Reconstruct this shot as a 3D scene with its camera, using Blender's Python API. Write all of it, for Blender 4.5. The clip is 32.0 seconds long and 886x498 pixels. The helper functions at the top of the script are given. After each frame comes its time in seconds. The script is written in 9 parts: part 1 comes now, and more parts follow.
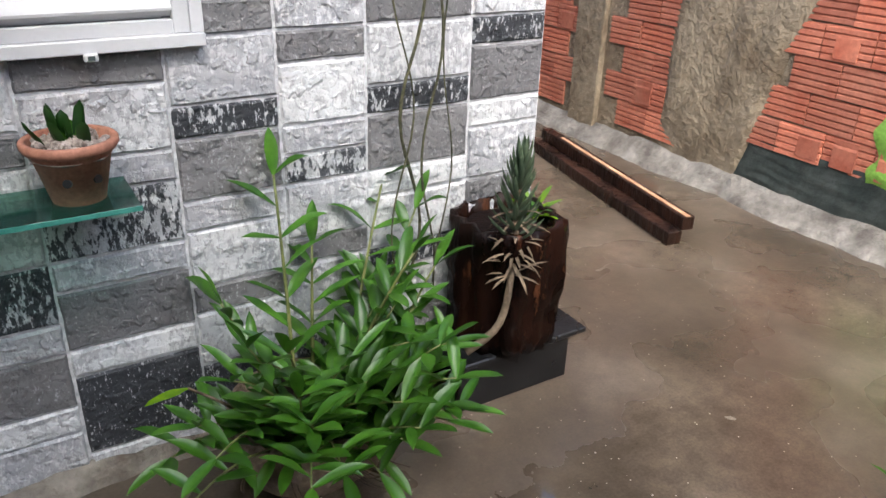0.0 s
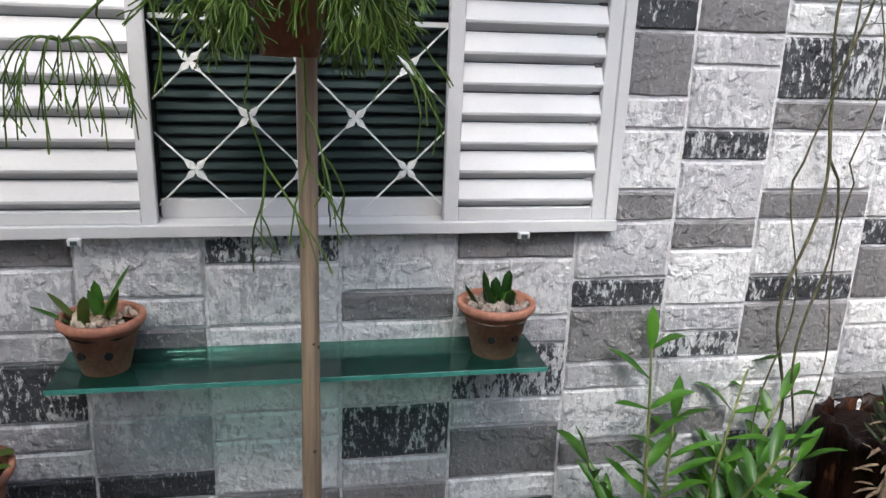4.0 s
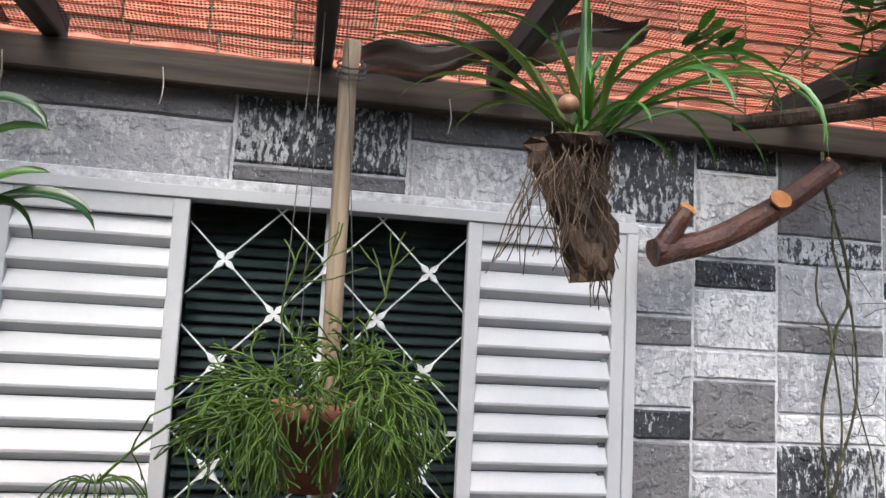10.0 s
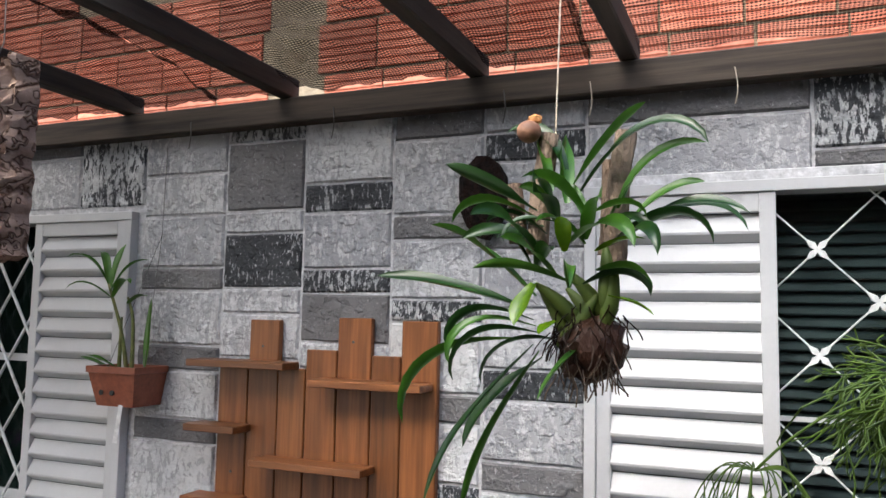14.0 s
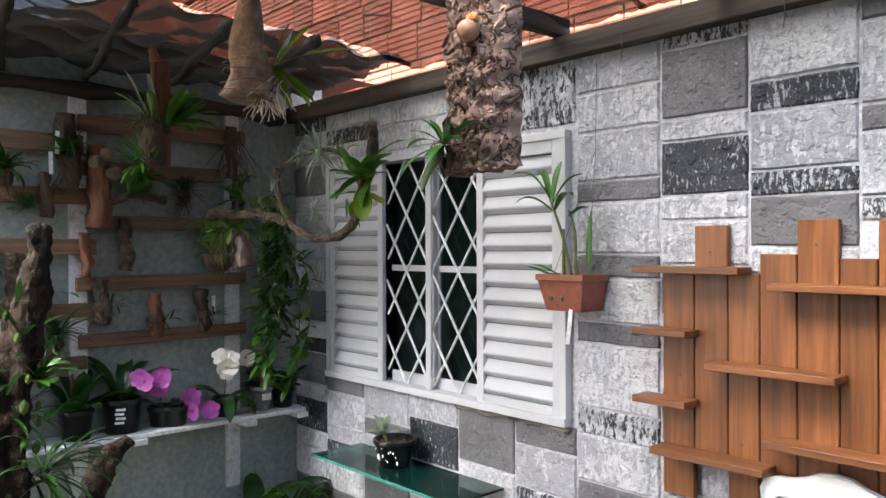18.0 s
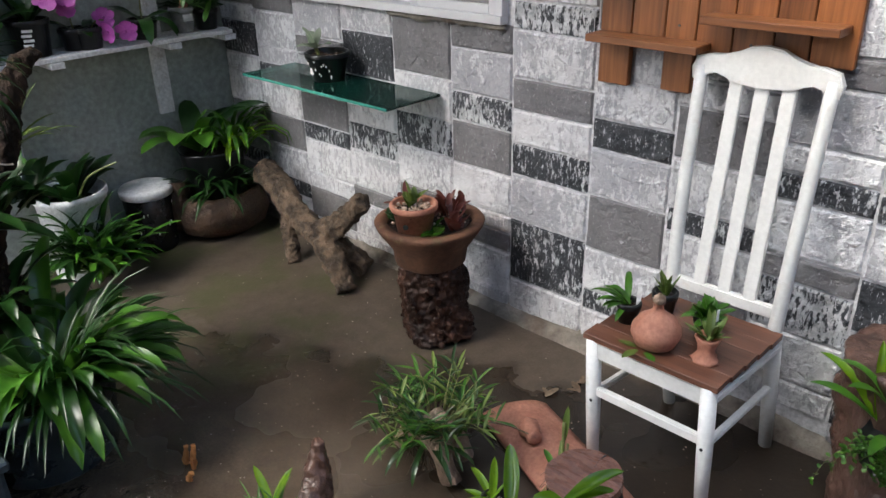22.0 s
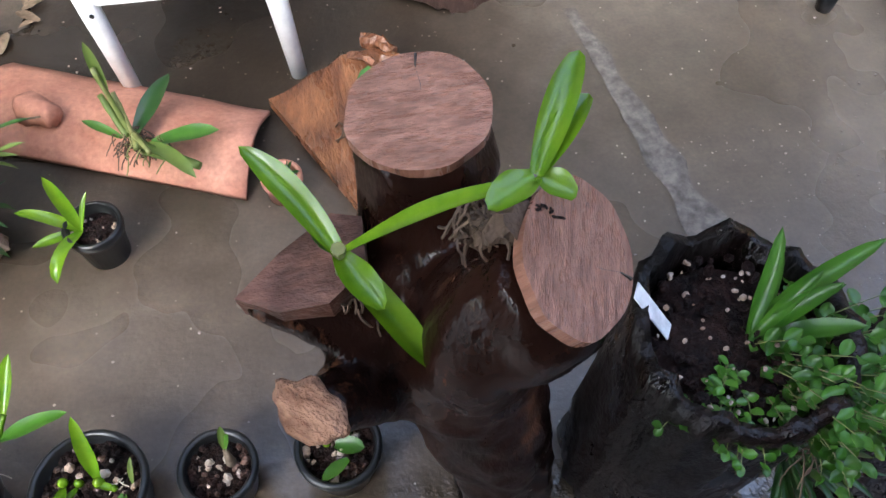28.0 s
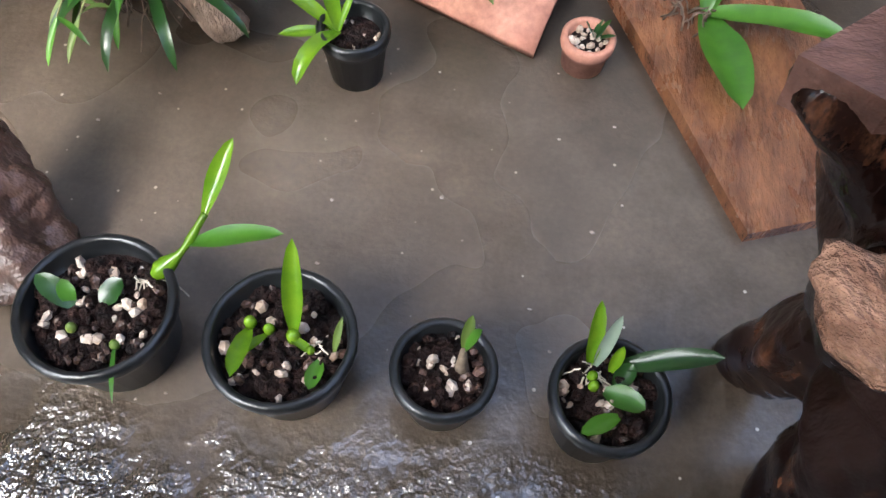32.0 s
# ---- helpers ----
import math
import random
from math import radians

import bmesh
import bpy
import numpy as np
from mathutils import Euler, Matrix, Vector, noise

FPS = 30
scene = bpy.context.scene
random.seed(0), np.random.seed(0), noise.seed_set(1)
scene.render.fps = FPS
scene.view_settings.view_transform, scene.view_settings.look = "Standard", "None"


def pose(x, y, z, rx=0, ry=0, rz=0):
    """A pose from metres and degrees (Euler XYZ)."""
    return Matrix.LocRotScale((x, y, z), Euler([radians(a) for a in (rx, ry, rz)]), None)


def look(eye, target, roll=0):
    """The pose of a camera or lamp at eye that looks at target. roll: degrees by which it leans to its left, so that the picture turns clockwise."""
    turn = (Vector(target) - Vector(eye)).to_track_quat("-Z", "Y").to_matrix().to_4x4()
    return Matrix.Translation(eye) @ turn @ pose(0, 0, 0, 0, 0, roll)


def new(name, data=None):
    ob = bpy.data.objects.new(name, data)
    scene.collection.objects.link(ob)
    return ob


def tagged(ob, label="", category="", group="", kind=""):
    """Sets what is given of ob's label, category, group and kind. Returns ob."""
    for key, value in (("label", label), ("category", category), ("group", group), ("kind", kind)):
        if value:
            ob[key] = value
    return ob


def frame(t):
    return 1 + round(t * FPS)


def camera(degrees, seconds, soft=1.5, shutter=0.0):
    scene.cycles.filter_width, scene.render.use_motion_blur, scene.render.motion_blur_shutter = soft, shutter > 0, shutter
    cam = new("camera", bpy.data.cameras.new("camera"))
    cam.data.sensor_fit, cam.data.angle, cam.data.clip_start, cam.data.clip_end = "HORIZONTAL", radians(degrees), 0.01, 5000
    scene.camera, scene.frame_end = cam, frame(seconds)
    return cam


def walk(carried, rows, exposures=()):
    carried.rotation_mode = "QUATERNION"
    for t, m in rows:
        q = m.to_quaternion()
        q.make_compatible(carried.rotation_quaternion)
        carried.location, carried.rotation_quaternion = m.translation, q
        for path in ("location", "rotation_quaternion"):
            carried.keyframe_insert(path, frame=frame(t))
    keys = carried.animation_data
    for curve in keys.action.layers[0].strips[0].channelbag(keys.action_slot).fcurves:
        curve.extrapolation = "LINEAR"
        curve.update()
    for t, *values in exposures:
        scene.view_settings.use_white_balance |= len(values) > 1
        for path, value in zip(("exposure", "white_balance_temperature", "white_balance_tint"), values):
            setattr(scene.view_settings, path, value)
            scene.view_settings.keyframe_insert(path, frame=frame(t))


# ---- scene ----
cam = camera(60.0, 32.0)
PATH = [
    (0, (1.049, -1.746, 1.41), (2.007, -0.219, 0.543), 1.8),
    (0.5, (0.989, -1.74, 1.412), (1.904, -0.18, 0.558), 1.7),
    (1, (0.95, -1.735, 1.416), (1.827, -0.148, 0.572), 1.9),
    (1.5, (0.926, -1.739, 1.422), (1.752, -0.12, 0.588), 1.9),
    (2, (0.896, -1.739, 1.428), (1.669, -0.083, 0.614), 2.0),
    (2.5, (0.871, -1.735, 1.446), (1.583, -0.04, 0.659), 2.1),
    (3, (0.84, -1.735, 1.468), (1.459, 0.021, 0.737), 2.0),
    (3.5, (0.771, -1.743, 1.511), (1.261, 0.08, 0.85), 1.9),
    (4, (0.744, -1.742, 1.555), (1.103, 0.139, 0.98), 2.1),
    (4.5, (0.704, -1.727, 1.573), (1.012, 0.194, 1.112), 2.5),
    (6.5, (0.679, -1.766, 1.661), (0.959, 0.213, 1.595), 2.4),
    (7, (0.675, -1.773, 1.719), (0.984, 0.202, 1.783), 3.0),
    (7.5, (0.689, -1.784, 1.753), (1.007, 0.185, 1.894), 3.3),
    (8, (0.683, -1.78, 1.746), (1.035, 0.178, 1.947), 3.3),
    (8.5, (0.689, -1.78, 1.749), (1.059, 0.173, 1.97), 3.4),
    (9, (0.696, -1.79, 1.753), (1.084, 0.157, 1.99), 3.1),
    (9.5, (0.702, -1.793, 1.762), (1.089, 0.155, 1.996), 3.0),
    (10, (0.689, -1.796, 1.762), (1.043, 0.158, 1.997), 3.1),
    (10.5, (0.668, -1.804, 1.757), (0.93, 0.164, 1.995), 3.2),
    (11, (0.617, -1.814, 1.749), (0.732, 0.169, 1.982), 2.7),
    (11.5, (0.523, -1.821, 1.766), (0.511, 0.169, 1.97), 2.1),
    (12, (0.493, -1.827, 1.78), (0.305, 0.155, 1.967), 1.8),
    (12.5, (0.479, -1.833, 1.778), (0.132, 0.128, 1.96), 1.6),
    (13, (0.464, -1.847, 1.79), (-0.029, 0.084, 1.951), 1.2),
    (13.5, (0.434, -1.857, 1.766), (-0.194, 0.033, 1.943), 1.1),
    (14, (0.403, -1.874, 1.75), (-0.368, -0.037, 1.929), 1.1),
    (14.5, (0.374, -1.899, 1.742), (-0.55, -0.134, 1.912), 1.1),
    (15, (0.357, -1.921, 1.739), (-0.72, -0.242, 1.893), 1.2),
    (15.5, (0.338, -1.952, 1.733), (-0.885, -0.376, 1.868), 1.1),
    (17.5, (0.192, -2.067, 1.693), (-1.252, -0.685, 1.749), 0.0),
    (18, (0.186, -2.049, 1.678), (-1.3, -0.709, 1.672), -0.2),
    (18.5, (0.19, -2.041, 1.661), (-1.319, -0.73, 1.585), -0.4),
    (19, (0.177, -2.049, 1.656), (-1.328, -0.743, 1.491), -0.4),
    (19.5, (0.171, -2.039, 1.631), (-1.33, -0.744, 1.363), -0.6),
    (20, (0.161, -2.043, 1.608), (-1.318, -0.756, 1.216), -0.7),
    (20.5, (0.16, -2.056, 1.573), (-1.274, -0.763, 1.05), -0.7),
    (21, (0.153, -2.045, 1.574), (-1.213, -0.752, 0.893), -1.2),
    (21.5, (0.145, -1.983, 1.524), (-1.167, -0.702, 0.726), -1.1),
    (22, (0.177, -1.974, 1.493), (-1.087, -0.688, 0.627), -1.5),
    (22.5, (0.152, -1.932, 1.496), (-1.016, -0.616, 0.546), -2.1),
    (23, (0.055, -1.871, 1.484), (-0.957, -0.508, 0.426), -3.2),
    (23.5, (-0.068, -1.769, 1.384), (-0.873, -0.354, 0.222), -3.9),
    (24, (-0.189, -1.613, 1.355), (-0.74, -0.284, -0.035), -4.9),
    (24.5, (-0.266, -1.612, 1.217), (-0.48, -0.355, -0.324), -2.9),
    (25, (-0.338, -1.636, 1.217), (-0.276, -0.448, -0.391), -2.7),
    (25.5, (-0.352, -1.618, 1.191), (-0.155, -0.512, -0.463), -1.4),
    (26, (-0.345, -1.6, 1.166), (-0.114, -0.557, -0.524), 1.0),
    (26.5, (-0.333, -1.595, 1.151), (-0.114, -0.597, -0.568), 1.8),
    (28.5, (-0.342, -1.633, 1.166), (-0.11, -0.61, -0.538), 3.4),
    (29, (-0.346, -1.635, 1.16), (-0.124, -0.611, -0.544), 3.6),
    (29.5, (-0.379, -1.646, 1.158), (-0.213, -0.622, -0.551), 3.1),
    (30, (-0.405, -1.645, 1.149), (-0.328, -0.633, -0.574), 2.8),
    (30.2, (-0.415, -1.643, 1.141), (-0.378, -0.643, -0.59), 2.9),
    (30.5, (-0.433, -1.625, 1.112), (-0.447, -0.644, -0.631), 3.0),
    (31, (-0.474, -1.584, 1.042), (-0.544, -0.623, -0.711), 5.1),
    (31.5, (-0.525, -1.555, 0.94), (-0.607, -0.603, -0.818), 5.9),
    (32, (-0.551, -1.547, 0.836), (-0.643, -0.606, -0.926), 4.6),
]
STOPS = [(0.0, 2.05), (4.0, 1.9), (7.0, 1.9), (13.0, 1.95), (15.5, 2.35), (18.0, 2.95), (19.0, 2.78), (20.0, 2.65), (21.5, 2.5), (22.5, 2.42), (24.0, 2.5), (24.5, 2.85), (25.0, 3.25), (28.5, 3.58), (30.5, 3.62), (32.0, 3.6)]
walk(cam, [(t, look(eye, target, roll)) for t, eye, target, roll in PATH], [(t, stops, 6250.0 if t < 23.0 else 6050.0, 8.0) for t, stops in STOPS])

# ---- light ----
world = bpy.data.worlds.new("sky")
scene.world = world
world.use_nodes = True
wn = world.node_tree.nodes
sky = wn.new("ShaderNodeTexSky")
sky.sky_type, sky.sun_disc = "NISHITA", False
sky.sun_elevation, sky.sun_rotation = radians(51), radians(197)
sky.air_density, sky.dust_density, sky.ozone_density = 1.0, 4.0, 0.6
wn["Background"].inputs["Strength"].default_value = 0.15
world.node_tree.links.new(sky.outputs[0], wn["Background"].inputs[0])
sun_data = bpy.data.lights.new("sun", "SUN")
sun_data.energy, sun_data.angle, sun_data.color = 1.05, radians(50), (0.945, 1.0, 0.975)
new("sun", sun_data).matrix_world = look((-1.2, -4.0, 5.5), (0, 0, 0.3))

# ---- materials ----


def mat(name, rough=0.7, metal=0.0, spec=0.5):
    m = bpy.data.materials.new(name)
    m.use_nodes = True
    b = m.node_tree.nodes["Principled BSDF"]
    b.inputs["Roughness"].default_value, b.inputs["Metallic"].default_value = rough, metal
    b.inputs["Specular IOR Level"].default_value = spec
    return m, m.node_tree.nodes, m.node_tree.links, b


def node(ns, kind, **kw):
    n = ns.new(kind)
    for k, v in kw.items():
        n.inputs[k.replace("_", " ")].default_value = v
    return n


def coords(ns, ls, scale=(1, 1, 1), space="Object", rnd=False):
    tc = ns.new("ShaderNodeTexCoord")
    mp = ns.new("ShaderNodeMapping")
    mp.inputs["Scale"].default_value = scale
    ls.new(tc.outputs[space], mp.inputs["Vector"])
    if rnd:
        oi = ns.new("ShaderNodeObjectInfo")
        mul = ns.new("ShaderNodeMath")
        mul.operation = "MULTIPLY"
        mul.inputs[1].default_value = 37.0
        ls.new(oi.outputs["Random"], mul.inputs[0])
        ls.new(mul.outputs[0], mp.inputs["Location"])
    return mp.outputs[0]


def noisy(ns, ls, vec, scale, detail=6.0, rough=0.6):
    n = node(ns, "ShaderNodeTexNoise", Scale=scale, Detail=detail, Roughness=rough)
    ls.new(vec, n.inputs["Vector"])
    return n.outputs["Fac"]


def ramp(ns, ls, fac, stops):
    r = ns.new("ShaderNodeValToRGB")
    els = r.color_ramp.elements
    while len(els) < len(stops):
        els.new(0.5)
    for e, (p, c) in zip(els, stops):
        e.position, e.color = p, (*c, 1) if len(c) == 3 else c
    ls.new(fac, r.inputs[0])
    return r.outputs[0]


def mix(ns, ls, fac, a, b, kind="MIX"):
    n = ns.new("ShaderNodeMix")
    n.data_type, n.blend_type = "RGBA", kind
    for sock, v in ((n.inputs[0], fac), (n.inputs[6], a), (n.inputs[7], b)):
        if isinstance(v, (int, float)):
            sock.default_value = v
        elif isinstance(v, tuple):
            sock.default_value = (*v, 1)
        else:
            ls.new(v, sock)
    return n.outputs[2]


def bumped(ns, ls, b, height, strength=0.4, dist=0.01):
    bp = node(ns, "ShaderNodeBump", Strength=strength, Distance=dist)
    ls.new(height, bp.inputs["Height"])
    ls.new(bp.outputs[0], b.inputs["Normal"])


def two_tone(name, c1, c2, scale=8.0, rough=0.7, stretch=(1, 1, 1), bump=0.3, dist=0.006, c3=None, fine=60.0, spec=0.4, lo=0.35, hi=0.65, rnd=True, metal=0.0, wet=0.0, grit=0.7):
    """A surface of two colours that melt into one another in patches, with finer grain over them."""
    m, ns, ls, b = mat(name, rough, metal, spec)
    vec = coords(ns, ls, stretch, rnd=rnd)
    f1 = noisy(ns, ls, vec, scale)
    col = ramp(ns, ls, f1, [(lo, c1), (hi, c2)])
    f2 = noisy(ns, ls, vec, fine, 4.0)
    grain = ramp(ns, ls, f2, [(0.3, (0.55, 0.55, 0.55)), (0.7, (1.1, 1.1, 1.1))])
    col = mix(ns, ls, grit, col, grain, "MULTIPLY")
    if c3:
        f3 = noisy(ns, ls, vec, scale * 2.3, 8.0, 0.7)
        col = mix(ns, ls, ramp(ns, ls, f3, [(0.58, (0, 0, 0)), (0.66, (1, 1, 1))]), col, c3)
    ls.new(col, b.inputs["Base Color"])
    if bump:
        bumped(ns, ls, b, f2, bump, dist)
    if wet:
        fw = noisy(ns, ls, vec, scale * 0.7)
        ls.new(ramp(ns, ls, fw, [(0.4, (wet,) * 3), (0.62, (rough,) * 3)]), b.inputs["Roughness"])
    return m


def wood(name, c1, c2, along="X", scale=1.0, rough=0.6, spec=0.4, bump=0.25):
    """Sawn or worn timber with the grain along one axis."""
    m, ns, ls, b = mat(name, rough, 0, spec)
    st = [14 * scale] * 3
    st["XYZ".index(along)] = 0.9 * scale
    vec = coords(ns, ls, st, rnd=True)
    f = noisy(ns, ls, vec, 2.2, 5.0)
    col = ramp(ns, ls, f, [(0.3, c1), (0.62, c2)])
    st2 = [90 * scale] * 3
    st2["XYZ".index(along)] = 3.0 * scale
    f2 = noisy(ns, ls, coords(ns, ls, st2, rnd=True), 1.0, 4.0)
    col = mix(ns, ls, 0.8, col, ramp(ns, ls, f2, [(0.3, (0.6, 0.6, 0.6)), (0.6, (1.05, 1.05, 1.05))]), "MULTIPLY")
    oi = ns.new("ShaderNodeObjectInfo")
    col = mix(ns, ls, 1.0, col, ramp(ns, ls, oi.outputs["Random"], [(0.0, (0.72, 0.72, 0.72)), (1.0, (1.12, 1.08, 1.05))]), "MULTIPLY")
    ls.new(col, b.inputs["Base Color"])
    bumped(ns, ls, b, f2, bump, 0.004)
    return m


def painted_block(name, base, under, fleck, lo, hi, streak=2.2, spread=0.03, soft=0.5):
    """Rough cement block: paint in patches, dry-brushed flecks that differ from block to block, blistered relief."""
    m, ns, ls, b = mat(name, 0.55, 0, 0.4)
    vec = coords(ns, ls, (1, 1, 1), rnd=True)
    oi = ns.new("ShaderNodeObjectInfo")
    patch = noisy(ns, ls, vec, 7.0, 6.0)
    col = ramp(ns, ls, patch, [(0.38, base), (0.64, under)])
    f = noisy(ns, ls, coords(ns, ls, (streak, 1, 1.0), rnd=True), 34.0, 7.0, 0.66)
    big = noisy(ns, ls, vec, 5.0, 3.0)
    f = mix(ns, ls, 0.30, f, big)
    own = ns.new("ShaderNodeMath")
    own.operation = "MULTIPLY_ADD"
    own.inputs[1].default_value, own.inputs[2].default_value = 2 * spread, -spread
    ls.new(oi.outputs["Random"], own.inputs[0])
    add = ns.new("ShaderNodeMath")
    ls.new(f, add.inputs[0])
    ls.new(own.outputs[0], add.inputs[1])
    flecks = ramp(ns, ls, add.outputs[0], [(lo, (0, 0, 0)), (hi, (1, 1, 1))])
    veil = ramp(ns, ls, noisy(ns, ls, vec, 16.0, 5.0, 0.6), [(0.40, (soft,) * 3), (0.60, (1, 1, 1))])
    col = mix(ns, ls, mix(ns, ls, 1.0, flecks, veil, "MULTIPLY"), col, fleck)
    fine = noisy(ns, ls, coords(ns, ls, (1.5, 1, 0.8), rnd=True), 90.0, 4.0, 0.7)
    col = mix(ns, ls, ramp(ns, ls, fine, [(0.61, (0, 0, 0)), (0.66, (0.8, 0.8, 0.8))]), col, fleck)
    pit = noisy(ns, ls, vec, 52.0, 4.0, 0.7)
    col = mix(ns, ls, ramp(ns, ls, pit, [(0.29, (1, 1, 1)), (0.35, (0, 0, 0))]), col, under)
    col = mix(ns, ls, 1.0, col, ramp(ns, ls, oi.outputs["Random"], [(0.0, (0.86, 0.86, 0.87)), (1.0, (1.05, 1.05, 1.05))]), "MULTIPLY")
    ls.new(col, b.inputs["Base Color"])
    pits = noisy(ns, ls, vec, 46.0, 5.0, 0.6)
    blister = ramp(ns, ls, noisy(ns, ls, vec, 26.0, 3.0, 0.5), [(0.54, (0, 0, 0)), (0.62, (1, 1, 1))])
    h = mix(ns, ls, 0.55, ramp(ns, ls, pits, [(0.32, (0, 0, 0)), (0.55, (1, 1, 1))]), blister)
    bumped(ns, ls, b, h, 0.85, 0.008)
    return m


BLOCK = {
    "w": painted_block("whitewashed_block", (0.44, 0.44, 0.458), (0.345, 0.345, 0.365), (0.63, 0.63, 0.64), 0.482, 0.522, 1.9, 0.05, 0.6),
    "g": painted_block("grey_block", (0.185, 0.18, 0.185), (0.14, 0.136, 0.14), (0.42, 0.42, 0.43), 0.60, 0.66, 1.6, 0.03, 0.3),
    "d": painted_block("dark_block", (0.026, 0.028, 0.034), (0.045, 0.048, 0.055), (0.53, 0.54, 0.555), 0.52, 0.555, 2.7, 0.045, 0.55),
}
JOINT = two_tone("joint_paint", (0.52, 0.52, 0.545), (0.66, 0.66, 0.68), 30, 0.7, bump=0.5)


def brick_material():
    m, ns, ls, b = mat("clay_block", 0.75, 0, 0.3)
    vec = coords(ns, ls, rnd=True)
    f = noisy(ns, ls, vec, 5.0)
    col = ramp(ns, ls, f, [(0.3, (0.42, 0.115, 0.068)), (0.7, (0.60, 0.235, 0.155))])
    oi = ns.new("ShaderNodeObjectInfo")
    col = mix(ns, ls, 1.0, col, ramp(ns, ls, oi.outputs["Random"], [(0, (0.7, 0.7, 0.7)), (1, (1.1, 1.05, 1.0))]), "MULTIPLY")
    col = mix(ns, ls, 0.6, col, ramp(ns, ls, noisy(ns, ls, vec, 50.0), [(0.3, (0.6, 0.6, 0.6)), (0.7, (1.1, 1.1, 1.1))]), "MULTIPLY")
    ls.new(col, b.inputs["Base Color"])
    bumped(ns, ls, b, noisy(ns, ls, vec, 60.0), 0.4, 0.004)
    return m


CLAY_BLOCK = brick_material()
MORTAR = two_tone("rough_mortar", (0.17, 0.125, 0.080), (0.33, 0.265, 0.185), 4, 0.85, bump=0.9, dist=0.02, fine=26)
GREY_PLASTER = two_tone("grey_plaster", (0.28, 0.315, 0.285), (0.37, 0.405, 0.37), 3, 0.75, bump=0.25, fine=40)
CEMENT_SKIRT = two_tone("cement_skirting", (0.10, 0.078, 0.060), (0.26, 0.235, 0.20), 9, 0.7, bump=0.9, dist=0.02, fine=24)
# kept dark so that the out-of-view walls and roof bounce little light
PLAIN_PLASTER = two_tone("weathered_plaster", (0.13, 0.12, 0.105), (0.21, 0.195, 0.175), 2.5, 0.8, bump=0.4)
WHITE_ALU = two_tone("white_aluminium", (0.51, 0.51, 0.525), (0.57, 0.57, 0.585), 3, 0.38, bump=0.0, fine=120, grit=0.08)
BLACK_ALU = two_tone("dark_blind", (0.05, 0.062, 0.062), (0.08, 0.095, 0.095), 3, 0.25, bump=0.0)
OLD_BEAM = wood("weathered_beam", (0.024, 0.018, 0.014), (0.085, 0.065, 0.050), "X", 1, 0.75)
OLD_RAFTER = wood("weathered_rafter", (0.022, 0.016, 0.013), (0.060, 0.045, 0.034), "Y", 1, 0.75)
BATTEN = wood("brown_batten", (0.13, 0.075, 0.043), (0.25, 0.155, 0.095), "Y", 1, 0.7)
WHITE_WOOD = two_tone("white_painted_wood", (0.66, 0.67, 0.68), (0.80, 0.80, 0.80), 6, 0.5, bump=0.2, c3=(0.42, 0.40, 0.37), fine=80)
TERRACOTTA = two_tone("terracotta", (0.31, 0.125, 0.080), (0.44, 0.205, 0.138), 12, 0.72, bump=0.15, fine=90)


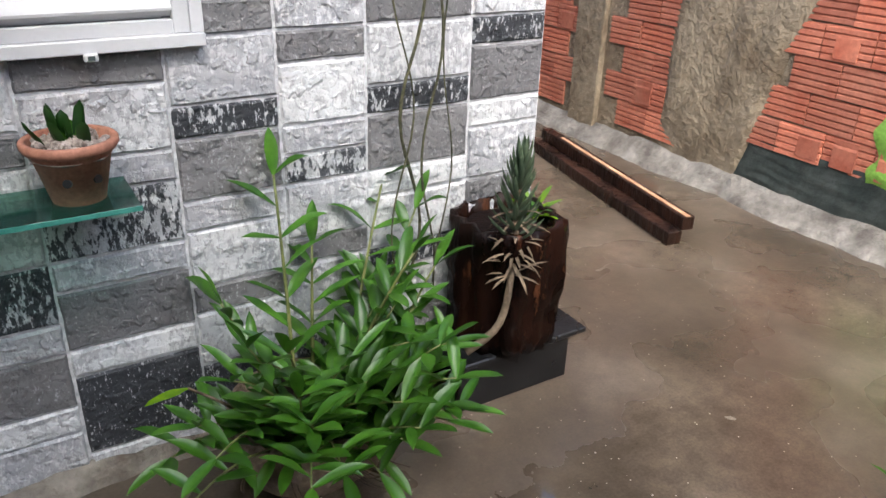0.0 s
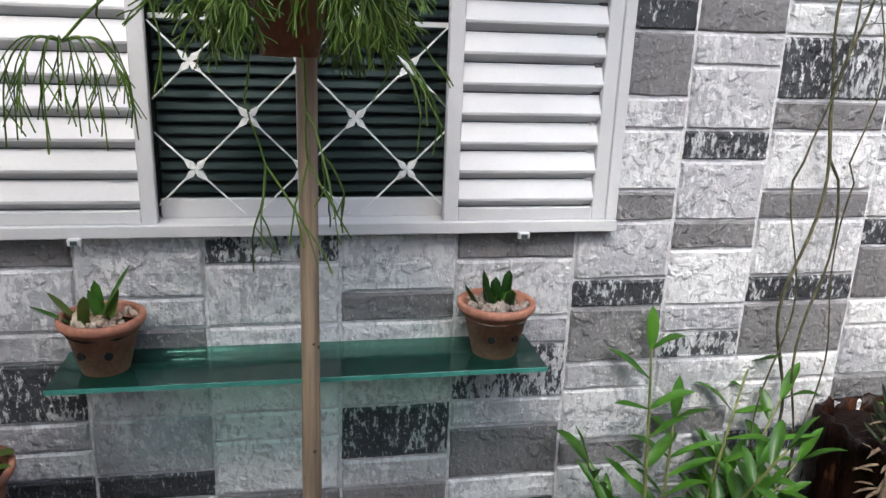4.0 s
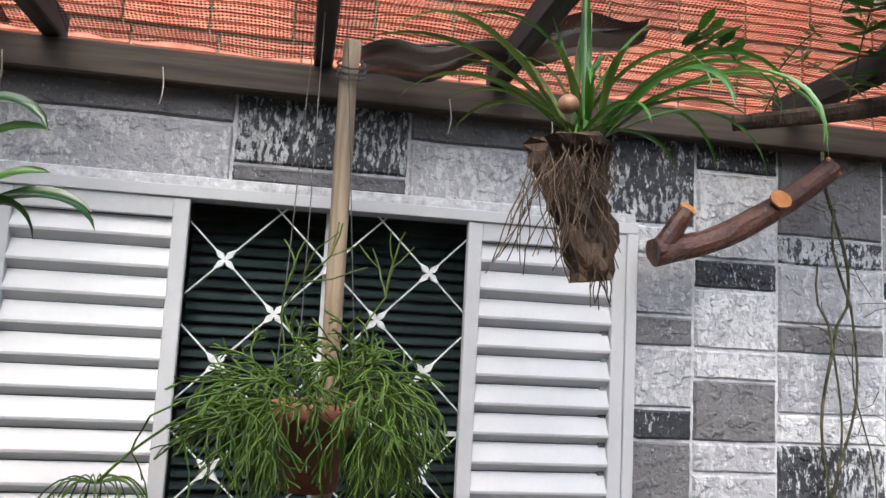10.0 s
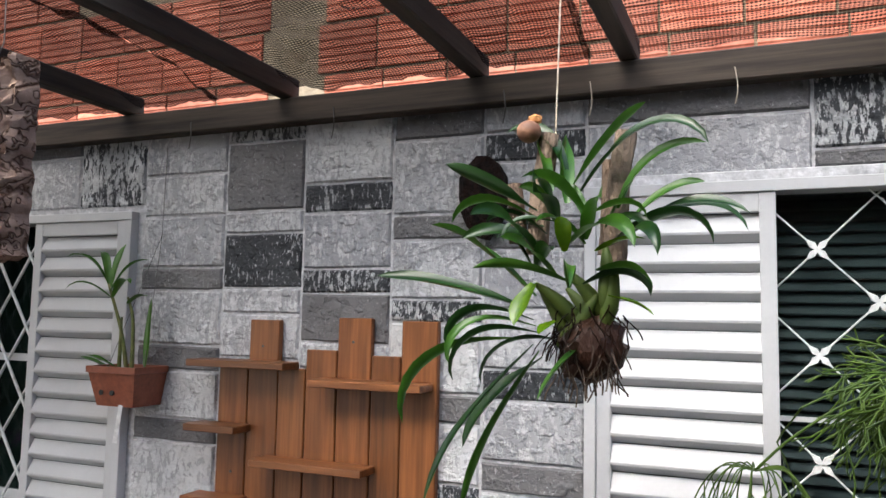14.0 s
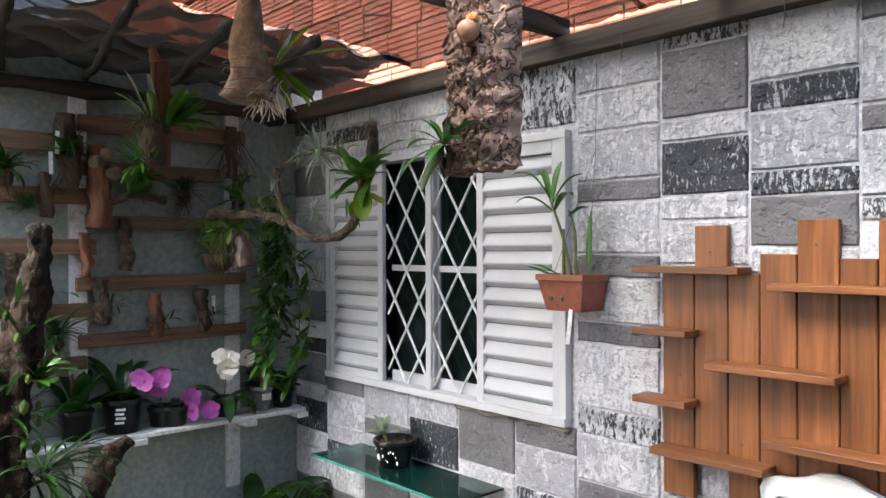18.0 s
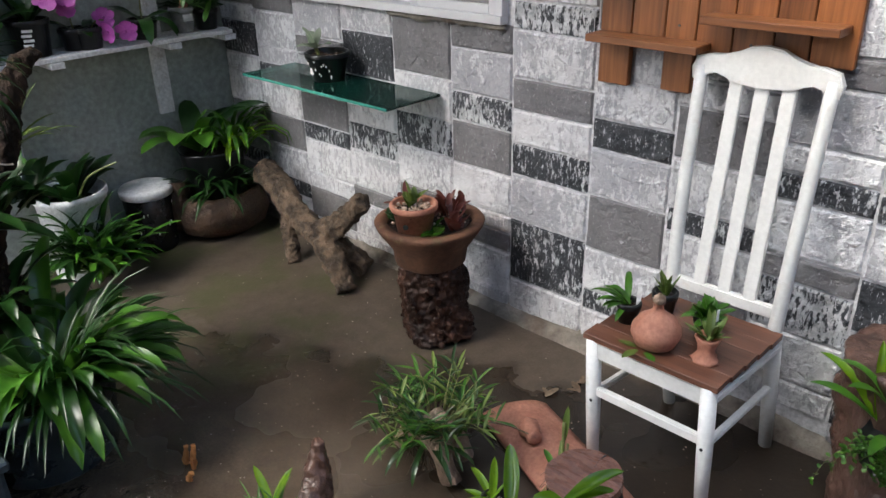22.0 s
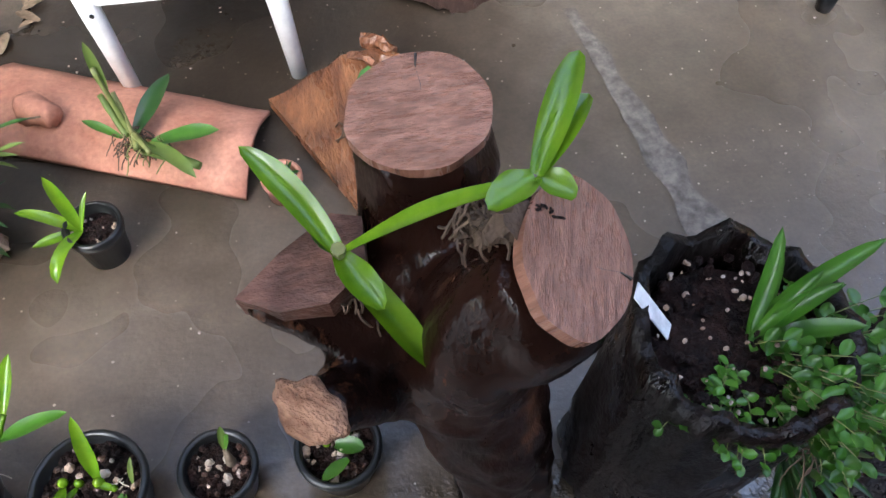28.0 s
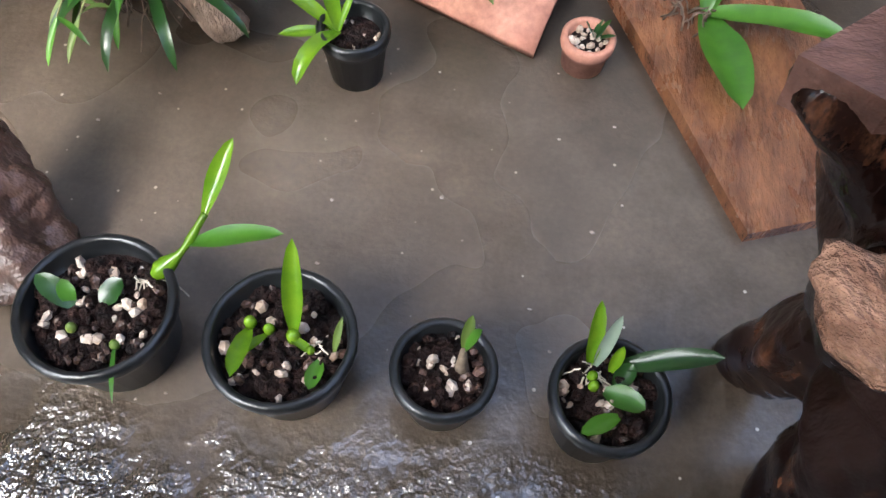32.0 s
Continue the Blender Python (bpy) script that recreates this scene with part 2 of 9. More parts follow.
def floor_material():
    m, ns, ls, b = mat("wet_concrete", 0.3, 0, 0.8)
    vec = coords(ns, ls)
    f1 = noisy(ns, ls, vec, 1.6, 7.0)
    col = ramp(ns, ls, f1, [(0.30, (0.052, 0.038, 0.026)), (0.52, (0.098, 0.073, 0.052)), (0.72, (0.175, 0.138, 0.104))])
    f2 = noisy(ns, ls, vec, 14.0, 8.0, 0.7)
    col = mix(ns, ls, 0.75, col, ramp(ns, ls, f2, [(0.3, (0.6, 0.6, 0.6)), (0.7, (1.25, 1.25, 1.25))]), "MULTIPLY")
    f3 = noisy(ns, ls, vec, 120.0, 4.0)
    col = mix(ns, ls, 0.5, col, ramp(ns, ls, f3, [(0.3, (0.6, 0.6, 0.6)), (0.7, (1.2, 1.2, 1.2))]), "MULTIPLY")
    v = node(ns, "ShaderNodeTexVoronoi", Scale=26.0)
    ls.new(vec, v.inputs["Vector"])
    col = mix(ns, ls, ramp(ns, ls, v.outputs["Distance"], [(0.045, (1, 1, 1)), (0.07, (0, 0, 0))]), col, (0.40, 0.35, 0.29))
    # soaked strip along the wall, its colour also darkened for shade around the chair, and the dry sheltered strip in
    # the far corner
    sep = ns.new("ShaderNodeSeparateXYZ")
    ls.new(vec, sep.inputs[0])

    def calc(op, a, b2):
        n = ns.new("ShaderNodeMath")
        n.operation = op
        for k, s in enumerate((a, b2)):
            if isinstance(s, (int, float)):
                n.inputs[k].default_value = s
            else:
                ls.new(s, n.inputs[k])
        return n.outputs[0]

    blot = calc("MULTIPLY", calc("SUBTRACT", noisy(ns, ls, vec, 3.0, 4.0), 0.5), 0.5)
    soak_shade_y = ramp(ns, ls, calc("ADD", calc("ADD", sep.outputs[1], 1.3), blot), [(0.32, (0, 0, 0)), (0.66, (1, 1, 1))])
    soak_shade_x = ramp(ns, ls, calc("ADD", calc("ADD", calc("MULTIPLY", sep.outputs[0], -1.0), 0.6), blot), [(0.3, (0, 0, 0)), (0.75, (1, 1, 1))])
    # the paler gap between these bands puts brighter wet sheen into the colour
    soak_shade_e = ramp(ns, ls, calc("ADD", sep.outputs[0], calc("SUBTRACT", blot, 0.3)), [(0.4, (0, 0, 0)), (0.8, (1, 1, 1))])
    soak_shade_w = ramp(ns, ls, calc("SUBTRACT", 1.6, sep.outputs[0]), [(0.3, (0, 0, 0)), (0.6, (0.8, 0.8, 0.8))])
    soak_shade_x = mix(ns, ls, soak_shade_e, soak_shade_x, soak_shade_w)
    soak_shade = mix(ns, ls, 1.0, soak_shade_y, soak_shade_x, "MULTIPLY")
    col = mix(ns, ls, soak_shade, col, mix(ns, ls, 1.0, col, (0.25, 0.235, 0.22), "MULTIPLY"))
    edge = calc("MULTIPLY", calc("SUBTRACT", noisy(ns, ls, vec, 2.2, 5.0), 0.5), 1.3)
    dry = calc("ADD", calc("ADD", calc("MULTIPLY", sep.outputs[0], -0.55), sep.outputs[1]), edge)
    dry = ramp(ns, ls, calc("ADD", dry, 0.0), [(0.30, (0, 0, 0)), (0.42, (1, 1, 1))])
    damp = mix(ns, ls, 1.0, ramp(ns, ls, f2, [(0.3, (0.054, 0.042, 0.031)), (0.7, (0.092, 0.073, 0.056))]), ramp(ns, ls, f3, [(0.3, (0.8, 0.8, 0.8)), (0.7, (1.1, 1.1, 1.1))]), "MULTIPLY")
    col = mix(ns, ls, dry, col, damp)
    moss_x = ramp(ns, ls, calc("MULTIPLY", sep.outputs[0], -0.25), [(0.35, (0, 0, 0)), (0.5, (1, 1, 1))])
    moss_f = ramp(ns, ls, noisy(ns, ls, vec, 4.0, 6.0), [(0.48, (0, 0, 0)), (0.62, (0.6, 0.6, 0.6))])
    col = mix(ns, ls, mix(ns, ls, 1.0, moss_x, moss_f, "MULTIPLY"), col, (0.045, 0.052, 0.018))
    wet = noisy(ns, ls, vec, 1.3, 3.0)
    # standing water along the open side of the yard
    pool = calc("ADD", calc("MULTIPLY", sep.outputs[1], -1.0), calc("MULTIPLY", calc("SUBTRACT", noisy(ns, ls, vec, 6.0, 3.0), 0.5), 0.10))
    pool = ramp(ns, ls, calc("SUBTRACT", pool, 1.0), [(0.31, (0, 0, 0)), (0.45, (1, 1, 1))])
    pool = mix(ns, ls, ramp(ns, ls, calc("ADD", sep.outputs[1], 2.4), [(0.2, (0, 0, 0)), (0.5, (1, 1, 1))]), (0, 0, 0), pool)
    col = mix(ns, ls, pool, col, mix(ns, ls, 1.0, col, (0.55, 0.55, 0.55), "MULTIPLY"))
    ls.new(col, b.inputs["Base Color"])
    rough = mix(ns, ls, dry, ramp(ns, ls, wet, [(0.34, (0.16,) * 3), (0.62, (0.44,) * 3)]), (0.5, 0.5, 0.5))
    spill = ramp(ns, ls, noisy(ns, ls, vec, 2.1, 3.0, 0.45), [(0.50, (0, 0, 0)), (0.70, (1, 1, 1))])
    rough = mix(ns, ls, mix(ns, ls, dry, spill, (0, 0, 0)), rough, (0.12, 0.12, 0.12))
    far = calc("ADD", calc("POWER", calc("MULTIPLY", calc("SUBTRACT", sep.outputs[0], 2.25), 1.6), 2.0), calc("POWER", calc("MULTIPLY", calc("ADD", sep.outputs[1], 0.70), 3.2), 2.0))
    puddle = ramp(ns, ls, calc("ADD", far, calc("MULTIPLY", calc("SUBTRACT", noisy(ns, ls, vec, 9.0, 4.0), 0.5), 0.9)), [(0.22, (1, 1, 1)), (0.34, (0, 0, 0))])
    rough = mix(ns, ls, puddle, rough, (0.015, 0.015, 0.015))
    rough = mix(ns, ls, pool, rough, (0.02, 0.02, 0.02))
    ls.new(rough, b.inputs["Roughness"])
    gloss = mix(ns, ls, dry, mix(ns, ls, soak_shade, (0.8, 0.8, 0.8), (0.4, 0.4, 0.4)), (0.25, 0.25, 0.25))
    gloss = mix(ns, ls, puddle, mix(ns, ls, pool, gloss, (1, 1, 1)), (1, 1, 1))
    ls.new(gloss, b.inputs["Specular IOR Level"])
    h = mix(ns, ls, 0.5, f2, noisy(ns, ls, vec, 45.0, 3.0))
    ripple = noisy(ns, ls, vec, 72.0, 2.5, 0.55)
    bumped(ns, ls, b, mix(ns, ls, puddle, h, (0.5, 0.5, 0.5)), 0.35, 0.006)
    under = b.inputs["Normal"].links[0].from_socket
    wave = ns.new("ShaderNodeBump")
    wave.inputs["Strength"].default_value, wave.inputs["Distance"].default_value = 1.0, 0.016
    calm = ramp(ns, ls, noisy(ns, ls, vec, 7.0, 2.0), [(0.42, (0.12, 0.12, 0.12)), (0.56, (1, 1, 1))])
    ls.new(mix(ns, ls, pool, (0, 0, 0), mix(ns, ls, 1.0, ripple, calm, "MULTIPLY")), wave.inputs["Height"])
    ls.new(under, wave.inputs["Normal"])
    ls.new(wave.outputs[0], b.inputs["Normal"])
    return m


WET_FLOOR = floor_material()


def net_material(name, thread, cover, low=0.22, tint=(1, 1, 1)):
    """Woven shade cloth: fine threads, see-through between."""
    m = bpy.data.materials.new(name)
    m.use_nodes = True
    ns, ls = m.node_tree.nodes, m.node_tree.links
    b, out = ns["Principled BSDF"], ns["Material Output"]
    b.inputs["Base Color"].default_value, b.inputs["Roughness"].default_value = (*thread, 1), 0.9
    b.inputs["Specular IOR Level"].default_value = 0.1
    tr = ns.new("ShaderNodeBsdfTransparent")
    tr.inputs[0].default_value = (*tint, 1)
    ms = ns.new("ShaderNodeMixShader")
    vec = coords(ns, ls)
    bands = node(ns, "ShaderNodeTexWave", Scale=44.0, Distortion=0.8, Detail=2.0)
    bands.bands_direction = "Y"
    ls.new(vec, bands.inputs["Vector"])
    cross = node(ns, "ShaderNodeTexWave", Scale=36.0, Distortion=0.8, Detail=1.0)
    cross.bands_direction = "X"
    ls.new(vec, cross.inputs["Vector"])
    both = mix(ns, ls, 0.4, bands.outputs["Fac"], cross.outputs["Fac"])
    both = mix(ns, ls, 0.35, both, noisy(ns, ls, vec, 2.5, 4.0))
    ls.new(ramp(ns, ls, both, [(cover - 0.10, (low,) * 3), (cover + 0.10, (0.95,) * 3)]), ms.inputs[0])
    ls.new(tr.outputs[0], ms.inputs[1])
    ls.new(b.outputs[0], ms.inputs[2])
    ls.new(ms.outputs[0], out.inputs[0])
    return m


NET = net_material("shade_cloth", (0.075, 0.048, 0.040), 0.56, 0.36)
NET_DENSE = net_material("dense_shade_cloth", (0.050, 0.047, 0.043), 0.36, 0.86, (0.50, 0.46, 0.42))
NET_TAN = net_material("tan_shade_cloth", (0.11, 0.080, 0.060), 0.50, 0.62, (0.40, 0.27, 0.19))
NET_BROWN = net_material("brown_shade_cloth", (0.012, 0.006, 0.005), 0.44, 0.63)

# ---- mesh helpers ----


def add_box(bm, lo, hi, bevel=0.0, m=None):
    before = set(bm.verts)
    c = [(a + b) / 2 for a, b in zip(lo, hi)]
    s = [abs(b - a) for a, b in zip(lo, hi)]
    bmesh.ops.create_cube(bm, size=1, matrix=Matrix.Translation(c) @ Matrix.Diagonal((*s, 1)))
    vs = [v for v in bm.verts if v not in before]
    if bevel:
        es = {e for v in vs for e in v.link_edges}
        bmesh.ops.bevel(bm, geom=list(es), offset=bevel, segments=1, affect="EDGES")
        vs = [v for v in bm.verts if v not in before]
    if m is not None:
        bmesh.ops.transform(bm, matrix=m, verts=vs)
    return vs


def boxm(lo, hi, bevel=0.0, m=None):
    bm = bmesh.new()
    add_box(bm, lo, hi, bevel, m)
    return bm


def lathe(profile, seg=24, wob=0.0, bm=None, centre=(0, 0, 0), seed=0):
    """A turned body: (radius, height) from the bottom up."""
    bm = bm or bmesh.new()
    rings = []
    for r, z in profile:
        ring = []
        for i in range(seg):
            a = 2 * math.pi * i / seg
            k = 1 + wob * noise.noise((math.cos(a) * 2 + seed, math.sin(a) * 2, z * 9 + seed))
            ring.append(bm.verts.new((centre[0] + r * k * math.cos(a), centre[1] + r * k * math.sin(a), centre[2] + z)))
        rings.append(ring)
    for a, b in zip(rings, rings[1:]):
        for i in range(seg):
            bm.faces.new((a[i], a[(i + 1) % seg], b[(i + 1) % seg], b[i]))
    bm.faces.new(rings[0][::-1])
    bm.faces.new(rings[-1])
    return bm


def tube(points, radii, seg=8, bm=None, rough=0.0, seed=0.0, caps=True):
    """A round limb, wire or stem through the points."""
    bm = bm or bmesh.new()
    pts = [Vector(p) for p in points]
    if isinstance(radii, (int, float)):
        radii = [radii] * len(pts)
    up = Vector((0.13, 0.31, 0.94))
    rings = []
    for i, p in enumerate(pts):
        d = (pts[min(i + 1, len(pts) - 1)] - pts[max(i - 1, 0)]).normalized()
        s = d.cross(up)
        if s.length < 0.1:
            s = d.cross(Vector((1, 0, 0)))
        s.normalize()
        u = s.cross(d)
        up = u
        ring = []
        for k in range(seg):
            a = 2 * math.pi * k / seg
            r = radii[i]
            if rough:
                r *= 1 + rough * noise.noise((math.cos(a) * 1.7 + seed, math.sin(a) * 1.7 + i * 0.45, seed * 3 + i * 0.2)) * 2
            ring.append(bm.verts.new(p + r * (math.cos(a) * s + math.sin(a) * u)))
        rings.append(ring)
    for a, b in zip(rings, rings[1:]):
        for k in range(seg):
            bm.faces.new((a[k], a[(k + 1) % seg], b[(k + 1) % seg], b[k]))
    if caps and seg > 2:
        bm.faces.new(rings[0][::-1])
        bm.faces.new(rings[-1])
    return bm


def smooth_path(points, n=5):
    """More points on a smooth line through the given ones."""
    p = [Vector(q) for q in points]
    out = []
    for i in range(len(p) - 1):
        a, b, c, d = p[max(i - 1, 0)], p[i], p[i + 1], p[min(i + 2, len(p) - 1)]
        for k in range(n):
            t = k / n
            out.append(0.5 * (2 * b + (c - a) * t + (2 * a - 5 * b + 4 * c - d) * t * t + (3 * b - a - 3 * c + d) * t ** 3))
    return out + [p[-1]]


def blade(bm, base, az, el, length, width, droop, segs=7, fold=0.12, blunt=0.25, twist=0.0, root=0.35, roll=0.0):
    """One leaf: az and el in degrees, droop and roll: degrees by which it bends down and turns over towards its tip."""
    p = Vector(base)
    step = length / segs
    rows = []
    for i in range(segs + 1):
        t = i / segs
        e = radians(el - droop * t * t)
        a = radians(az + twist * t)
        d = Vector((math.cos(a) * math.cos(e), math.sin(a) * math.cos(e), math.sin(e)))
        side = Vector((-math.sin(a), math.cos(a), 0))
        nrm = side.cross(d) * -1
        c, n = math.cos(radians(roll * t)), math.sin(radians(roll * t))
        side, nrm = side * c + nrm * n, nrm * c - side * n
        w = width / 2 * (root + (1 - root) * math.sin(min(1, t * 2.2) * math.pi / 2)) * (1 - max(0, (t - 0.55) / 0.45) ** 2 * (1 - blunt * (t < 0.999)))
        wav = 0.10 * w * math.sin(t * 9 + az)
        rows.append([bm.verts.new(p + side * (w * k) + nrm * (fold * w * (k * k * 1.3 - 1) + wav * k * abs(k))) for k in (-1, -0.55, 0, 0.55, 1)])
        p = p + d * step
    for a, b in zip(rows, rows[1:]):
        for k in range(4):
            bm.faces.new((a[k], a[k + 1], b[k + 1], b[k]))


def shaded(ob, smooth=True):
    if smooth:
        ob.data.polygons.foreach_set("use_smooth", [True] * len(ob.data.polygons))
    return ob


def part(name, bm, material, parent=None, label="", smooth=False):
    """One mesh object under a thing or under a part."""
    me = bpy.data.meshes.new(name)
    bmesh.ops.recalc_face_normals(bm, faces=bm.faces)
    bm.to_mesh(me)
    bm.free()
    me.materials.append(material)
    ob = new(name, me)
    ob.parent = parent
    if label:
        ob["label"] = label
    return shaded(ob, smooth)


def thing(name, at, label, category, group="", rz=0.0):
    ob = new(name)
    ob.matrix_basis = pose(*at, 0, 0, rz)
    return tagged(ob, label, category, group)


def structure(name, bm, material, label, smooth=False):
    return tagged(part(name, bm, material, None, label, smooth), label, "", "", "structure")


rnd = random.Random(7)
U = rnd.uniform

# ---- the yard ----
bm = bmesh.new()
add_box(bm, (-40, -40, -0.3), (40, 40, 0.0))
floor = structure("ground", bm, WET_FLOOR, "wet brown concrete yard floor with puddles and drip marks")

WX0, WX1, WTOP = -3.2, 2.46, 2.365
W1 = (0.0, 1.5, 1.07, 2.075)
W2 = (-2.885, -1.445, 1.07, 2.07)


def wall_with_openings(bm, x0, x1, y0, y1, z0, z1, holes):
    xs = x0
    for a, b, c, d in sorted(holes):
        add_box(bm, (xs, y0, z0), (a, y1, z1))
        add_box(bm, (a, y0, z0), (b, y1, c))
        add_box(bm, (a, y0, d), (b, y1, z1))
        xs = b
    add_box(bm, (xs, y0, z0), (x1, y1, z1))


bm = bmesh.new()
wall_with_openings(bm, WX0, WX1, 0.004, 0.16, 0.0, WTOP, [W1, W2])
wall_main = structure("wall_north", bm, JOINT, "house wall of painted white, grey and black cement blocks")
bm = bmesh.new()
add_box(bm, (WX1 - 0.16, 0.16, 0), (WX1 - 0.002, 4.5, WTOP))
structure("wall_return", bm, JOINT, "white painted side wall of the house")
# the dark rooms behind the windows
for i, (a, b, c, d) in enumerate((W1, W2)):
    bm = bmesh.new()
    add_box(bm, (a - 0.4, 1.7, c - 0.6), (b + 0.4, 1.76, d + 0.3))
    add_box(bm, (a - 0.46, 0.16, c - 0.6), (a - 0.4, 1.76, d + 0.3))
    add_box(bm, (b + 0.4, 0.16, c - 0.6), (b + 0.46, 1.76, d + 0.3))
    add_box(bm, (a - 0.46, 0.16, c - 0.66), (b + 0.46, 1.76, c - 0.6))
    add_box(bm, (a - 0.46, 0.16, d + 0.3), (b + 0.46, 1.76, d + 0.36))
    structure("wall_room_%d" % (i + 1), bm, GREY_PLASTER, "unlit room walls behind the window")

bm = bmesh.new()
add_box(bm, (-3.38, -2.1, 0), (-3.2, 0.16, 2.5))
wall_west = structure("wall_west", bm, GREY_PLASTER, "dark grey plastered garden wall")
# out-of-view wall, added to close the yard and hold back low light
bm = bmesh.new()
add_box(bm, (-2.3, -3.8, 0), (4.45, -3.6, 2.72))
structure("wall_south", bm, PLAIN_PLASTER, "unseen plaster wall added to close the yard and block low light")
# out-of-view roof slab, added to shade the lower wall and the floor
bm = bmesh.new()
add_box(bm, (-1.75, -3.9, 2.72), (1.5, -1.66, 2.78))
structure("roof_porch", bm, PLAIN_PLASTER, "plain unseen porch roof added to shade the open side of the yard")
bm = bmesh.new()
add_box(bm, (2.3, 4.5, 0), (4.45, 4.7, 2.9))
structure("wall_end", bm, PLAIN_PLASTER, "weathered plaster wall at the end of the side passage")
bm = bmesh.new()
add_box(bm, (4.27, -3.6, 0), (4.45, 4.5, 2.9))
wall_east = structure("wall_east", bm, MORTAR, "boundary wall of bare clay blocks and rough mortar")
bm = bmesh.new()
add_box(bm, (-9, 0.5, 2.2), (8, 0.66, 3.06))
add_box(bm, (-12, 0.5, 3.06), (-2.2, 0.66, 4.3))
wall_upper = structure("wall_upper", bm, MORTAR, "bare clay block wall of the storey behind the pergola")

# pergola
beam = thing("pergola_beam", (0, 0, 2.30), "weathered grey-brown timber beam along the top of the wall", "beam")
bm = bmesh.new()
add_box(bm, (-3.2, -0.055, 0.0), (2.7, -0.004, 0.075), 0.004)
part("timber", bm, OLD_BEAM, beam)
for x in (-1.46, -0.87, -0.28, 0.11, 0.70, 1.12, 1.9):
    rf = thing("pergola_rafter", (x, 0, 2.377), "dark weathered timber rafter carrying the shade cloth", "rafter", "pergola rafters")
    part("timber", boxm((-0.022, -2.6, 0), (0.022, -0.004, 0.062), 0.004), OLD_RAFTER, rf)
    part("nail", lathe([(0.006, 0), (0.006, 0.003), (0.003, 0.004)], 8, centre=(0, -0.03, 0.062)), OLD_RAFTER, rf, "rusty nail head")


def net_sheet(name, x0, x1, y0, y1, z, material, label, nx=60, ny=40, sag=0.02, seed=0.0):
    bm = bmesh.new()
    g = [[bm.verts.new((x0 + (x1 - x0) * i / nx, y0 + (y1 - y0) * j / ny, z - 0.062 * max(0.0, (j / ny - 0.72) / 0.28) * (name == "shade_cloth") + sag * noise.noise((i * 0.21 + seed, j * 0.27, seed)) + 0.3 * sag * noise.noise((i * 0.9, j * 0.9, seed)))) for j in range(ny + 1)] for i in range(nx + 1)]
    for i in range(nx):
        for j in range(ny):
            bm.faces.new((g[i][j], g[i + 1][j], g[i + 1][j + 1], g[i][j + 1]))
    ob = part(name, bm, material, None, "", True)
    return tagged(ob, label, "shade cloth")


net_sheet("shade_cloth", 0.0, 2.6, -0.66, -0.02, 2.46, NET, "brown-black woven shade cloth stretched over the rafters")
net_sheet("shade_cloth", -1.15, 0.02, -0.75, -0.02, 2.463, NET_BROWN, "red-brown woven shade cloth over the rafters", seed=2.0)
net_sheet("shade_cloth", -2.25, -1.13, -1.0, -0.02, 2.466, NET_BROWN, "red-brown woven shade cloth over the rafters", seed=3.0)
net_sheet("front_shade_cloth", -2.25, -1.13, -1.9, -0.98, 2.47, NET_TAN, "dull brown woven shade cloth along the front rafters", seed=5.0)
net_sheet("dense_shade_cloth", -3.3, -2.25, -1.7, -0.02, 2.45, NET_DENSE, "doubled black shade cloth sagging over the dark corner", sag=0.07, seed=4.0)
net_sheet("dense_shade_cloth", -7.0, -3.1, -4.0, 0.46, 2.55, NET_DENSE, "black shade cloth over the yard beyond the grey wall", sag=0.05, seed=9.0)
for k in range(4):
    y = -0.45 - 0.32 * k
    bm = tube(smooth_path([(-3.28, y + 0.1, 2.40), (-2.8, y, 2.36), (-2.5, y - 0.06, 2.38), (-2.15, y - 0.1, 2.42)], 6), [0.010 + 0.012 * abs(math.sin(i * 0.8 + k)) for i in range(19)], 7, None, 0.4, k)
    tagged(part("cloth_fold", bm, NET_DENSE, None, "", True), "rolled black fold of the sagging shade cloth", "shade cloth", "cloth folds")
bm = tube(smooth_path([(-3.16, -3.0, 2.33), (-3.15, -2.0, 2.31), (-3.16, -1.0, 2.335), (-3.15, -0.1, 2.31)], 8), [0.030 + 0.008 * math.sin(i * 1.7) for i in range(25)], 8, None, 0.25, 3.0)
tagged(part("wall_pole", bm, OLD_RAFTER, None, "", True), "rough grey pole under the cloth along the grey wall", "pole")

# ---- windows ----
GLASS = bpy.data.materials.new("window_glass")
GLASS.use_nodes = True
gn, gl = GLASS.node_tree.nodes, GLASS.node_tree.links
g_tr, g_gl, g_mx = gn.new("ShaderNodeBsdfTransparent"), gn.new("ShaderNodeBsdfGlossy"), gn.new("ShaderNodeMixShader")
g_tr.inputs[0].default_value = (0.55, 0.60, 0.60, 1)
g_gl.inputs["Roughness"].default_value = 0.06
g_lw, g_pw, g_ad = gn.new("ShaderNodeLayerWeight"), gn.new("ShaderNodeMath"), gn.new("ShaderNodeMath")
g_pw.operation, g_ad.operation = "POWER", "MULTIPLY_ADD"
g_pw.inputs[1].default_value, g_ad.inputs[1].default_value, g_ad.inputs[2].default_value = 4.0, 0.8, 0.04
gl.new(g_lw.outputs["Facing"], g_pw.inputs[0])
gl.new(g_pw.outputs[0], g_ad.inputs[0])
gl.new(g_ad.outputs[0], g_mx.inputs[0])
gl.new(g_tr.outputs[0], g_mx.inputs[1])
gl.new(g_gl.outputs[0], g_mx.inputs[2])
gl.new(g_mx.outputs[0], gn["Material Output"].inputs[0])
GREEN_GLASS = bpy.data.materials.new("green_shelf_glass")
GREEN_GLASS.use_nodes = True
gn, gl = GREEN_GLASS.node_tree.nodes, GREEN_GLASS.node_tree.links
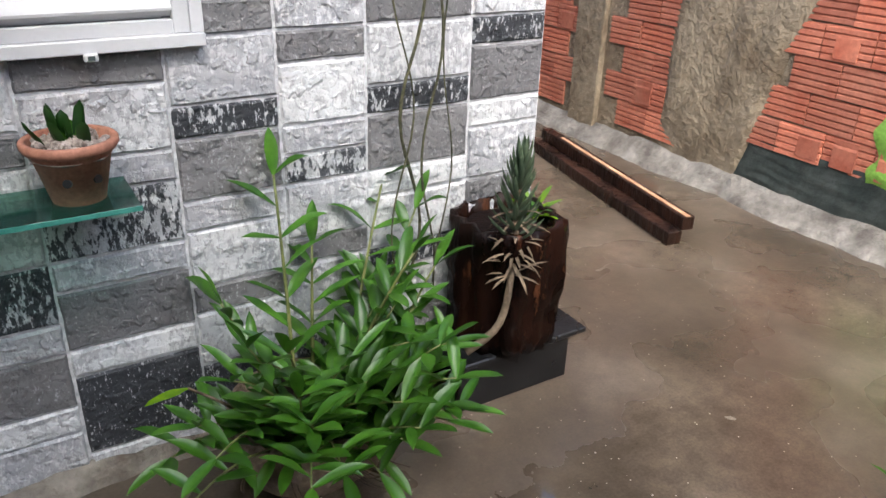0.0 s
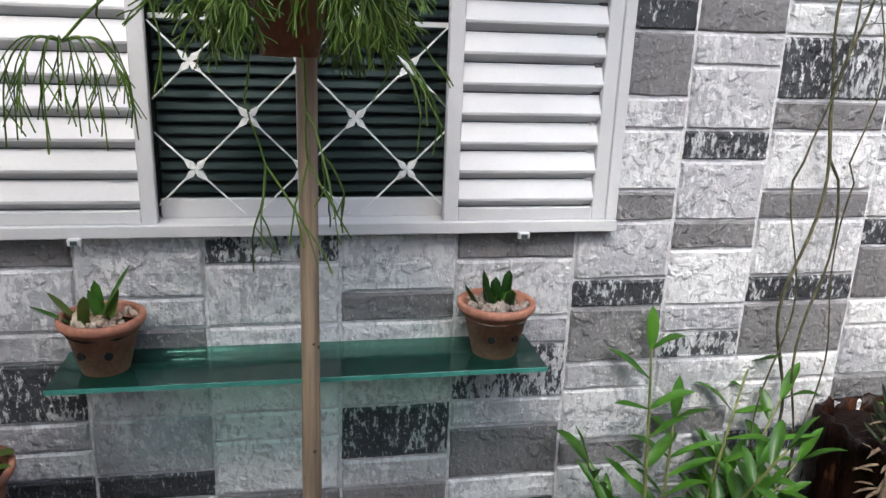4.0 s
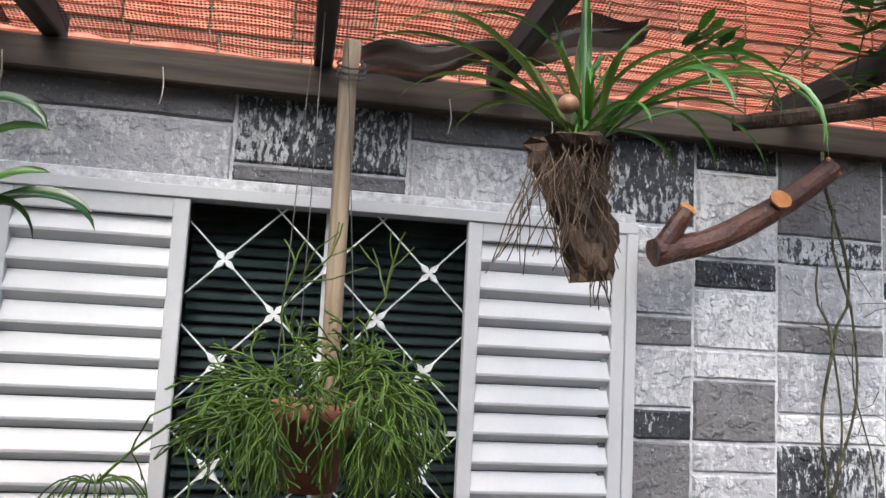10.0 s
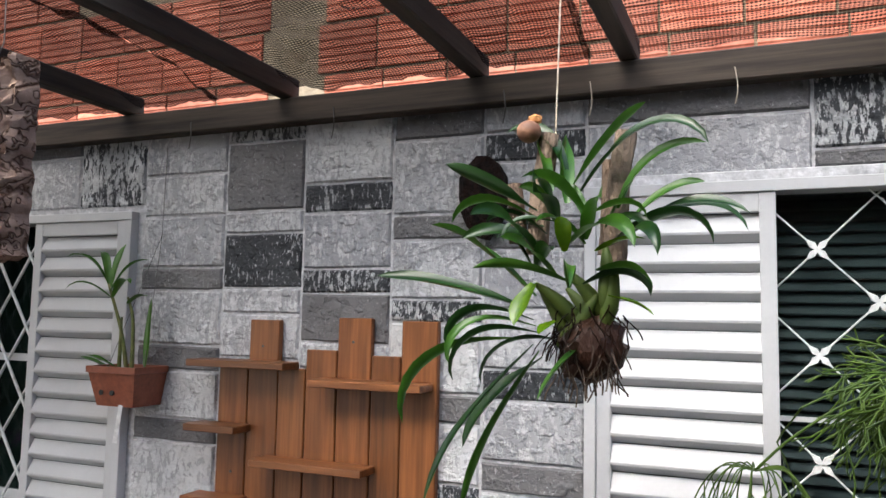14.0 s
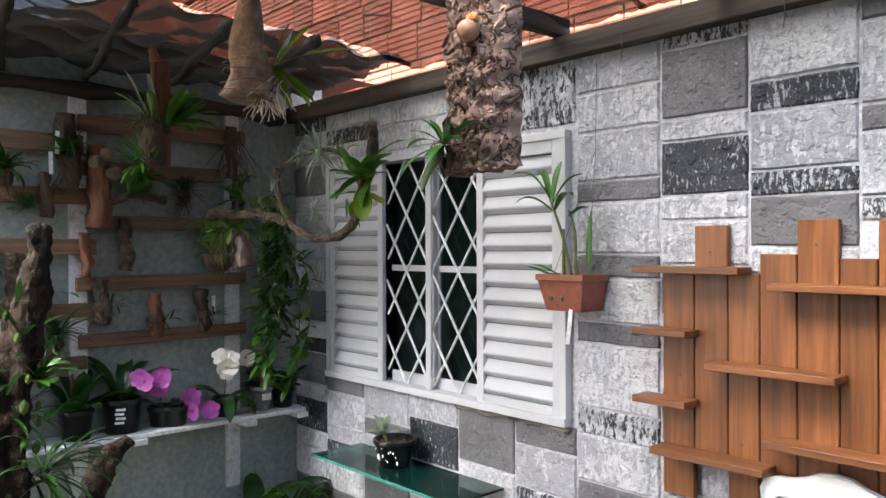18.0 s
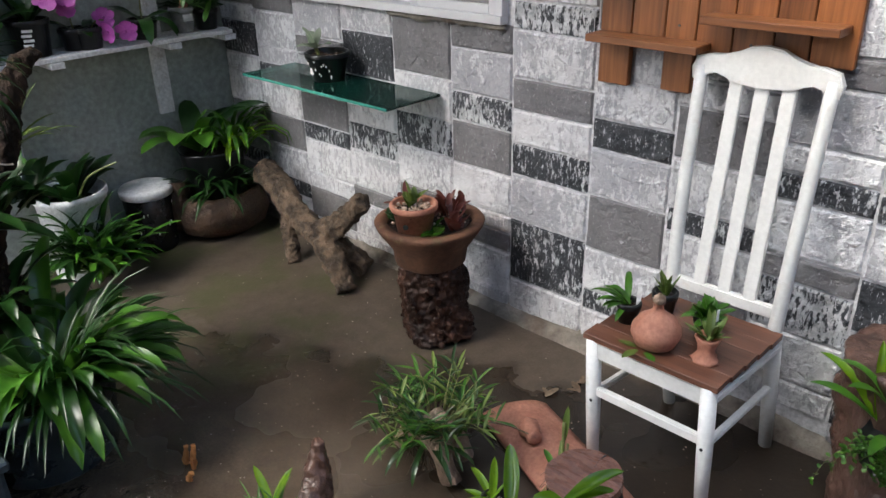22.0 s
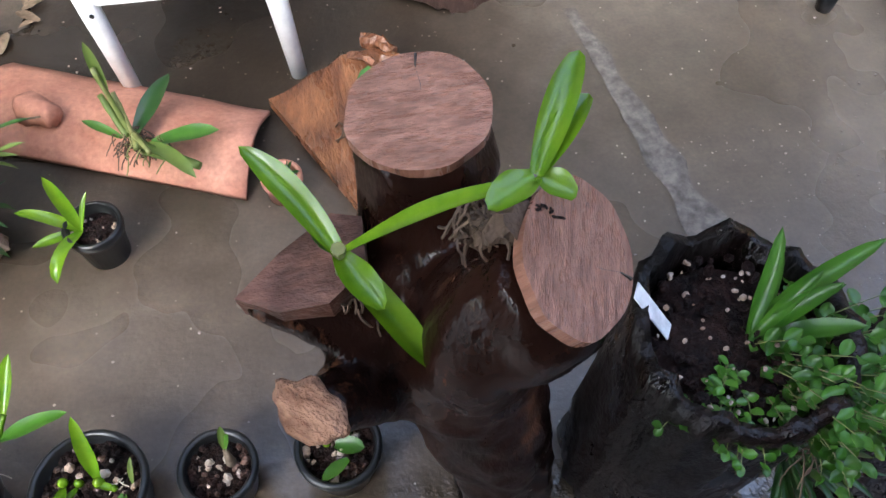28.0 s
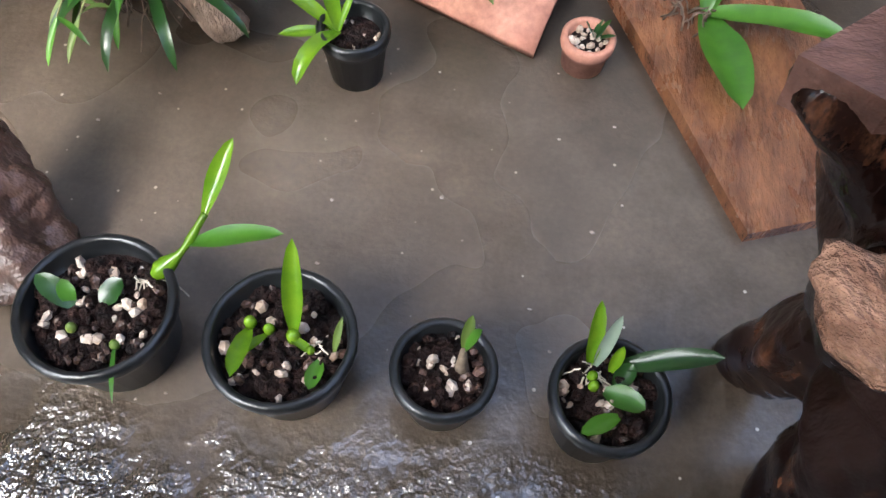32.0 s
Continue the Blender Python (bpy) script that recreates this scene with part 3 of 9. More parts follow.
g_tr, g_gl, g_mx = gn.new("ShaderNodeBsdfTransparent"), gn.new("ShaderNodeBsdfGlossy"), gn.new("ShaderNodeMixShader")
g_tr.inputs[0].default_value = (0.50, 0.80, 0.71, 1)
g_gl.inputs["Roughness"].default_value = 0.08
g_fr = gn.new("ShaderNodeFresnel")
g_fr.inputs[0].default_value = 1.5
g_df, g_body = gn.new("ShaderNodeBsdfDiffuse"), gn.new("ShaderNodeMixShader")
g_df.inputs[0].default_value = (0.02, 0.11, 0.085, 1)
g_body.inputs[0].default_value = 0.22
gl.new(g_tr.outputs[0], g_body.inputs[1])
gl.new(g_df.outputs[0], g_body.inputs[2])
gl.new(g_fr.outputs[0], g_mx.inputs[0])
gl.new(g_body.outputs[0], g_mx.inputs[1])
gl.new(g_gl.outputs[0], g_mx.inputs[2])
gl.new(g_mx.outputs[0], gn["Material Output"].inputs[0])
GLASS_EDGE = two_tone("glass_edge", (0.05, 0.22, 0.18), (0.08, 0.30, 0.25), 8, 0.25, bump=0)
RUST_WHITE = two_tone("white_iron_bar", (0.72, 0.73, 0.73), (0.82, 0.82, 0.82), 14, 0.5, c3=(0.45, 0.40, 0.36), bump=0.2)


def louvre_panel(win, x0, x1, z0, z1, y):
    """A sliding shutter leaf: stiles, rails and sloping slats."""
    leaf = part("shutter", boxm((x0, y, z0), (x0 + 0.035, y + 0.022, z1), 0.002), WHITE_ALU, win, "white aluminium louvred shutter leaf")
    part("stile", boxm((x1 - 0.035, y, z0), (x1, y + 0.022, z1), 0.002), WHITE_ALU, leaf)
    part("rail", boxm((x0 + 0.035, y + 0.001, z0), (x1 - 0.035, y + 0.021, z0 + 0.03), 0.002), WHITE_ALU, leaf)
    part("rail", boxm((x0 + 0.035, y + 0.001, z1 - 0.045), (x1 - 0.035, y + 0.021, z1), 0.002), WHITE_ALU, leaf)
    n = round((z1 - z0 - 0.075) / 0.0665)
    pitch = (z1 - z0 - 0.075) / n
    bm = bmesh.new()
    xa, xb = x0 + 0.034, x1 - 0.034
    sec = [(0.024, 0.0), (0.000, 0.018), (-0.001, 0.024), (0.020, pitch * 0.97), (0.024, pitch * 0.97)]
    ends = [[bm.verts.new((xx, y + sy, sz)) for sy, sz in sec] for xx in (xa, xb)]
    k = len(sec)
    for i in range(k):
        bm.faces.new((ends[0][i], ends[0][(i + 1) % k], ends[1][(i + 1) % k], ends[1][i]))
    bm.faces.new(ends[0])
    bm.faces.new(ends[1][::-1])
    first = part("slat", bm, WHITE_ALU, leaf)
    first.location.z = z0 + 0.03
    for i in range(1, n):
        s = first.copy()
        scene.collection.objects.link(s)
        s.location.z = z0 + 0.03 + i * pitch
    bm = boxm((xa - 0.01, y + 0.024, z0 + 0.01), (xb + 0.01, y + 0.028, z1 - 0.01))
    part("backing", bm, BLACK_ALU, leaf)


def window(name, box, leaf_w, label, y=-0.022):
    x0, x1, z0, z1 = box
    win = tagged(new(name), label, "window", "", "structure")
    f = 0.028
    for nm, lo, hi in (("frame_bottom", (x0, y - 0.014, z0), (x1, 0.06, z0 + f)), ("frame_top", (x0, y - 0.006, z1 - f), (x1, 0.06, z1)),
                       ("frame_side", (x0, y - 0.006, z0 + f), (x0 + f, 0.06, z1 - f)), ("frame_side", (x1 - f, y - 0.006, z0 + f), (x1, 0.06, z1 - f))):
        part(nm, boxm(lo, hi, 0.002), WHITE_ALU, win)
    louvre_panel(win, x0 + f, x0 + leaf_w, z0 + f, z1 - f, y)
    louvre_panel(win, x1 - leaf_w, x1 - f, z0 + f, z1 - f, y)
    return win


win1 = window("window_1", W1, 0.43, "wide white aluminium window with louvred shutters slid half open")
# behind the opening: sliding sashes and the closed dark blind
gx0, gx1, gz0, gz1 = 0.43, 1.085, 1.098, 2.047
sash = part("sash", boxm((gx0, 0.03, gz0), (gx1, 0.05, gz0 + 0.045), 0.002), WHITE_ALU, win1)
part("meeting_stile", boxm((0.735, 0.028, gz0 + 0.045), (0.768, 0.05, gz1), 0.002), WHITE_ALU, sash)
part("glazing_bar", boxm((gx0, 0.034, 1.535), (0.735, 0.046, 1.546)), WHITE_ALU, sash)
part("glazing_bar", boxm((0.768, 0.034, 1.535), (gx1, 0.046, 1.546)), WHITE_ALU, sash)
pane = part("pane", boxm((gx0, 0.038, gz0 + 0.045), (gx1, 0.042, gz1)), GLASS, sash)
pane.visible_shadow = False
blind = tagged(new("venetian_blind"), "closed dark blind hanging inside the window", "blind")
blind.location = (0.757, 0.085, 1.12)
# added sheet that stands in for the dark green reflections in window 2
GLASS_BACKING = two_tone("dark_green_backing", (0.025, 0.055, 0.043), (0.045, 0.085, 0.068), 12, 0.8, (3, 1, 0.3), 0.2)
bm = bmesh.new()
rows = [[bm.verts.new((-2.53 + 0.012 * i, 0.11 + 0.012 * math.sin(i * 0.9) + 0.006 * math.sin(i * 2.3), z)) for z in (1.02, 2.12)] for i in range(61)]
for a, b in zip(rows, rows[1:]):
    bm.faces.new((a[0], b[0], b[1], a[1]))
tagged(part("curtain", bm, GLASS_BACKING, None, "", True), "dark green sheet standing in for the tone reflected in the window glass", "curtain")
BLIND = two_tone("grey_green_blind", (0.10, 0.125, 0.125), (0.16, 0.19, 0.19), 3, 0.3, bump=0.0, grit=0.3)
bm = bmesh.new()
sec = [(-0.010, 0.0), (-0.0115, 0.003), (-0.006, 0.014), (0.004, 0.023), (0.006, 0.023), (-0.004, 0.013)]
ends = [[bm.verts.new((xx, sy, sz)) for sy, sz in sec] for xx in (-0.33, 0.33)]
for i in range(6):
    bm.faces.new((ends[0][i], ends[0][(i + 1) % 6], ends[1][(i + 1) % 6], ends[1][i]))
bm.faces.new(ends[0])
bm.faces.new(ends[1][::-1])
bl = part("slat", bm, BLIND, blind)
for i in range(1, 34):
    s = bl.copy()
    scene.collection.objects.link(s)
    s.location.z = i * 0.0272


def lattice(x0, x1, z0, z1, y, ax, az, px, pz, flower):
    """Crossed iron bars through the crossing (ax, az), diamonds px wide and pz high, with cast rosettes where flower is set."""
    grille = tagged(new("window_grille"), "white iron lattice grille in the window opening", "grille")
    grille.location = (x0, y, z0)
    w, hgt = x1 - x0, z1 - z0
    for sgn in (1, -1):
        for k in range(-12, 13):
            xa = ax - x0 + k * px - sgn * (az - z0) / pz * px
            xb = xa + sgn * hgt / pz * px
            ta, tb = sorted(((0 - xa) / (xb - xa), (w - xa) / (xb - xa)))
            ta, tb = max(0, ta), min(1, tb)
            if tb - ta < 0.02:
                continue
            p = [(xa + (xb - xa) * t, sgn * 0.0035, hgt * t) for t in (ta, tb)]
            part("bar", tube(p, 0.0021 if flower else 0.0052, 6), RUST_WHITE, grille)
    if flower:
        bm = bmesh.new()
        for a in (0, 90, 180, 270):
            ca, sa = math.cos(radians(a + 45)), math.sin(radians(a + 45))
            pts = [(0.002, 0.003), (0.014, 0.0075), (0.031, 0.0012), (0.031, -0.0012), (0.014, -0.0075), (0.002, -0.003)]
            top = [bm.verts.new((ca * u - sa * v, -0.011, sa * u + ca * v)) for u, v in pts]
            bot = [bm.verts.new((ca * u - sa * v, 0.006, sa * u + ca * v)) for u, v in pts]
            bm.faces.new(top)
            bm.faces.new(bot[::-1])
            for i in range(6):
                bm.faces.new((top[i], bot[i], bot[(i + 1) % 6], top[(i + 1) % 6]))
        first = None
        for i in range(-6, 7):
            for j in range(-12, 13):
                xx, zz = ax - x0 + i * px / 2, az - z0 + j * pz / 2
                if (i + j) % 2 or not (0.03 < xx < w - 0.03 and 0.03 < zz < hgt - 0.03):
                    continue
                if first is None:
                    first = o = part("rosette", bm, RUST_WHITE, grille, "white cast rosette")
                else:
                    o = first.copy()
                    scene.collection.objects.link(o)
                o.location = (xx, 0, zz)
    return grille


lattice(0.43, 1.085, 1.112, 2.047, 0.012, 0.513, 1.917, 0.236, 0.234, True)
win2 = window("window_2", W2, 0.43, "white aluminium window with louvred shutters and an iron lattice")
hx0, hx1 = W2[0] + 0.43, W2[1] - 0.43
sash = part("sash", boxm((hx0, 0.03, gz0), (hx1, 0.05, gz0 + 0.045), 0.002), WHITE_ALU, win2)
part("meeting_stile", boxm(((hx0 + hx1) / 2 - 0.02, 0.028, gz0 + 0.045), ((hx0 + hx1) / 2 + 0.02, 0.05, 2.04), 0.002), WHITE_ALU, sash)
part("glazing_bar", boxm((hx0, 0.032, 1.575), ((hx0 + hx1) / 2 - 0.02, 0.047, 1.60)), WHITE_ALU, sash)
part("glazing_bar", boxm(((hx0 + hx1) / 2 + 0.02, 0.032, 1.575), (hx1, 0.047, 1.60)), WHITE_ALU, sash)
pane = part("pane", boxm((hx0, 0.038, gz0 + 0.045), (hx1, 0.042, 2.04)), GLASS, sash)
pane.visible_shadow = False
lattice(hx0, hx1, 1.10, 2.042, 0.008, (hx0 + hx1) / 2, 1.58, 0.16, 0.24, False)
part("mullion", boxm(((hx0 + hx1) / 2 - 0.016, -0.012, 1.098), ((hx0 + hx1) / 2 + 0.016, 0.0, 2.042), 0.002), WHITE_ALU, win2)
for x in (0.26, 1.263):
    clip = part("drain_clip", boxm((x - 0.014, -0.05, 1.058), (x + 0.014, -0.036, 1.074), 0.002), WHITE_ALU, win1)
    part("plug", boxm((x - 0.007, -0.0525, 1.061), (x + 0.007, -0.05, 1.070)), BLACK_ALU, clip)
bm = boxm((0.0, -0.012, 2.075), (1.5, 0.004, 2.10), 0.003)
part("lintel_trim", bm, JOINT, win1, "white painted cement strip over the window")

bm = bmesh.new()
rows = []
for i in range(41):
    x = -2.0 + 0.56 * i / 40
    dn = 0.016 + 0.018 * abs(noise.noise((x * 9, 1, 4))) + 0.008 * noise.noise((x * 40, 1, 4))
    dp = 0.012 + 0.012 * noise.noise((x * 22, 6, 1))
    rows.append([bm.verts.new(p) for p in ((x, -0.004, 1.069), (x, -0.012 - dp, 1.066), (x, -0.010 - dp, 1.066 - dn * 0.6), (x, -0.004, 1.066 - dn))])
for a, b in zip(rows, rows[1:]):
    for k in range(3):
        bm.faces.new((a[k], a[k + 1], b[k + 1], b[k]))
part("mortar_strip", bm, CEMENT_SKIRT, win2, "broken mortar along the underside of the frame")

# cement skirting, ragged along its top
bm = bmesh.new()
n = 150
rows = []
for i in range(n + 1):
    x = WX0 + (WX1 - WX0) * i / n
    hgt = 0.035 + 0.022 * noise.noise((x * 3.1, 0, 0)) + 0.012 * noise.noise((x * 17, 2, 0))
    dep = 0.03 + 0.018 * noise.noise((x * 4.3, 5, 0)) + 0.01 * noise.noise((x * 21, 7, 0))
    rows.append([bm.verts.new(p) for p in ((x, 0.003, 0.0), (x, 0.003, hgt + 0.012), (x, -dep * 0.4, hgt), (x, -dep, hgt * 0.45), (x, -dep - 0.015, 0.0))])
for a, b in zip(rows, rows[1:]):
    for k in range(4):
        bm.faces.new((a[k], a[k + 1], b[k + 1], b[k]))
structure("baseboard", bm, CEMENT_SKIRT, "ragged cement skirting along the wall foot")

# ---- blocks of the house wall: colour and height in courses, from the top down ----
COURSE = 0.0765
COLUMNS = (
    (2.214, 2.46, 2.31, "g2 w2 d1 w2 w1 g2 w2 d1 w1 w2 d1 g2 w1 w2 g1 w2 d2 w1 w2"),
    (1.90, 2.214, 2.31, "g3 d1 w2 g1 w2 w1 d2 g1 w2 g1 w2 d1 g2 w1 w2 d1 w2 g2 w1"),
    (1.667, 1.90, 2.31, "d1 w3 d1 w2 w1 g2 w1 w2 d1 w2 g1 w2 w1 d1 w2 g1 w2 w1 d2 w1"),
    (1.412, 1.667, 2.31, "d3 w1 w2 g1 w2 d1 g2 w1 w2 g1 w2 d1 g2 w1 w2 g1 w2 d2 w1"),
    (1.111, 1.412, 1.07, "g1 w2 w1 d2 w1 g2 w1 d3 w1"),
    (0.83, 1.111, 1.07, "w2 g1 w1 w2 d2 w1 g2 w1 w2"),
    (0.52, 0.83, 1.07, "d1 w2 w1 w2 w1 w2 g1 w2 d1 w1"),
    (0.24, 0.52, 1.07, "w2 w1 g1 w2 w2 d1 w2 g1 w2"),
    (0.0, 0.24, 1.07, "g1 w2 w1 d2 w1 w1 d2 w1 w2 g1"),
    (0.0, 0.51, 2.31, "g1 w2"),
    (0.51, 0.918, 2.31, "d2.2 g0.6"),
    (0.918, 1.412, 2.31, "g1 w2"),
    (-0.27, 0.0, 2.31, "w1 d1 w2 g1 w2 w2 d1 w2 g1 w2 g2 w1 w2 d1 w2 d2 w2 w1 d1 w2"),
    (-0.536, -0.27, 2.31, "g1 w2.7 g0.9 w2.1 d0.8 w2.4 g1 w2 d1 w2 g1 w2 w1 d1 w2 g1 d2 w2 w1.1"),
    (-0.822, -0.536, 2.31, "w2.4 d1.1 w2.1 d0.9 g1.8 w1 w2 g1 w2 d1 w2 w1 g2 w2 d1 w2 g1 w1 w1.7"),
    (-1.10, -0.822, 2.31, "d0.6 g2.7 w0.9 d2.1 w1 w1.7 g2 w2 w1 g2 w1.8 w1.6 d1.3 w2 g2.5 w2 d1 w1.8"),
    (-1.42, -1.10, 2.31, "w1.7 w1.7 w2.1 g0.9 w2.2 g1 w1.9 g0.9 w2.8 d1.2 w2 g1.4 w1.5 d1.5 w2.2 d3.1 w1.9"),
    (-1.70, -1.42, 1.07, "g1.3 w2 d1.4 g2.1 w2 w0.8 g1.1 w2.2 w1.1"),
    (-2.0, -1.70, 1.07, "g2.9 w2 d1.8 w2.1 g1.5 w2 w1.7"),
    (-2.3, -2.0, 1.07, "w1.3 d2.3 w2.6 d1.6 w2.1 g1 w2 w1.1"),
    (-2.62, -2.3, 1.07, "w2 g1 w2 g2 d1 w2 w1 g2 w1"),
    (-2.92, -2.62, 1.07, "g1 w2 w1 d1 w2 g2 w2 d1 w2"),
    (-3.2, -2.92, 2.31, "d1 w2 g2 w1 w2 w1 w2 g2 w1 d1 g2 w1 d2 w1 w2 g2 w1 d1 w2 w1"),
    (-1.70, -1.42, 2.31, "d2.9"),
    (-2.05, -1.70, 2.31, "g0.6 w2.3"),
    (-2.5, -2.05, 2.31, "w1.4 w1.5"),
    (-2.92, -2.5, 2.31, "w1 d1 w0.9"),
)


def block_mesh(w, hgt, seed):
    """A block face with knocked edges and a slightly uneven front."""
    bm = bmesh.new()
    r = random.Random(seed)
    d = 0.005
    back = [(-w / 2, -hgt / 2), (w / 2, -hgt / 2), (w / 2, hgt / 2), (-w / 2, hgt / 2)]
    vb = [bm.verts.new((x, 0.012, z)) for x, z in back]
    edge, front = [], []
    n = 6
    ring = []
    for (xa, za), (xb, zb) in zip(back, back[1:] + back[:1]):
        for k in range(n):
            t = k / n
            ring.append((xa + (xb - xa) * t, za + (zb - za) * t))
    for x, z in ring:
        j = (r.uniform(-0.0016, 0.0016), r.uniform(-0.0016, 0.0016))
        edge.append(bm.verts.new((x + j[0], 0.003, z + j[1])))
        fx, fz = max(-w / 2 + d, min(w / 2 - d, x)), max(-hgt / 2 + d, min(hgt / 2 - d, z))
        front.append(bm.verts.new((fx + j[0], -0.004 + r.uniform(-0.0015, 0.0015), fz + j[1])))
    m = len(ring)
    for i in range(m):
        bm.faces.new((edge[i], edge[(i + 1) % m], front[(i + 1) % m], front[i]))
        bm.faces.new((vb[i // n], edge[(i + 1) % m], edge[i]) if (i + 1) % n else (vb[i // n], vb[(i // n + 1) % 4], edge[(i + 1) % m], edge[i]))
    bm.faces.new(front)
    bmesh.ops.recalc_face_normals(bm, faces=bm.faces)
    me = bpy.data.meshes.new("block")
    bm.to_mesh(me)
    bm.free()
    return me


def lay_columns():
    meshes = {}
    for x0, x1, top, text in COLUMNS:
        z = top
        for word in text.split():
            kind, hgt = word[0], float(word[1:]) * COURSE
            z0 = max(z - hgt, 0.008)
            if z - z0 < 0.02:
                break
            w = min(x1, WX1) - x0 - 0.007
            key = (round(w, 3), round(z - z0, 3), kind)
            if key not in meshes:
                meshes[key] = block_mesh(w, z - z0 - 0.007, len(meshes))
                meshes[key].materials.append(BLOCK[kind])
            ob = new("block", meshes[key])
            ob.parent = wall_main
            ob.location = ((x0 + x1) / 2, 0.0, (z + z0) / 2)
            z = z0

# ---- plant and wood materials ----


def leaf_material(name, c1, c2, rough=0.34, spec=0.5, scale=14.0):
    m, ns, ls, b = mat(name, rough, 0, spec)
    vec = coords(ns, ls, rnd=True)
    col = ramp(ns, ls, noisy(ns, ls, vec, scale, 5.0), [(0.3, c1), (0.7, c2)])
    geo = ns.new("ShaderNodeNewGeometry")
    col = mix(ns, ls, 1.0, col, ramp(ns, ls, geo.outputs["Random Per Island"], [(0, (0.6, 0.62, 0.55)), (1, (1.3, 1.22, 1.1))]), "MULTIPLY")
    ls.new(col, b.inputs["Base Color"])
    b.inputs["Subsurface Weight"].default_value = 0.0
    tl = ns.new("ShaderNodeBsdfTranslucent")
    ls.new(col, tl.inputs[0])
    ms = ns.new("ShaderNodeMixShader")
    ms.inputs[0].default_value = 0.25
    ls.new(b.outputs[0], ms.inputs[1])
    ls.new(tl.outputs[0], ms.inputs[2])
    ls.new(ms.outputs[0], ns["Material Output"].inputs[0])
    bumped(ns, ls, b, noisy(ns, ls, coords(ns, ls, (60, 60, 60)), 1.0), 0.08, 0.003)
    return m


LEAF = leaf_material("green_leaf", (0.026, 0.098, 0.009), (0.070, 0.190, 0.018))
LEAF_DARK = leaf_material("dark_leaf", (0.009, 0.038, 0.007), (0.022, 0.068, 0.013), 0.3)
LEAF_LIME = leaf_material("lime_leaf", (0.075, 0.175, 0.006), (0.15, 0.28, 0.012), 0.26, 0.5, 22.0)
LEAF_OLIVE = leaf_material("olive_leaf", (0.07, 0.12, 0.02), (0.13, 0.19, 0.04), 0.5)
LEAF_GREY = leaf_material("grey_green_leaf", (0.16, 0.22, 0.17), (0.27, 0.33, 0.27), 0.6)
LEAF_RED = leaf_material("red_leaf", (0.08, 0.02, 0.02), (0.16, 0.05, 0.04), 0.4)
CACTUS = leaf_material("stick_cactus", (0.042, 0.10, 0.009), (0.11, 0.185, 0.02), 0.45)
STEM = two_tone("plant_stem", (0.10, 0.13, 0.03), (0.20, 0.20, 0.07), 20, 0.5, bump=0.1)
DRY_STEM = two_tone("dry_stem", (0.09, 0.062, 0.038), (0.20, 0.145, 0.098), 20, 0.8, bump=0.4, fine=80)
ROOT = two_tone("dry_roots", (0.038, 0.022, 0.014), (0.115, 0.075, 0.048), 30, 0.85, bump=0.4)
MOSSY_BARK = two_tone("black_mossy_bark", (0.006, 0.004, 0.003), (0.034, 0.020, 0.013), 14, 0.85, (1, 1, 0.6), 1.0, 0.02, c3=(0.085, 0.070, 0.035), fine=34, spec=0.2)
BARK = two_tone("rough_bark", (0.032, 0.019, 0.012), (0.105, 0.066, 0.042), 12, 0.85, (1, 1, 0.35), 1.0, 0.02, fine=28)
CORK = two_tone("cork_bark", (0.13, 0.085, 0.06), (0.34, 0.245, 0.18), 14, 0.9, (1, 1, 0.6), 1.0, 0.02, fine=34)
WET_BARK = two_tone("wet_dark_bark", (0.010, 0.005, 0.004), (0.050, 0.022, 0.014), 7, 0.5, (1, 1, 0.3), 1.0, 0.015, fine=30, wet=0.2, spec=0.2)
RED_BARK = two_tone("wet_red_bark", (0.030, 0.016, 0.012), (0.115, 0.062, 0.045), 5, 0.45, (1, 1, 0.5), 1.0, 0.015, c3=(0.05, 0.028, 0.02), fine=24, wet=0.2)
CUT_WOOD = two_tone("sawn_face", (0.16, 0.070, 0.044), (0.31, 0.150, 0.100), 5.0, 0.42, (0.5, 1.6, 1), 0.5, 0.004, c3=(0.11, 0.058, 0.042), fine=22, wet=0.2, grit=0.5, spec=0.3)
STUMP_WOOD = two_tone("black_wet_wood", (0.003, 0.0017, 0.0014), (0.019, 0.0075, 0.005), 7, 0.45, (1, 1, 0.35), 0.8, 0.007, c3=(0.075, 0.029, 0.014), fine=30, wet=0.08, spec=0.10)
ROTTEN = two_tone("rotten_wood", (0.14, 0.055, 0.025), (0.42, 0.22, 0.13), 40, 0.8, (1, 1, 1), 1.0, 0.02, fine=120)
BLACK_LOG = two_tone("black_wet_log", (0.003, 0.0022, 0.002), (0.011, 0.006, 0.005), 9, 0.6, (1, 1, 0.4), 1.0, 0.012, fine=40, wet=0.14, spec=0.2)
FURROW = two_tone("furrowed_bark", (0.030, 0.020, 0.013), (0.145, 0.100, 0.066), 16, 0.85, (1, 1, 1), 1.0, 0.03, fine=38)
CUT_ORANGE = two_tone("fresh_cut", (0.42, 0.15, 0.045), (0.58, 0.27, 0.09), 18, 0.7, bump=0.4)
DRIFT = two_tone("driftwood", (0.10, 0.065, 0.045), (0.30, 0.22, 0.15), 14, 0.85, (1, 1, 1), 1.0, 0.02, fine=26)
SOIL = two_tone("potting_bark", (0.005, 0.003, 0.003), (0.026, 0.011, 0.008), 40, 0.6, bump=1.0, dist=0.02, fine=90, spec=0.15)
BLACK_PLASTIC = two_tone("black_plastic", (0.006, 0.0065, 0.007), (0.012, 0.013, 0.014), 6, 0.28, bump=0.05)
BLACK_STONE = two_tone("black_stone", (0.006, 0.006, 0.007), (0.018, 0.018, 0.019), 5, 0.3, bump=0.3, wet=0.12)
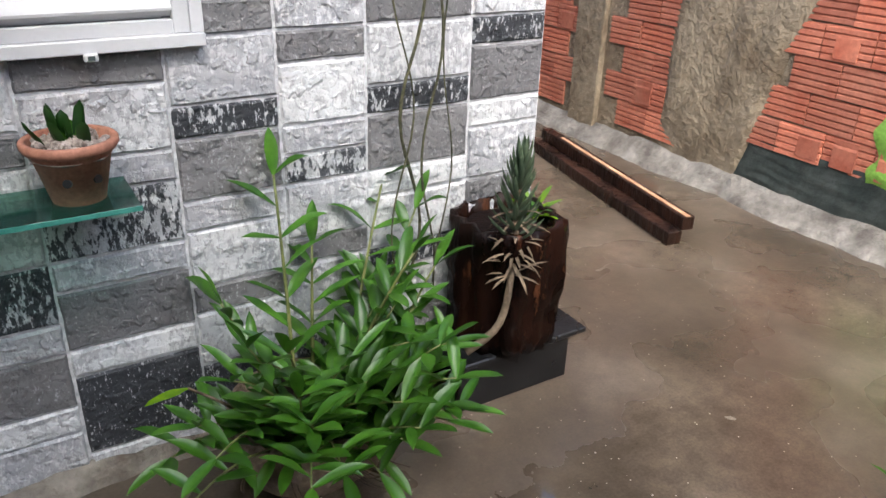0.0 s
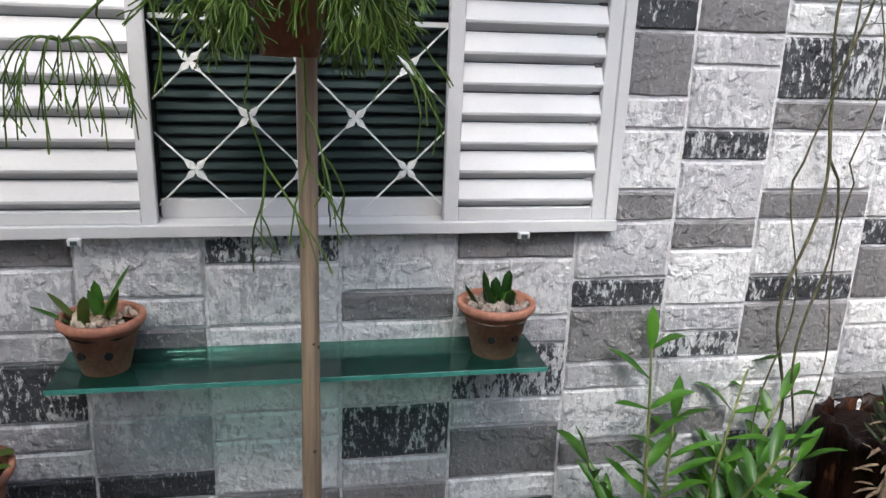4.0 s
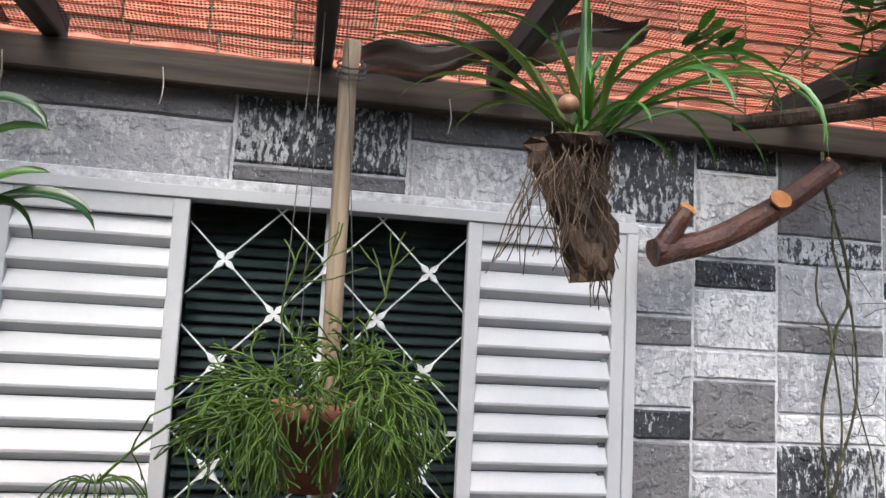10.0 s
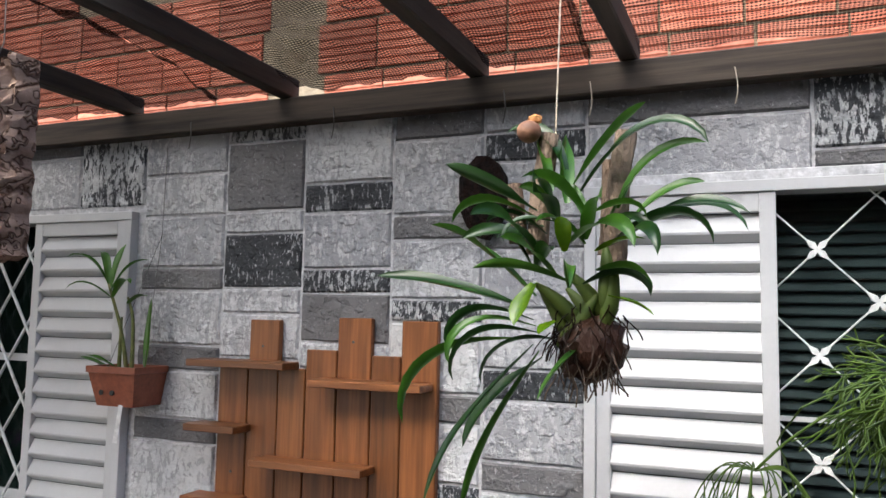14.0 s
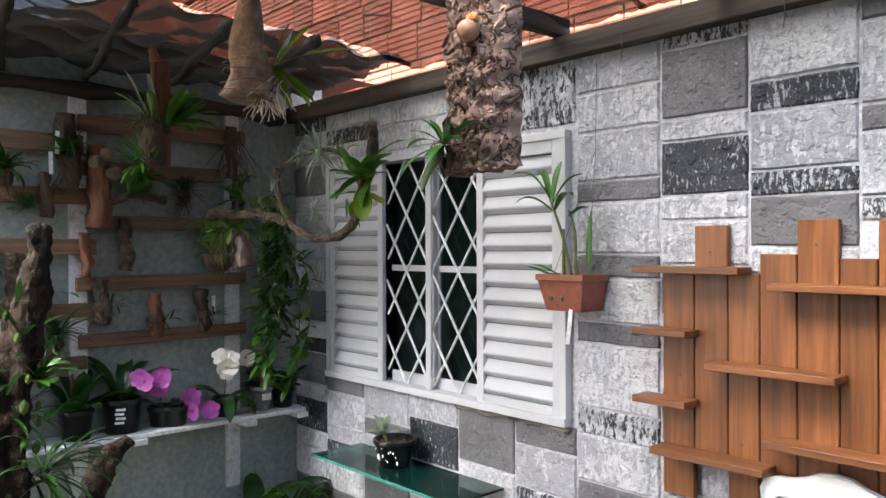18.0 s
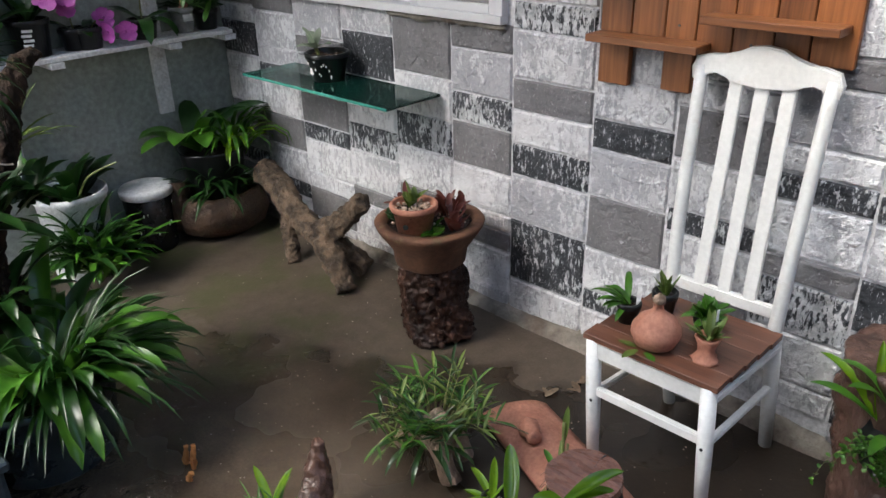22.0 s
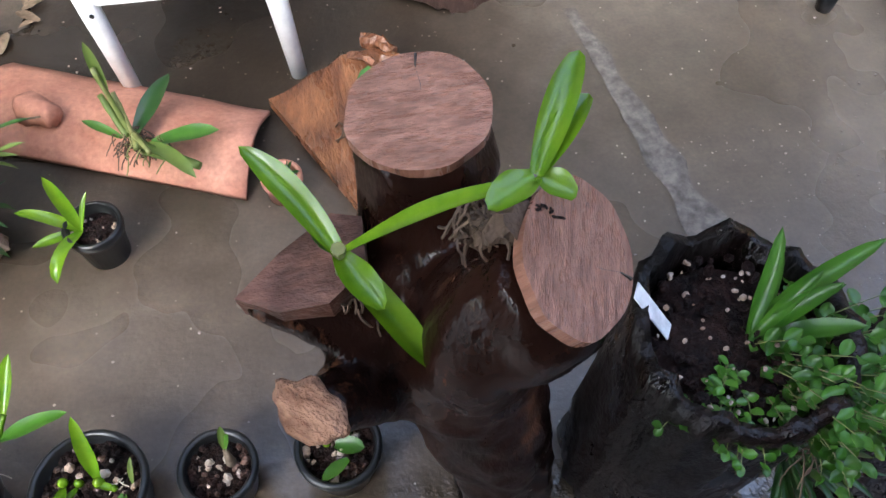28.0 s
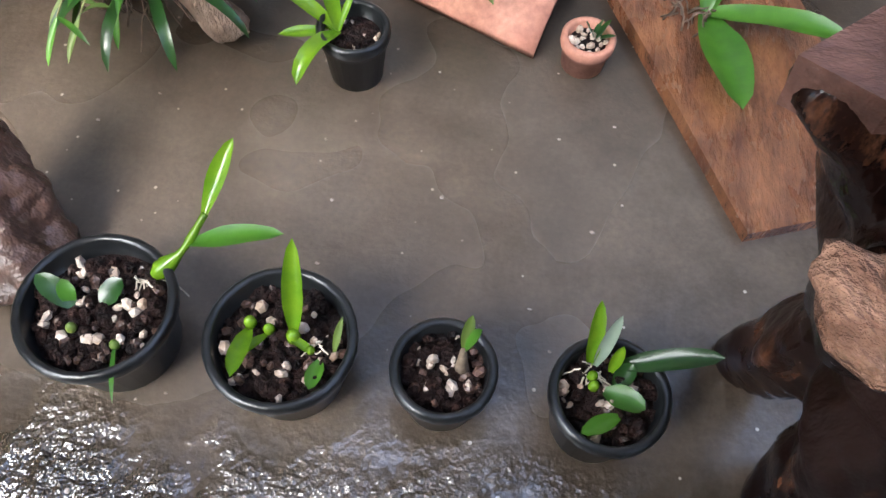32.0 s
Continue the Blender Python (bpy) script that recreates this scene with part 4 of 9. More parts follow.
PEBBLE = two_tone("pebbles", (0.17, 0.13, 0.11), (0.42, 0.36, 0.32), 30, 0.6, bump=0.2)
PUMICE = two_tone("pale_chips", (0.26, 0.16, 0.10), (0.55, 0.46, 0.38), 25, 0.6, bump=0.2)
SHELF_WOOD = wood("oiled_pallet_wood", (0.13, 0.042, 0.012), (0.26, 0.098, 0.032), "Z", 1, 0.42)
SHELF_WOOD_X = wood("oiled_shelf_wood", (0.14, 0.048, 0.016), (0.27, 0.105, 0.038), "X", 1, 0.42)
SEAT_WOOD = wood("brown_seat_wood", (0.075, 0.03, 0.018), (0.15, 0.065, 0.04), "X", 1, 0.45)
POLE_WOOD = wood("tan_pole_wood", (0.17, 0.125, 0.085), (0.33, 0.26, 0.185), "Z", 1, 0.55)
NUT = two_tone("nut_shell", (0.22, 0.10, 0.06), (0.40, 0.21, 0.13), 25, 0.55, bump=0.3)
WIRE = two_tone("thin_wire", (0.05, 0.05, 0.05), (0.12, 0.11, 0.10), 9, 0.5, bump=0)
STRING = two_tone("string", (0.45, 0.38, 0.28), (0.6, 0.52, 0.42), 30, 0.8, bump=0)
WHITE_TAG = two_tone("white_tag", (0.72, 0.72, 0.72), (0.82, 0.82, 0.82), 6, 0.4, bump=0)
MOSS = leaf_material("moss", (0.05, 0.10, 0.02), (0.12, 0.17, 0.05), 0.8, 0.2)


def leaf_part(parent, base, az, el, length, width, droop, material=None, **kw):
    bm = bmesh.new()
    blade(bm, base, az, el, length, width, droop, **kw)
    return part("leaf", bm, material or LEAF, parent, "", True)


def pot_mesh(r_top, r_bot, hgt, wall=0.006, rim=0.008, rim_h=0.022, seg=28):
    return lathe([(r_bot, 0), (r_bot + (r_top - r_bot) * 0.8, hgt - rim_h), (r_top + rim * 0.3, hgt - rim_h), (r_top + rim, hgt - rim_h * 0.6), (r_top + rim, hgt - 0.003), (r_top + rim - 0.003, hgt),
                  (r_top - wall + 0.002, hgt), (r_top - wall, hgt - 0.004), (r_top - wall - 0.003, hgt * 0.72)], seg)


def pot(name, at, r_top, r_bot, hgt, material, label, filler=SOIL, holes=(), group="", chips=0, chip_mat=None, rim=0.008, rz=0.0):
    t = thing(name, at, label, "plant pot", group, rz)
    part("body", pot_mesh(r_top, r_bot, hgt, rim=rim), material, t, "", True)
    bm = lathe([(r_top - 0.012, 0), (r_top - 0.006, 0.004), (r_top * 0.5, 0.009)], 20, 0.1)
    fill = part("soil", bm, filler, t, "dark bark potting mix")
    fill.location.z = hgt * 0.72 - 0.002
    for a in holes:
        bm = lathe([(0.009, 0), (0.009, 0.006)], 12)
        hole = part("drain_hole", bm, BLACK_PLASTIC, t, "dark round air hole")
        rr = r_bot + (r_top - r_bot) * 0.38
        hole.matrix_basis = pose(rr * math.cos(radians(a)), rr * math.sin(radians(a)), hgt * 0.42, 0, 78, a)
    if chips:
        chip_pile(t, r_top * 0.80, hgt * 0.91, int(chips * 1.6), chip_mat or PEBBLE, hgt * 1000)
    return t


def chip_pile(parent, r, z, n, material, seed=1, size=(0.006, 0.013), name="stone"):
    g = random.Random(seed)
    bm = bmesh.new()
    for i in range(n):
        a, q = g.uniform(0, 6.28), r * math.sqrt(g.random())
        s = g.uniform(*size)
        m = Matrix.Translation((q * math.cos(a), q * math.sin(a), z + g.uniform(0, 0.008))) @ Euler((g.random() * 3, g.random() * 3, g.random() * 3)).to_matrix().to_4x4() @ Matrix.Diagonal((s, s * g.uniform(0.6, 1), s * g.uniform(0.5, 0.8), 1))
        bmesh.ops.create_icosphere(bm, subdivisions=1, radius=1, matrix=m)
    ob = part(name, bm, material, parent, "loose stones and chips on the soil")
    ob["kind"] = "stuff"
    return ob


def cane(bm_stem, bm_leaf, base, az, el, length, bend, n, leaf_l, leaf_w, g, start=0.2, r=0.004, blunt=0.02):
    """A leafy cane: stem into one mesh, its leaves into another."""
    p = Vector(base)
    pts = [p.copy()]
    k = 8
    for i in range(k):
        e = radians(el - bend * (i / k))
        p = p + Vector((math.cos(radians(az)) * math.cos(e), math.sin(radians(az)) * math.cos(e), math.sin(e))) * length / k
        pts.append(p.copy())
    tube(pts, [r * (1 - 0.5 * i / k) for i in range(k + 1)], 6, bm_stem)
    for i in range(n):
        t = start + (1 - start) * i / max(1, n - 1)
        q = pts[min(k, int(t * k))]
        side = 1 if i % 2 else -1
        blade(bm_leaf, q, az + side * g.uniform(55, 110) + g.uniform(-20, 20), g.uniform(15, 55), leaf_l * g.uniform(0.75, 1.2), leaf_w * g.uniform(0.8, 1.2), g.uniform(20, 70), 7, 0.3, blunt, root=0.22)
    blade(bm_leaf, pts[-1], az, el - bend + 10, leaf_l * 0.9, leaf_w, 30, 7, 0.3, blunt, root=0.22)


# ---- first corner: clump, log planter, shelf ----
g = random.Random(11)
clump = thing("leafy_orchid_clump", (1.62, -0.2, 0.0), "dense bright green leafy canes in a bowl below the wall", "plant")
part("pot", lathe([(0.13, 0), (0.2, 0.05), (0.215, 0.13), (0.20, 0.19), (0.185, 0.195), (0.17, 0.15)], 24, 0.06), DRIFT, clump, "brown stone-like bowl hidden by leaves", True)
part("soil", lathe([(0.18, 0.14), (0.17, 0.165), (0.05, 0.175)], 20), SOIL, clump)
bs, bl = bmesh.new(), bmesh.new()
for i in range(66):
    a = g.uniform(195, 405)
    q = g.uniform(0.02, 0.17)
    cane(bs, bl, (q * math.cos(radians(a)), q * math.sin(radians(a)) - 0.02, 0.15), a, g.uniform(30, 88), g.uniform(0.14, 0.36), g.uniform(15, 75), 8, 0.13, 0.031, g)
part("stem_tuft", bs, STEM, clump, "", True)["kind"] = "stuff"
part("foliage", bl, LEAF, clump, "glossy pointed green leaves", True)
for x, y, hgt, az, el in ((-0.03, 0.03, 0.62, 80, 84), (0.06, 0.05, 0.42, 60, 80), (0.20, 0.03, 0.60, 40, 68), (0.26, 0.02, 0.52, 25, 66), (0.12, -0.02, 0.5, 330, 72), (0.32, 0.0, 0.38, 10, 62), (-0.12, 0.04, 0.36, 170, 78)):
    bs, bl = bmesh.new(), bmesh.new()
    cane(bs, bl, (x * 0.6, y, 0.15), az, el, hgt, 12, 9, 0.13, 0.032, g, 0.35, 0.006)
    c = part("cane", bs, STEM, clump, "tall jointed cane", True)
    part("leaves", bl, LEAF, c, "", True)
bm = tube(smooth_path([(-0.16, -0.05, 0.2), (-0.22, -0.07, 0.30), (-0.30, -0.06, 0.37)]), 0.0035, 6)
c = part("cane", bm, DRY_STEM, clump, "bare old cane", True)
bm = bmesh.new()
blade(bm, (-0.30, -0.06, 0.37), 190, 5, 0.10, 0.028, 25)
part("leaves", bm, LEAF_LIME, c, "single yellow-green leaf", True)
bm = bmesh.new()
for i in range(16):
    a = g.uniform(180, 340)
    tube(smooth_path([(0.18 * math.cos(radians(a)), 0.18 * math.sin(radians(a)), 0.12), (0.24 * math.cos(radians(a + 9)), 0.24 * math.sin(radians(a + 9)), 0.08), (0.27 * math.cos(radians(a + 20)), 0.26 * math.sin(radians(a + 14)), g.uniform(0.02, 0.1))], 3), 0.0018, 4, bm)
part("root_tuft", bm, ROOT, clump, "pale hanging roots")["kind"] = "stuff"

slab = thing("stone_bench", (2.27, -0.13, 0.0), "low black stone slab bench standing on the wet floor", "bench")
part("slab", boxm((-0.23, -0.125, 0.155), (0.25, 0.125, 0.175), 0.004), BLACK_STONE, slab)
part("leg", boxm((-0.20, -0.105, 0.0), (0.20, -0.085, 0.155), 0.003), BLACK_STONE, slab)
part("leg", boxm((-0.20, 0.085, 0.0), (0.20, 0.105, 0.155), 0.003), BLACK_STONE, slab)


def hollow_log(name, at, r, hgt, material, label, seed, ribs=0.10, rz=0.0, inner=SOIL, seg=40, rings=10, flare=0.0, cat="planter"):
    """An upright hollow trunk piece with ribbed bark, a rim and soil inside."""
    t = thing(name, at, label, cat, "", rz)
    bm = bmesh.new()
    rows = []
    prof = [(1.0 + flare * (1 - i / rings) ** 2, hgt * i / rings) for i in range(rings + 1)] + [(0.88, hgt * 1.0), (0.84, hgt * 0.85)]
    for j, (k, z) in enumerate(prof):
        ring = []
        for i in range(seg):
            a = 2 * math.pi * i / seg
            d = 1 + ribs * (noise.noise((math.cos(a) * 5 + seed, math.sin(a) * 5, z * 2.0)) + 0.5 * noise.noise((math.cos(a) * 12 + seed, math.sin(a) * 12, z * 14)))
            zz = z + (0.05 * hgt * noise.noise((math.cos(a) * 3, math.sin(a) * 3, seed)) if j >= rings else 0)
            ring.append(bm.verts.new((r * k * d * math.cos(a), r * k * d * math.sin(a), max(0, zz))))
        rows.append(ring)
    for a, b in zip(rows, rows[1:]):
        for i in range(seg):
            bm.faces.new((a[i], a[(i + 1) % seg], b[(i + 1) % seg], b[i]))
    bm.faces.new(rows[0][::-1])
    part("trunk", bm, material, t, "", True)
    part("soil", lathe([(r * 0.86, hgt * 0.86), (r * 0.8, hgt * 0.9), (r * 0.3, hgt * 0.92)], 20, 0.1), inner, t)
    return t


hollow_log("log_planter", (2.27, -0.135, 0.175), 0.155, 0.385, STUMP_WOOD, "dark ribbed hollow log planter on the black slab", 3.0, 0.26)
suc = thing("finger_succulent", (2.2, -0.2, 0.53), "grey-green finger-leaved succulent with a bare leaning stem", "plant")
stem_pts = smooth_path([(-0.16, -0.10, -0.27), (-0.06, -0.11, -0.20), (0.0, -0.07, -0.05), (0.03, -0.03, 0.08), (0.05, -0.02, 0.20)])
part("stem", tube(stem_pts, [0.012 - 0.006 * i / len(stem_pts) for i in range(len(stem_pts))], 8), DRY_STEM, suc, "", True)
bm, bd = bmesh.new(), bmesh.new()
for i in range(64):
    t = i / 64
    q = stem_pts[int((0.62 + 0.37 * t) * (len(stem_pts) - 1))]
    blade(bm, q, i * 137.5, 35 + 40 * t, 0.105, 0.015, -25, 4, 0.6, 0.6)
for i in range(64):
    q = stem_pts[int((0.45 + 0.2 * (i / 40)) * (len(stem_pts) - 1))]
    blade(bd, q, i * 99, g.uniform(-50, 40), g.uniform(0.06, 0.11), 0.010, 40, 4, 0.4)
part("leaves", bm, leaf_material("dusky_leaf", (0.05, 0.085, 0.05), (0.11, 0.15, 0.10), 0.6), suc, "narrow upright grey-green leaves")
part("dry_leaves", bd, DRY_STEM, suc, "withered lower leaves")
tuft = thing("rosette_plant", (2.37, -0.12, 0.52), "small bright green rosette in the log planter", "plant")
for i in range(16):
    leaf_part(tuft, (0, 0, 0), i * 137.5, g.uniform(15, 70), g.uniform(0.09, 0.14), 0.02, g.uniform(30, 80), LEAF_LIME if i % 3 else LEAF)

# bare vine stems on the wall
VINE_STEM = two_tone("grey_green_vine", (0.035, 0.036, 0.018), (0.11, 0.105, 0.055), 30, 0.8, bump=0.3)
vine = thing("bare_vine", (2.0, -0.03, 0.35), "thin twisted grey-green vine stems climbing the block wall", "vine")
for k, (dx, tw) in enumerate(((0.0, 0.0), (0.05, 1.7), (-0.04, 3.1), (0.09, 4.4))):
    pts = [(dx * (1 if z < 0.9 else 0.6) + (0.028 if z < 1.55 else 0.05) * math.sin(z * 9.0 + tw) + 0.025 * noise.noise((z * 3, k, 0)) + 0.02 * z, -0.012 - 0.012 * k + 0.012 * math.cos(z * 5 + tw), z) for z in [0.05 * i for i in range(40)]]
    part("stem", tube(pts[: 40 - 3 * k], [0.0042 - 0.0007 * k] * (40 - 3 * k), 6, rough=0.3, seed=k), VINE_STEM, vine, "", True)

bm = bmesh.new()
q = random.Random(14)
for i in range(22):
    z = q.uniform(1.15, 1.95)
    p = Vector((q.uniform(-0.03, 0.08) + 0.02 * z, -0.03, z))
    d = Vector((q.uniform(-1, 1), q.uniform(-0.3, 0.1), q.uniform(-0.5, 1)))
    pts = [p.copy()]
    for k in range(4):
        p = p + d.normalized() * q.uniform(0.015, 0.04)
        p.y = min(p.y, -0.006)
        d += Vector((q.uniform(-0.4, 0.4), 0, q.uniform(-0.4, 0.4)))
        pts.append(p.copy())
    tube(pts, 0.0011, 4, bm, caps=False)
part("side_shoot", bm, VINE_STEM, vine, "fine bare side shoots")["kind"] = "stuff"

# glass shelf with two clay pots


def glass_shelf(at, x0, x1, depth, label):
    t = thing("glass_shelf", at, label, "shelf")
    s = part("pane", boxm((x0, -depth, 0.0), (x1, -0.006, 0.010), 0.001), GREEN_GLASS, t, "green tinted glass pane")
    s.visible_shadow = True
    part("edge", boxm((x0, -depth - 0.003, 0.0), (x1, -depth - 0.0002, 0.010)), GLASS_EDGE, t, "dark green polished edge")
    for x in (x0 + 0.03, x1 - 0.06):
        b = part("bracket", boxm((x, -depth + 0.01, -0.012), (x + 0.032, -0.004, -0.0006), 0.002), BRACKET, t, "pale metal bracket under the glass")
        for yy in (-depth + 0.03, -depth + 0.05):
            part("screw", lathe([(0.004, -0.014), (0.004, -0.012)], 8, centre=(x + 0.016, yy, 0)), BLACK_ALU, b)
    return t


BRACKET = two_tone("pale_bracket", (0.62, 0.68, 0.66), (0.72, 0.76, 0.74), 5, 0.5, bump=0)
glass_shelf((0, 0, 0.785), 0.215, 1.293, 0.2, "long green glass shelf fixed to the block wall")
glass_shelf((0, 0, 0.785), -2.63, -1.75, 0.27, "green glass wall shelf beneath the lattice window")
p = pot("clay_pot", (1.19, -0.1, 0.7955), 0.085, 0.052, 0.13, TERRACOTTA, "terracotta pot with pebbles standing on the glass shelf", PEBBLE, (250, 300), "clay pots on the shelf", 90, PEBBLE)
sp = thing("succulent", (1.19, -0.1, 0.893), "small upright green succulent growing among pebbles", "plant")
for i in range(14):
    leaf_part(sp, (g.uniform(-0.03, 0.03), g.uniform(-0.02, 0.02), 0), g.uniform(0, 360), g.uniform(50, 88), g.uniform(0.05, 0.105), 0.026, g.uniform(-20, 30), LEAF_DARK if i % 3 else LEAF, fold=0.5, blunt=0.7, root=0.5)
p = pot("clay_pot", (0.315, -0.1, 0.7955), 0.083, 0.05, 0.125, TERRACOTTA, "terracotta pot with bark mix standing on the glass shelf", SOIL, (240, 290), "clay pots on the shelf", 50, PUMICE)
sp = thing("young_orchid", (0.315, -0.1, 0.89), "young orchid with short stout leaves in a clay pot", "plant")
for i, (a, e, l) in enumerate(((20, 60, 0.16), (60, 66, 0.10), (150, 70, 0.09), (175, 50, 0.11), (200, 35, 0.12), (300, 75, 0.09), (120, 80, 0.10), (340, 40, 0.08))):
    leaf_part(sp, (U(-0.04, 0.04), U(-0.02, 0.02), 0), a, e, l, 0.026, 5, LEAF_OLIVE if i % 2 else LEAF, blunt=0.5)

# pole
pole = thing("pole", (0.757, -0.232, 0.0), "slim weathered eucalyptus pole propping a rafter", "post")
pts = [(0.006 * math.sin(z * 1.3) - 0.006, 0.004 * math.cos(z * 1.7), z) for z in [0.12 * i for i in range(20)]] + [(0.0, 0, 2.372)]
part("shaft", tube(pts, [0.021 - 0.0012 * (i / 3) * 0.3 for i in range(21)], 12, rough=0.05), POLE_WOOD, pole, "", True)
knot = None
for i in range(14):
    z, a = U(0.3, 2.2), U(180, 360)
    k = part("knot", lathe([(0.004, -0.003), (0.0045, 0.0), (0.002, 0.002)], 8), BARK, pole, "small dark knot")
    k.matrix_basis = pose(0.0185 * math.cos(radians(a)), 0.0185 * math.sin(radians(a)), z, 0, 90, a)
bm = bmesh.new()
for i in range(3):
    tube([(0.03 * math.cos(a), 0.03 * math.sin(a), 2.30 + 0.012 * i + 0.02 * math.sin(a)) for a in [6.29 * k / 14 for k in range(15)]], 0.0025, 5, bm)
part("tie", bm, WIRE, pole, "black tie wound round the head")

# timbers by the boundary wall
for z, dx, w, m, lab in ((0.0, 0.0, 0.075, WET_BARK, "wet dark timber lying on the floor"), (0.065, 0.055, 0.06, WET_BARK, "worn timber with a pale edge lying on another")):
    a, b = Vector((3.52 + dx, 0.30 - dx * 0.3, z)), Vector((3.79 + dx, 1.62, z))
    t = thing("timber", tuple(a), lab, "timber", "loose timbers", math.degrees(math.atan2(b.y - a.y, b.x - a.x)))
    L = (b - a).length
    part("plank", boxm((0, -w / 2, 0), (L, w / 2, 0.063), 0.004), m, t)
    if z:
        part("pale_edge", boxm((0.0, -w / 2 + 0.024, 0.063), (L - 0.2, w / 2 - 0.012, 0.067), 0.001), two_tone("pale_split_wood", (0.34, 0.17, 0.085), (0.52, 0.31, 0.19), 12, 0.7, bump=0.3), t, "pale split strip along the top")

# ribbed clay blocks


def ribbed_block(w, hgt, ribs, depth=0.03):
    bm = bmesh.new()
    prof = [(depth, 0.0)]
    for i in range(ribs):
        z0, z1 = hgt * i / ribs, hgt * (i + 1) / ribs
        d = (z1 - z0)
        prof += [(0.0, z0 + 0.10 * d), (0.001, z0 + 0.70 * d), (0.0055, z0 + 0.78 * d), (0.0055, z0 + 0.95 * d)]
    prof += [(depth, hgt)]
    ends = [[bm.verts.new((x, y, z)) for y, z in prof] for x in (-w / 2, w / 2)]
    k = len(prof)
    for i in range(k):
        bm.faces.new((ends[0][i], ends[0][(i + 1) % k], ends[1][(i + 1) % k], ends[1][i]))
    bm.faces.new(ends[0])
    bm.faces.new(ends[1][::-1])
    bmesh.ops.recalc_face_normals(bm, faces=bm.faces)
    me = bpy.data.meshes.new("clay_block")
    bm.to_mesh(me)
    bm.free()
    me.materials.append(CLAY_BLOCK)
    return me


def clay_blocks():
    me = ribbed_block(0.236, 0.151, 5)
    tall = ribbed_block(0.112, 0.151, 1)
    # boundary wall: courses broken by a rough patch and a concrete pier
    for row in range(11):
        z = 0.13 + row * 0.154
        y = -1.5 + (0.12 if row % 2 else 0.0)
        while y < 2.9:
            in_patch = 0.72 - 0.34 * z + 0.04 * math.sin(row * 2.1) < y < 1.10 + 0.04 * math.sin(row * 1.3) or 1.60 < y < 1.90
            low = z < 0.28 and y < 1.1
            if not in_patch and not low:
                ob = new("clay_block", me)
                ob.parent = wall_east
                ob.matrix_basis = pose(4.258 + U(-0.004, 0.004), y, z + U(-0.003, 0.003), U(-1, 1), U(-0.8, 0.8), 270)
                if U(0, 1) < 0.16:
                    half = new("clay_block", tall)
                    half.parent = wall_east
                    half.matrix_basis = pose(4.252, y + U(-0.05, 0.05), z, U(-2, 2), 0, 270)
            y += 0.24
    me2 = ribbed_block(0.236, 0.186, 6)
    for row in range(10):
        z = 2.25 + row * 0.194
        for i in range(44):
            x = -7.6 + i * 0.245 + (0.03 if row % 2 else 0.0)
            if -1.35 < x < -1.05 or row > 3 and x > -2.33:
                continue
            ob = new("clay_block", me2)
            ob.parent = wall_upper
            ob.matrix_basis = pose(x, 0.49 + U(-0.003, 0.003), z, 0, U(-0.5, 0.5), 0)


# pier, daubed mortar and the cement ledge of the boundary wall
bm = boxm((4.235, 1.66, 0.0), (4.28, 1.90, 2.9), 0.006)
part("pier", bm, MORTAR, wall_east, "concrete pier in the wall")


def daub(y0, y1, z0, z1, seed, material, x=4.262, bulge=0.03, name="mortar_patch", skew=0.0):
    bm = bmesh.new()
    n, m = 26, 30
    gr = []
    for i in range(n + 1):
        col = []
        for j in range(m + 1):
            u, v = i / n, j / m
            edge = min(u, 1 - u, v, 1 - v)
            yy, zz = y0 + skew * v + (y1 - y0 - skew * v) * u, z0 + (z1 - z0) * v
            yy += 0.05 * noise.noise((v * 6, seed, u * 2))
            zz += 0.04 * noise.noise((u * 6, seed + 4, v * 2))
            d = bulge * min(1, edge * 12) * (0.75 + 0.5 * noise.noise((u * 7 + seed, v * 9, 0)) + 0.35 * noise.noise((u * 20, v * 24, seed)))
            col.append(bm.verts.new((x + 0.006 - d, yy, zz)))
        gr.append(col)
    for i in range(n):
        for j in range(m):
            bm.faces.new((gr[i][j], gr[i + 1][j], gr[i + 1][j + 1], gr[i][j + 1]))
    part(name, bm, material, wall_east, "rough mortar daubed over the blocks", True)


daub(0.64, 1.16, 0.05, 2.8, 2.0, MORTAR, skew=-0.86)
daub(-0.95, 0.62, 0.02, 0.34, 5.0, two_tone("green_stained_cement", (0.03, 0.04, 0.036), (0.07, 0.08, 0.072), 6, 0.8, bump=0.8, fine=30), bulge=0.010)
daub(1.95, 2.35, 0.75, 1.6, 9.0, MORTAR, bulge=0.025)
LIME = two_tone("lime_green_paint", (0.24, 0.46, 0.06), (0.30, 0.54, 0.10), 4, 0.6, bump=0.4)
daub(-0.75, -0.05, 0.28, 0.82, 7.0, LIME, x=4.252, bulge=0.014, name="paint_patch")
bm = bmesh.new()
rows = []
for i in range(120):
    y = -3.6 + 8.1 * i / 119
    d = 0.105 + 0.04 * noise.noise((y * 2.3, 1, 0)) + 0.025 * noise.noise((y * 9, 3, 0))
    hh = 0.05 + 0.02 * noise.noise((y * 3.7, 8, 0)) + 0.012 * noise.noise((y * 15, 8, 0))
    rows.append([bm.verts.new(q) for q in ((4.266, y, hh + 0.05), (4.24, y, hh + 0.03), (4.27 - d * 0.6, y, hh * 0.9), (4.27 - d, y, hh * 0.35), (4.25 - d, y, 0.0))])
for a, b in zip(rows, rows[1:]):
    for k in range(4):
        bm.faces.new((a[k], a[k + 1], b[k + 1], b[k]))
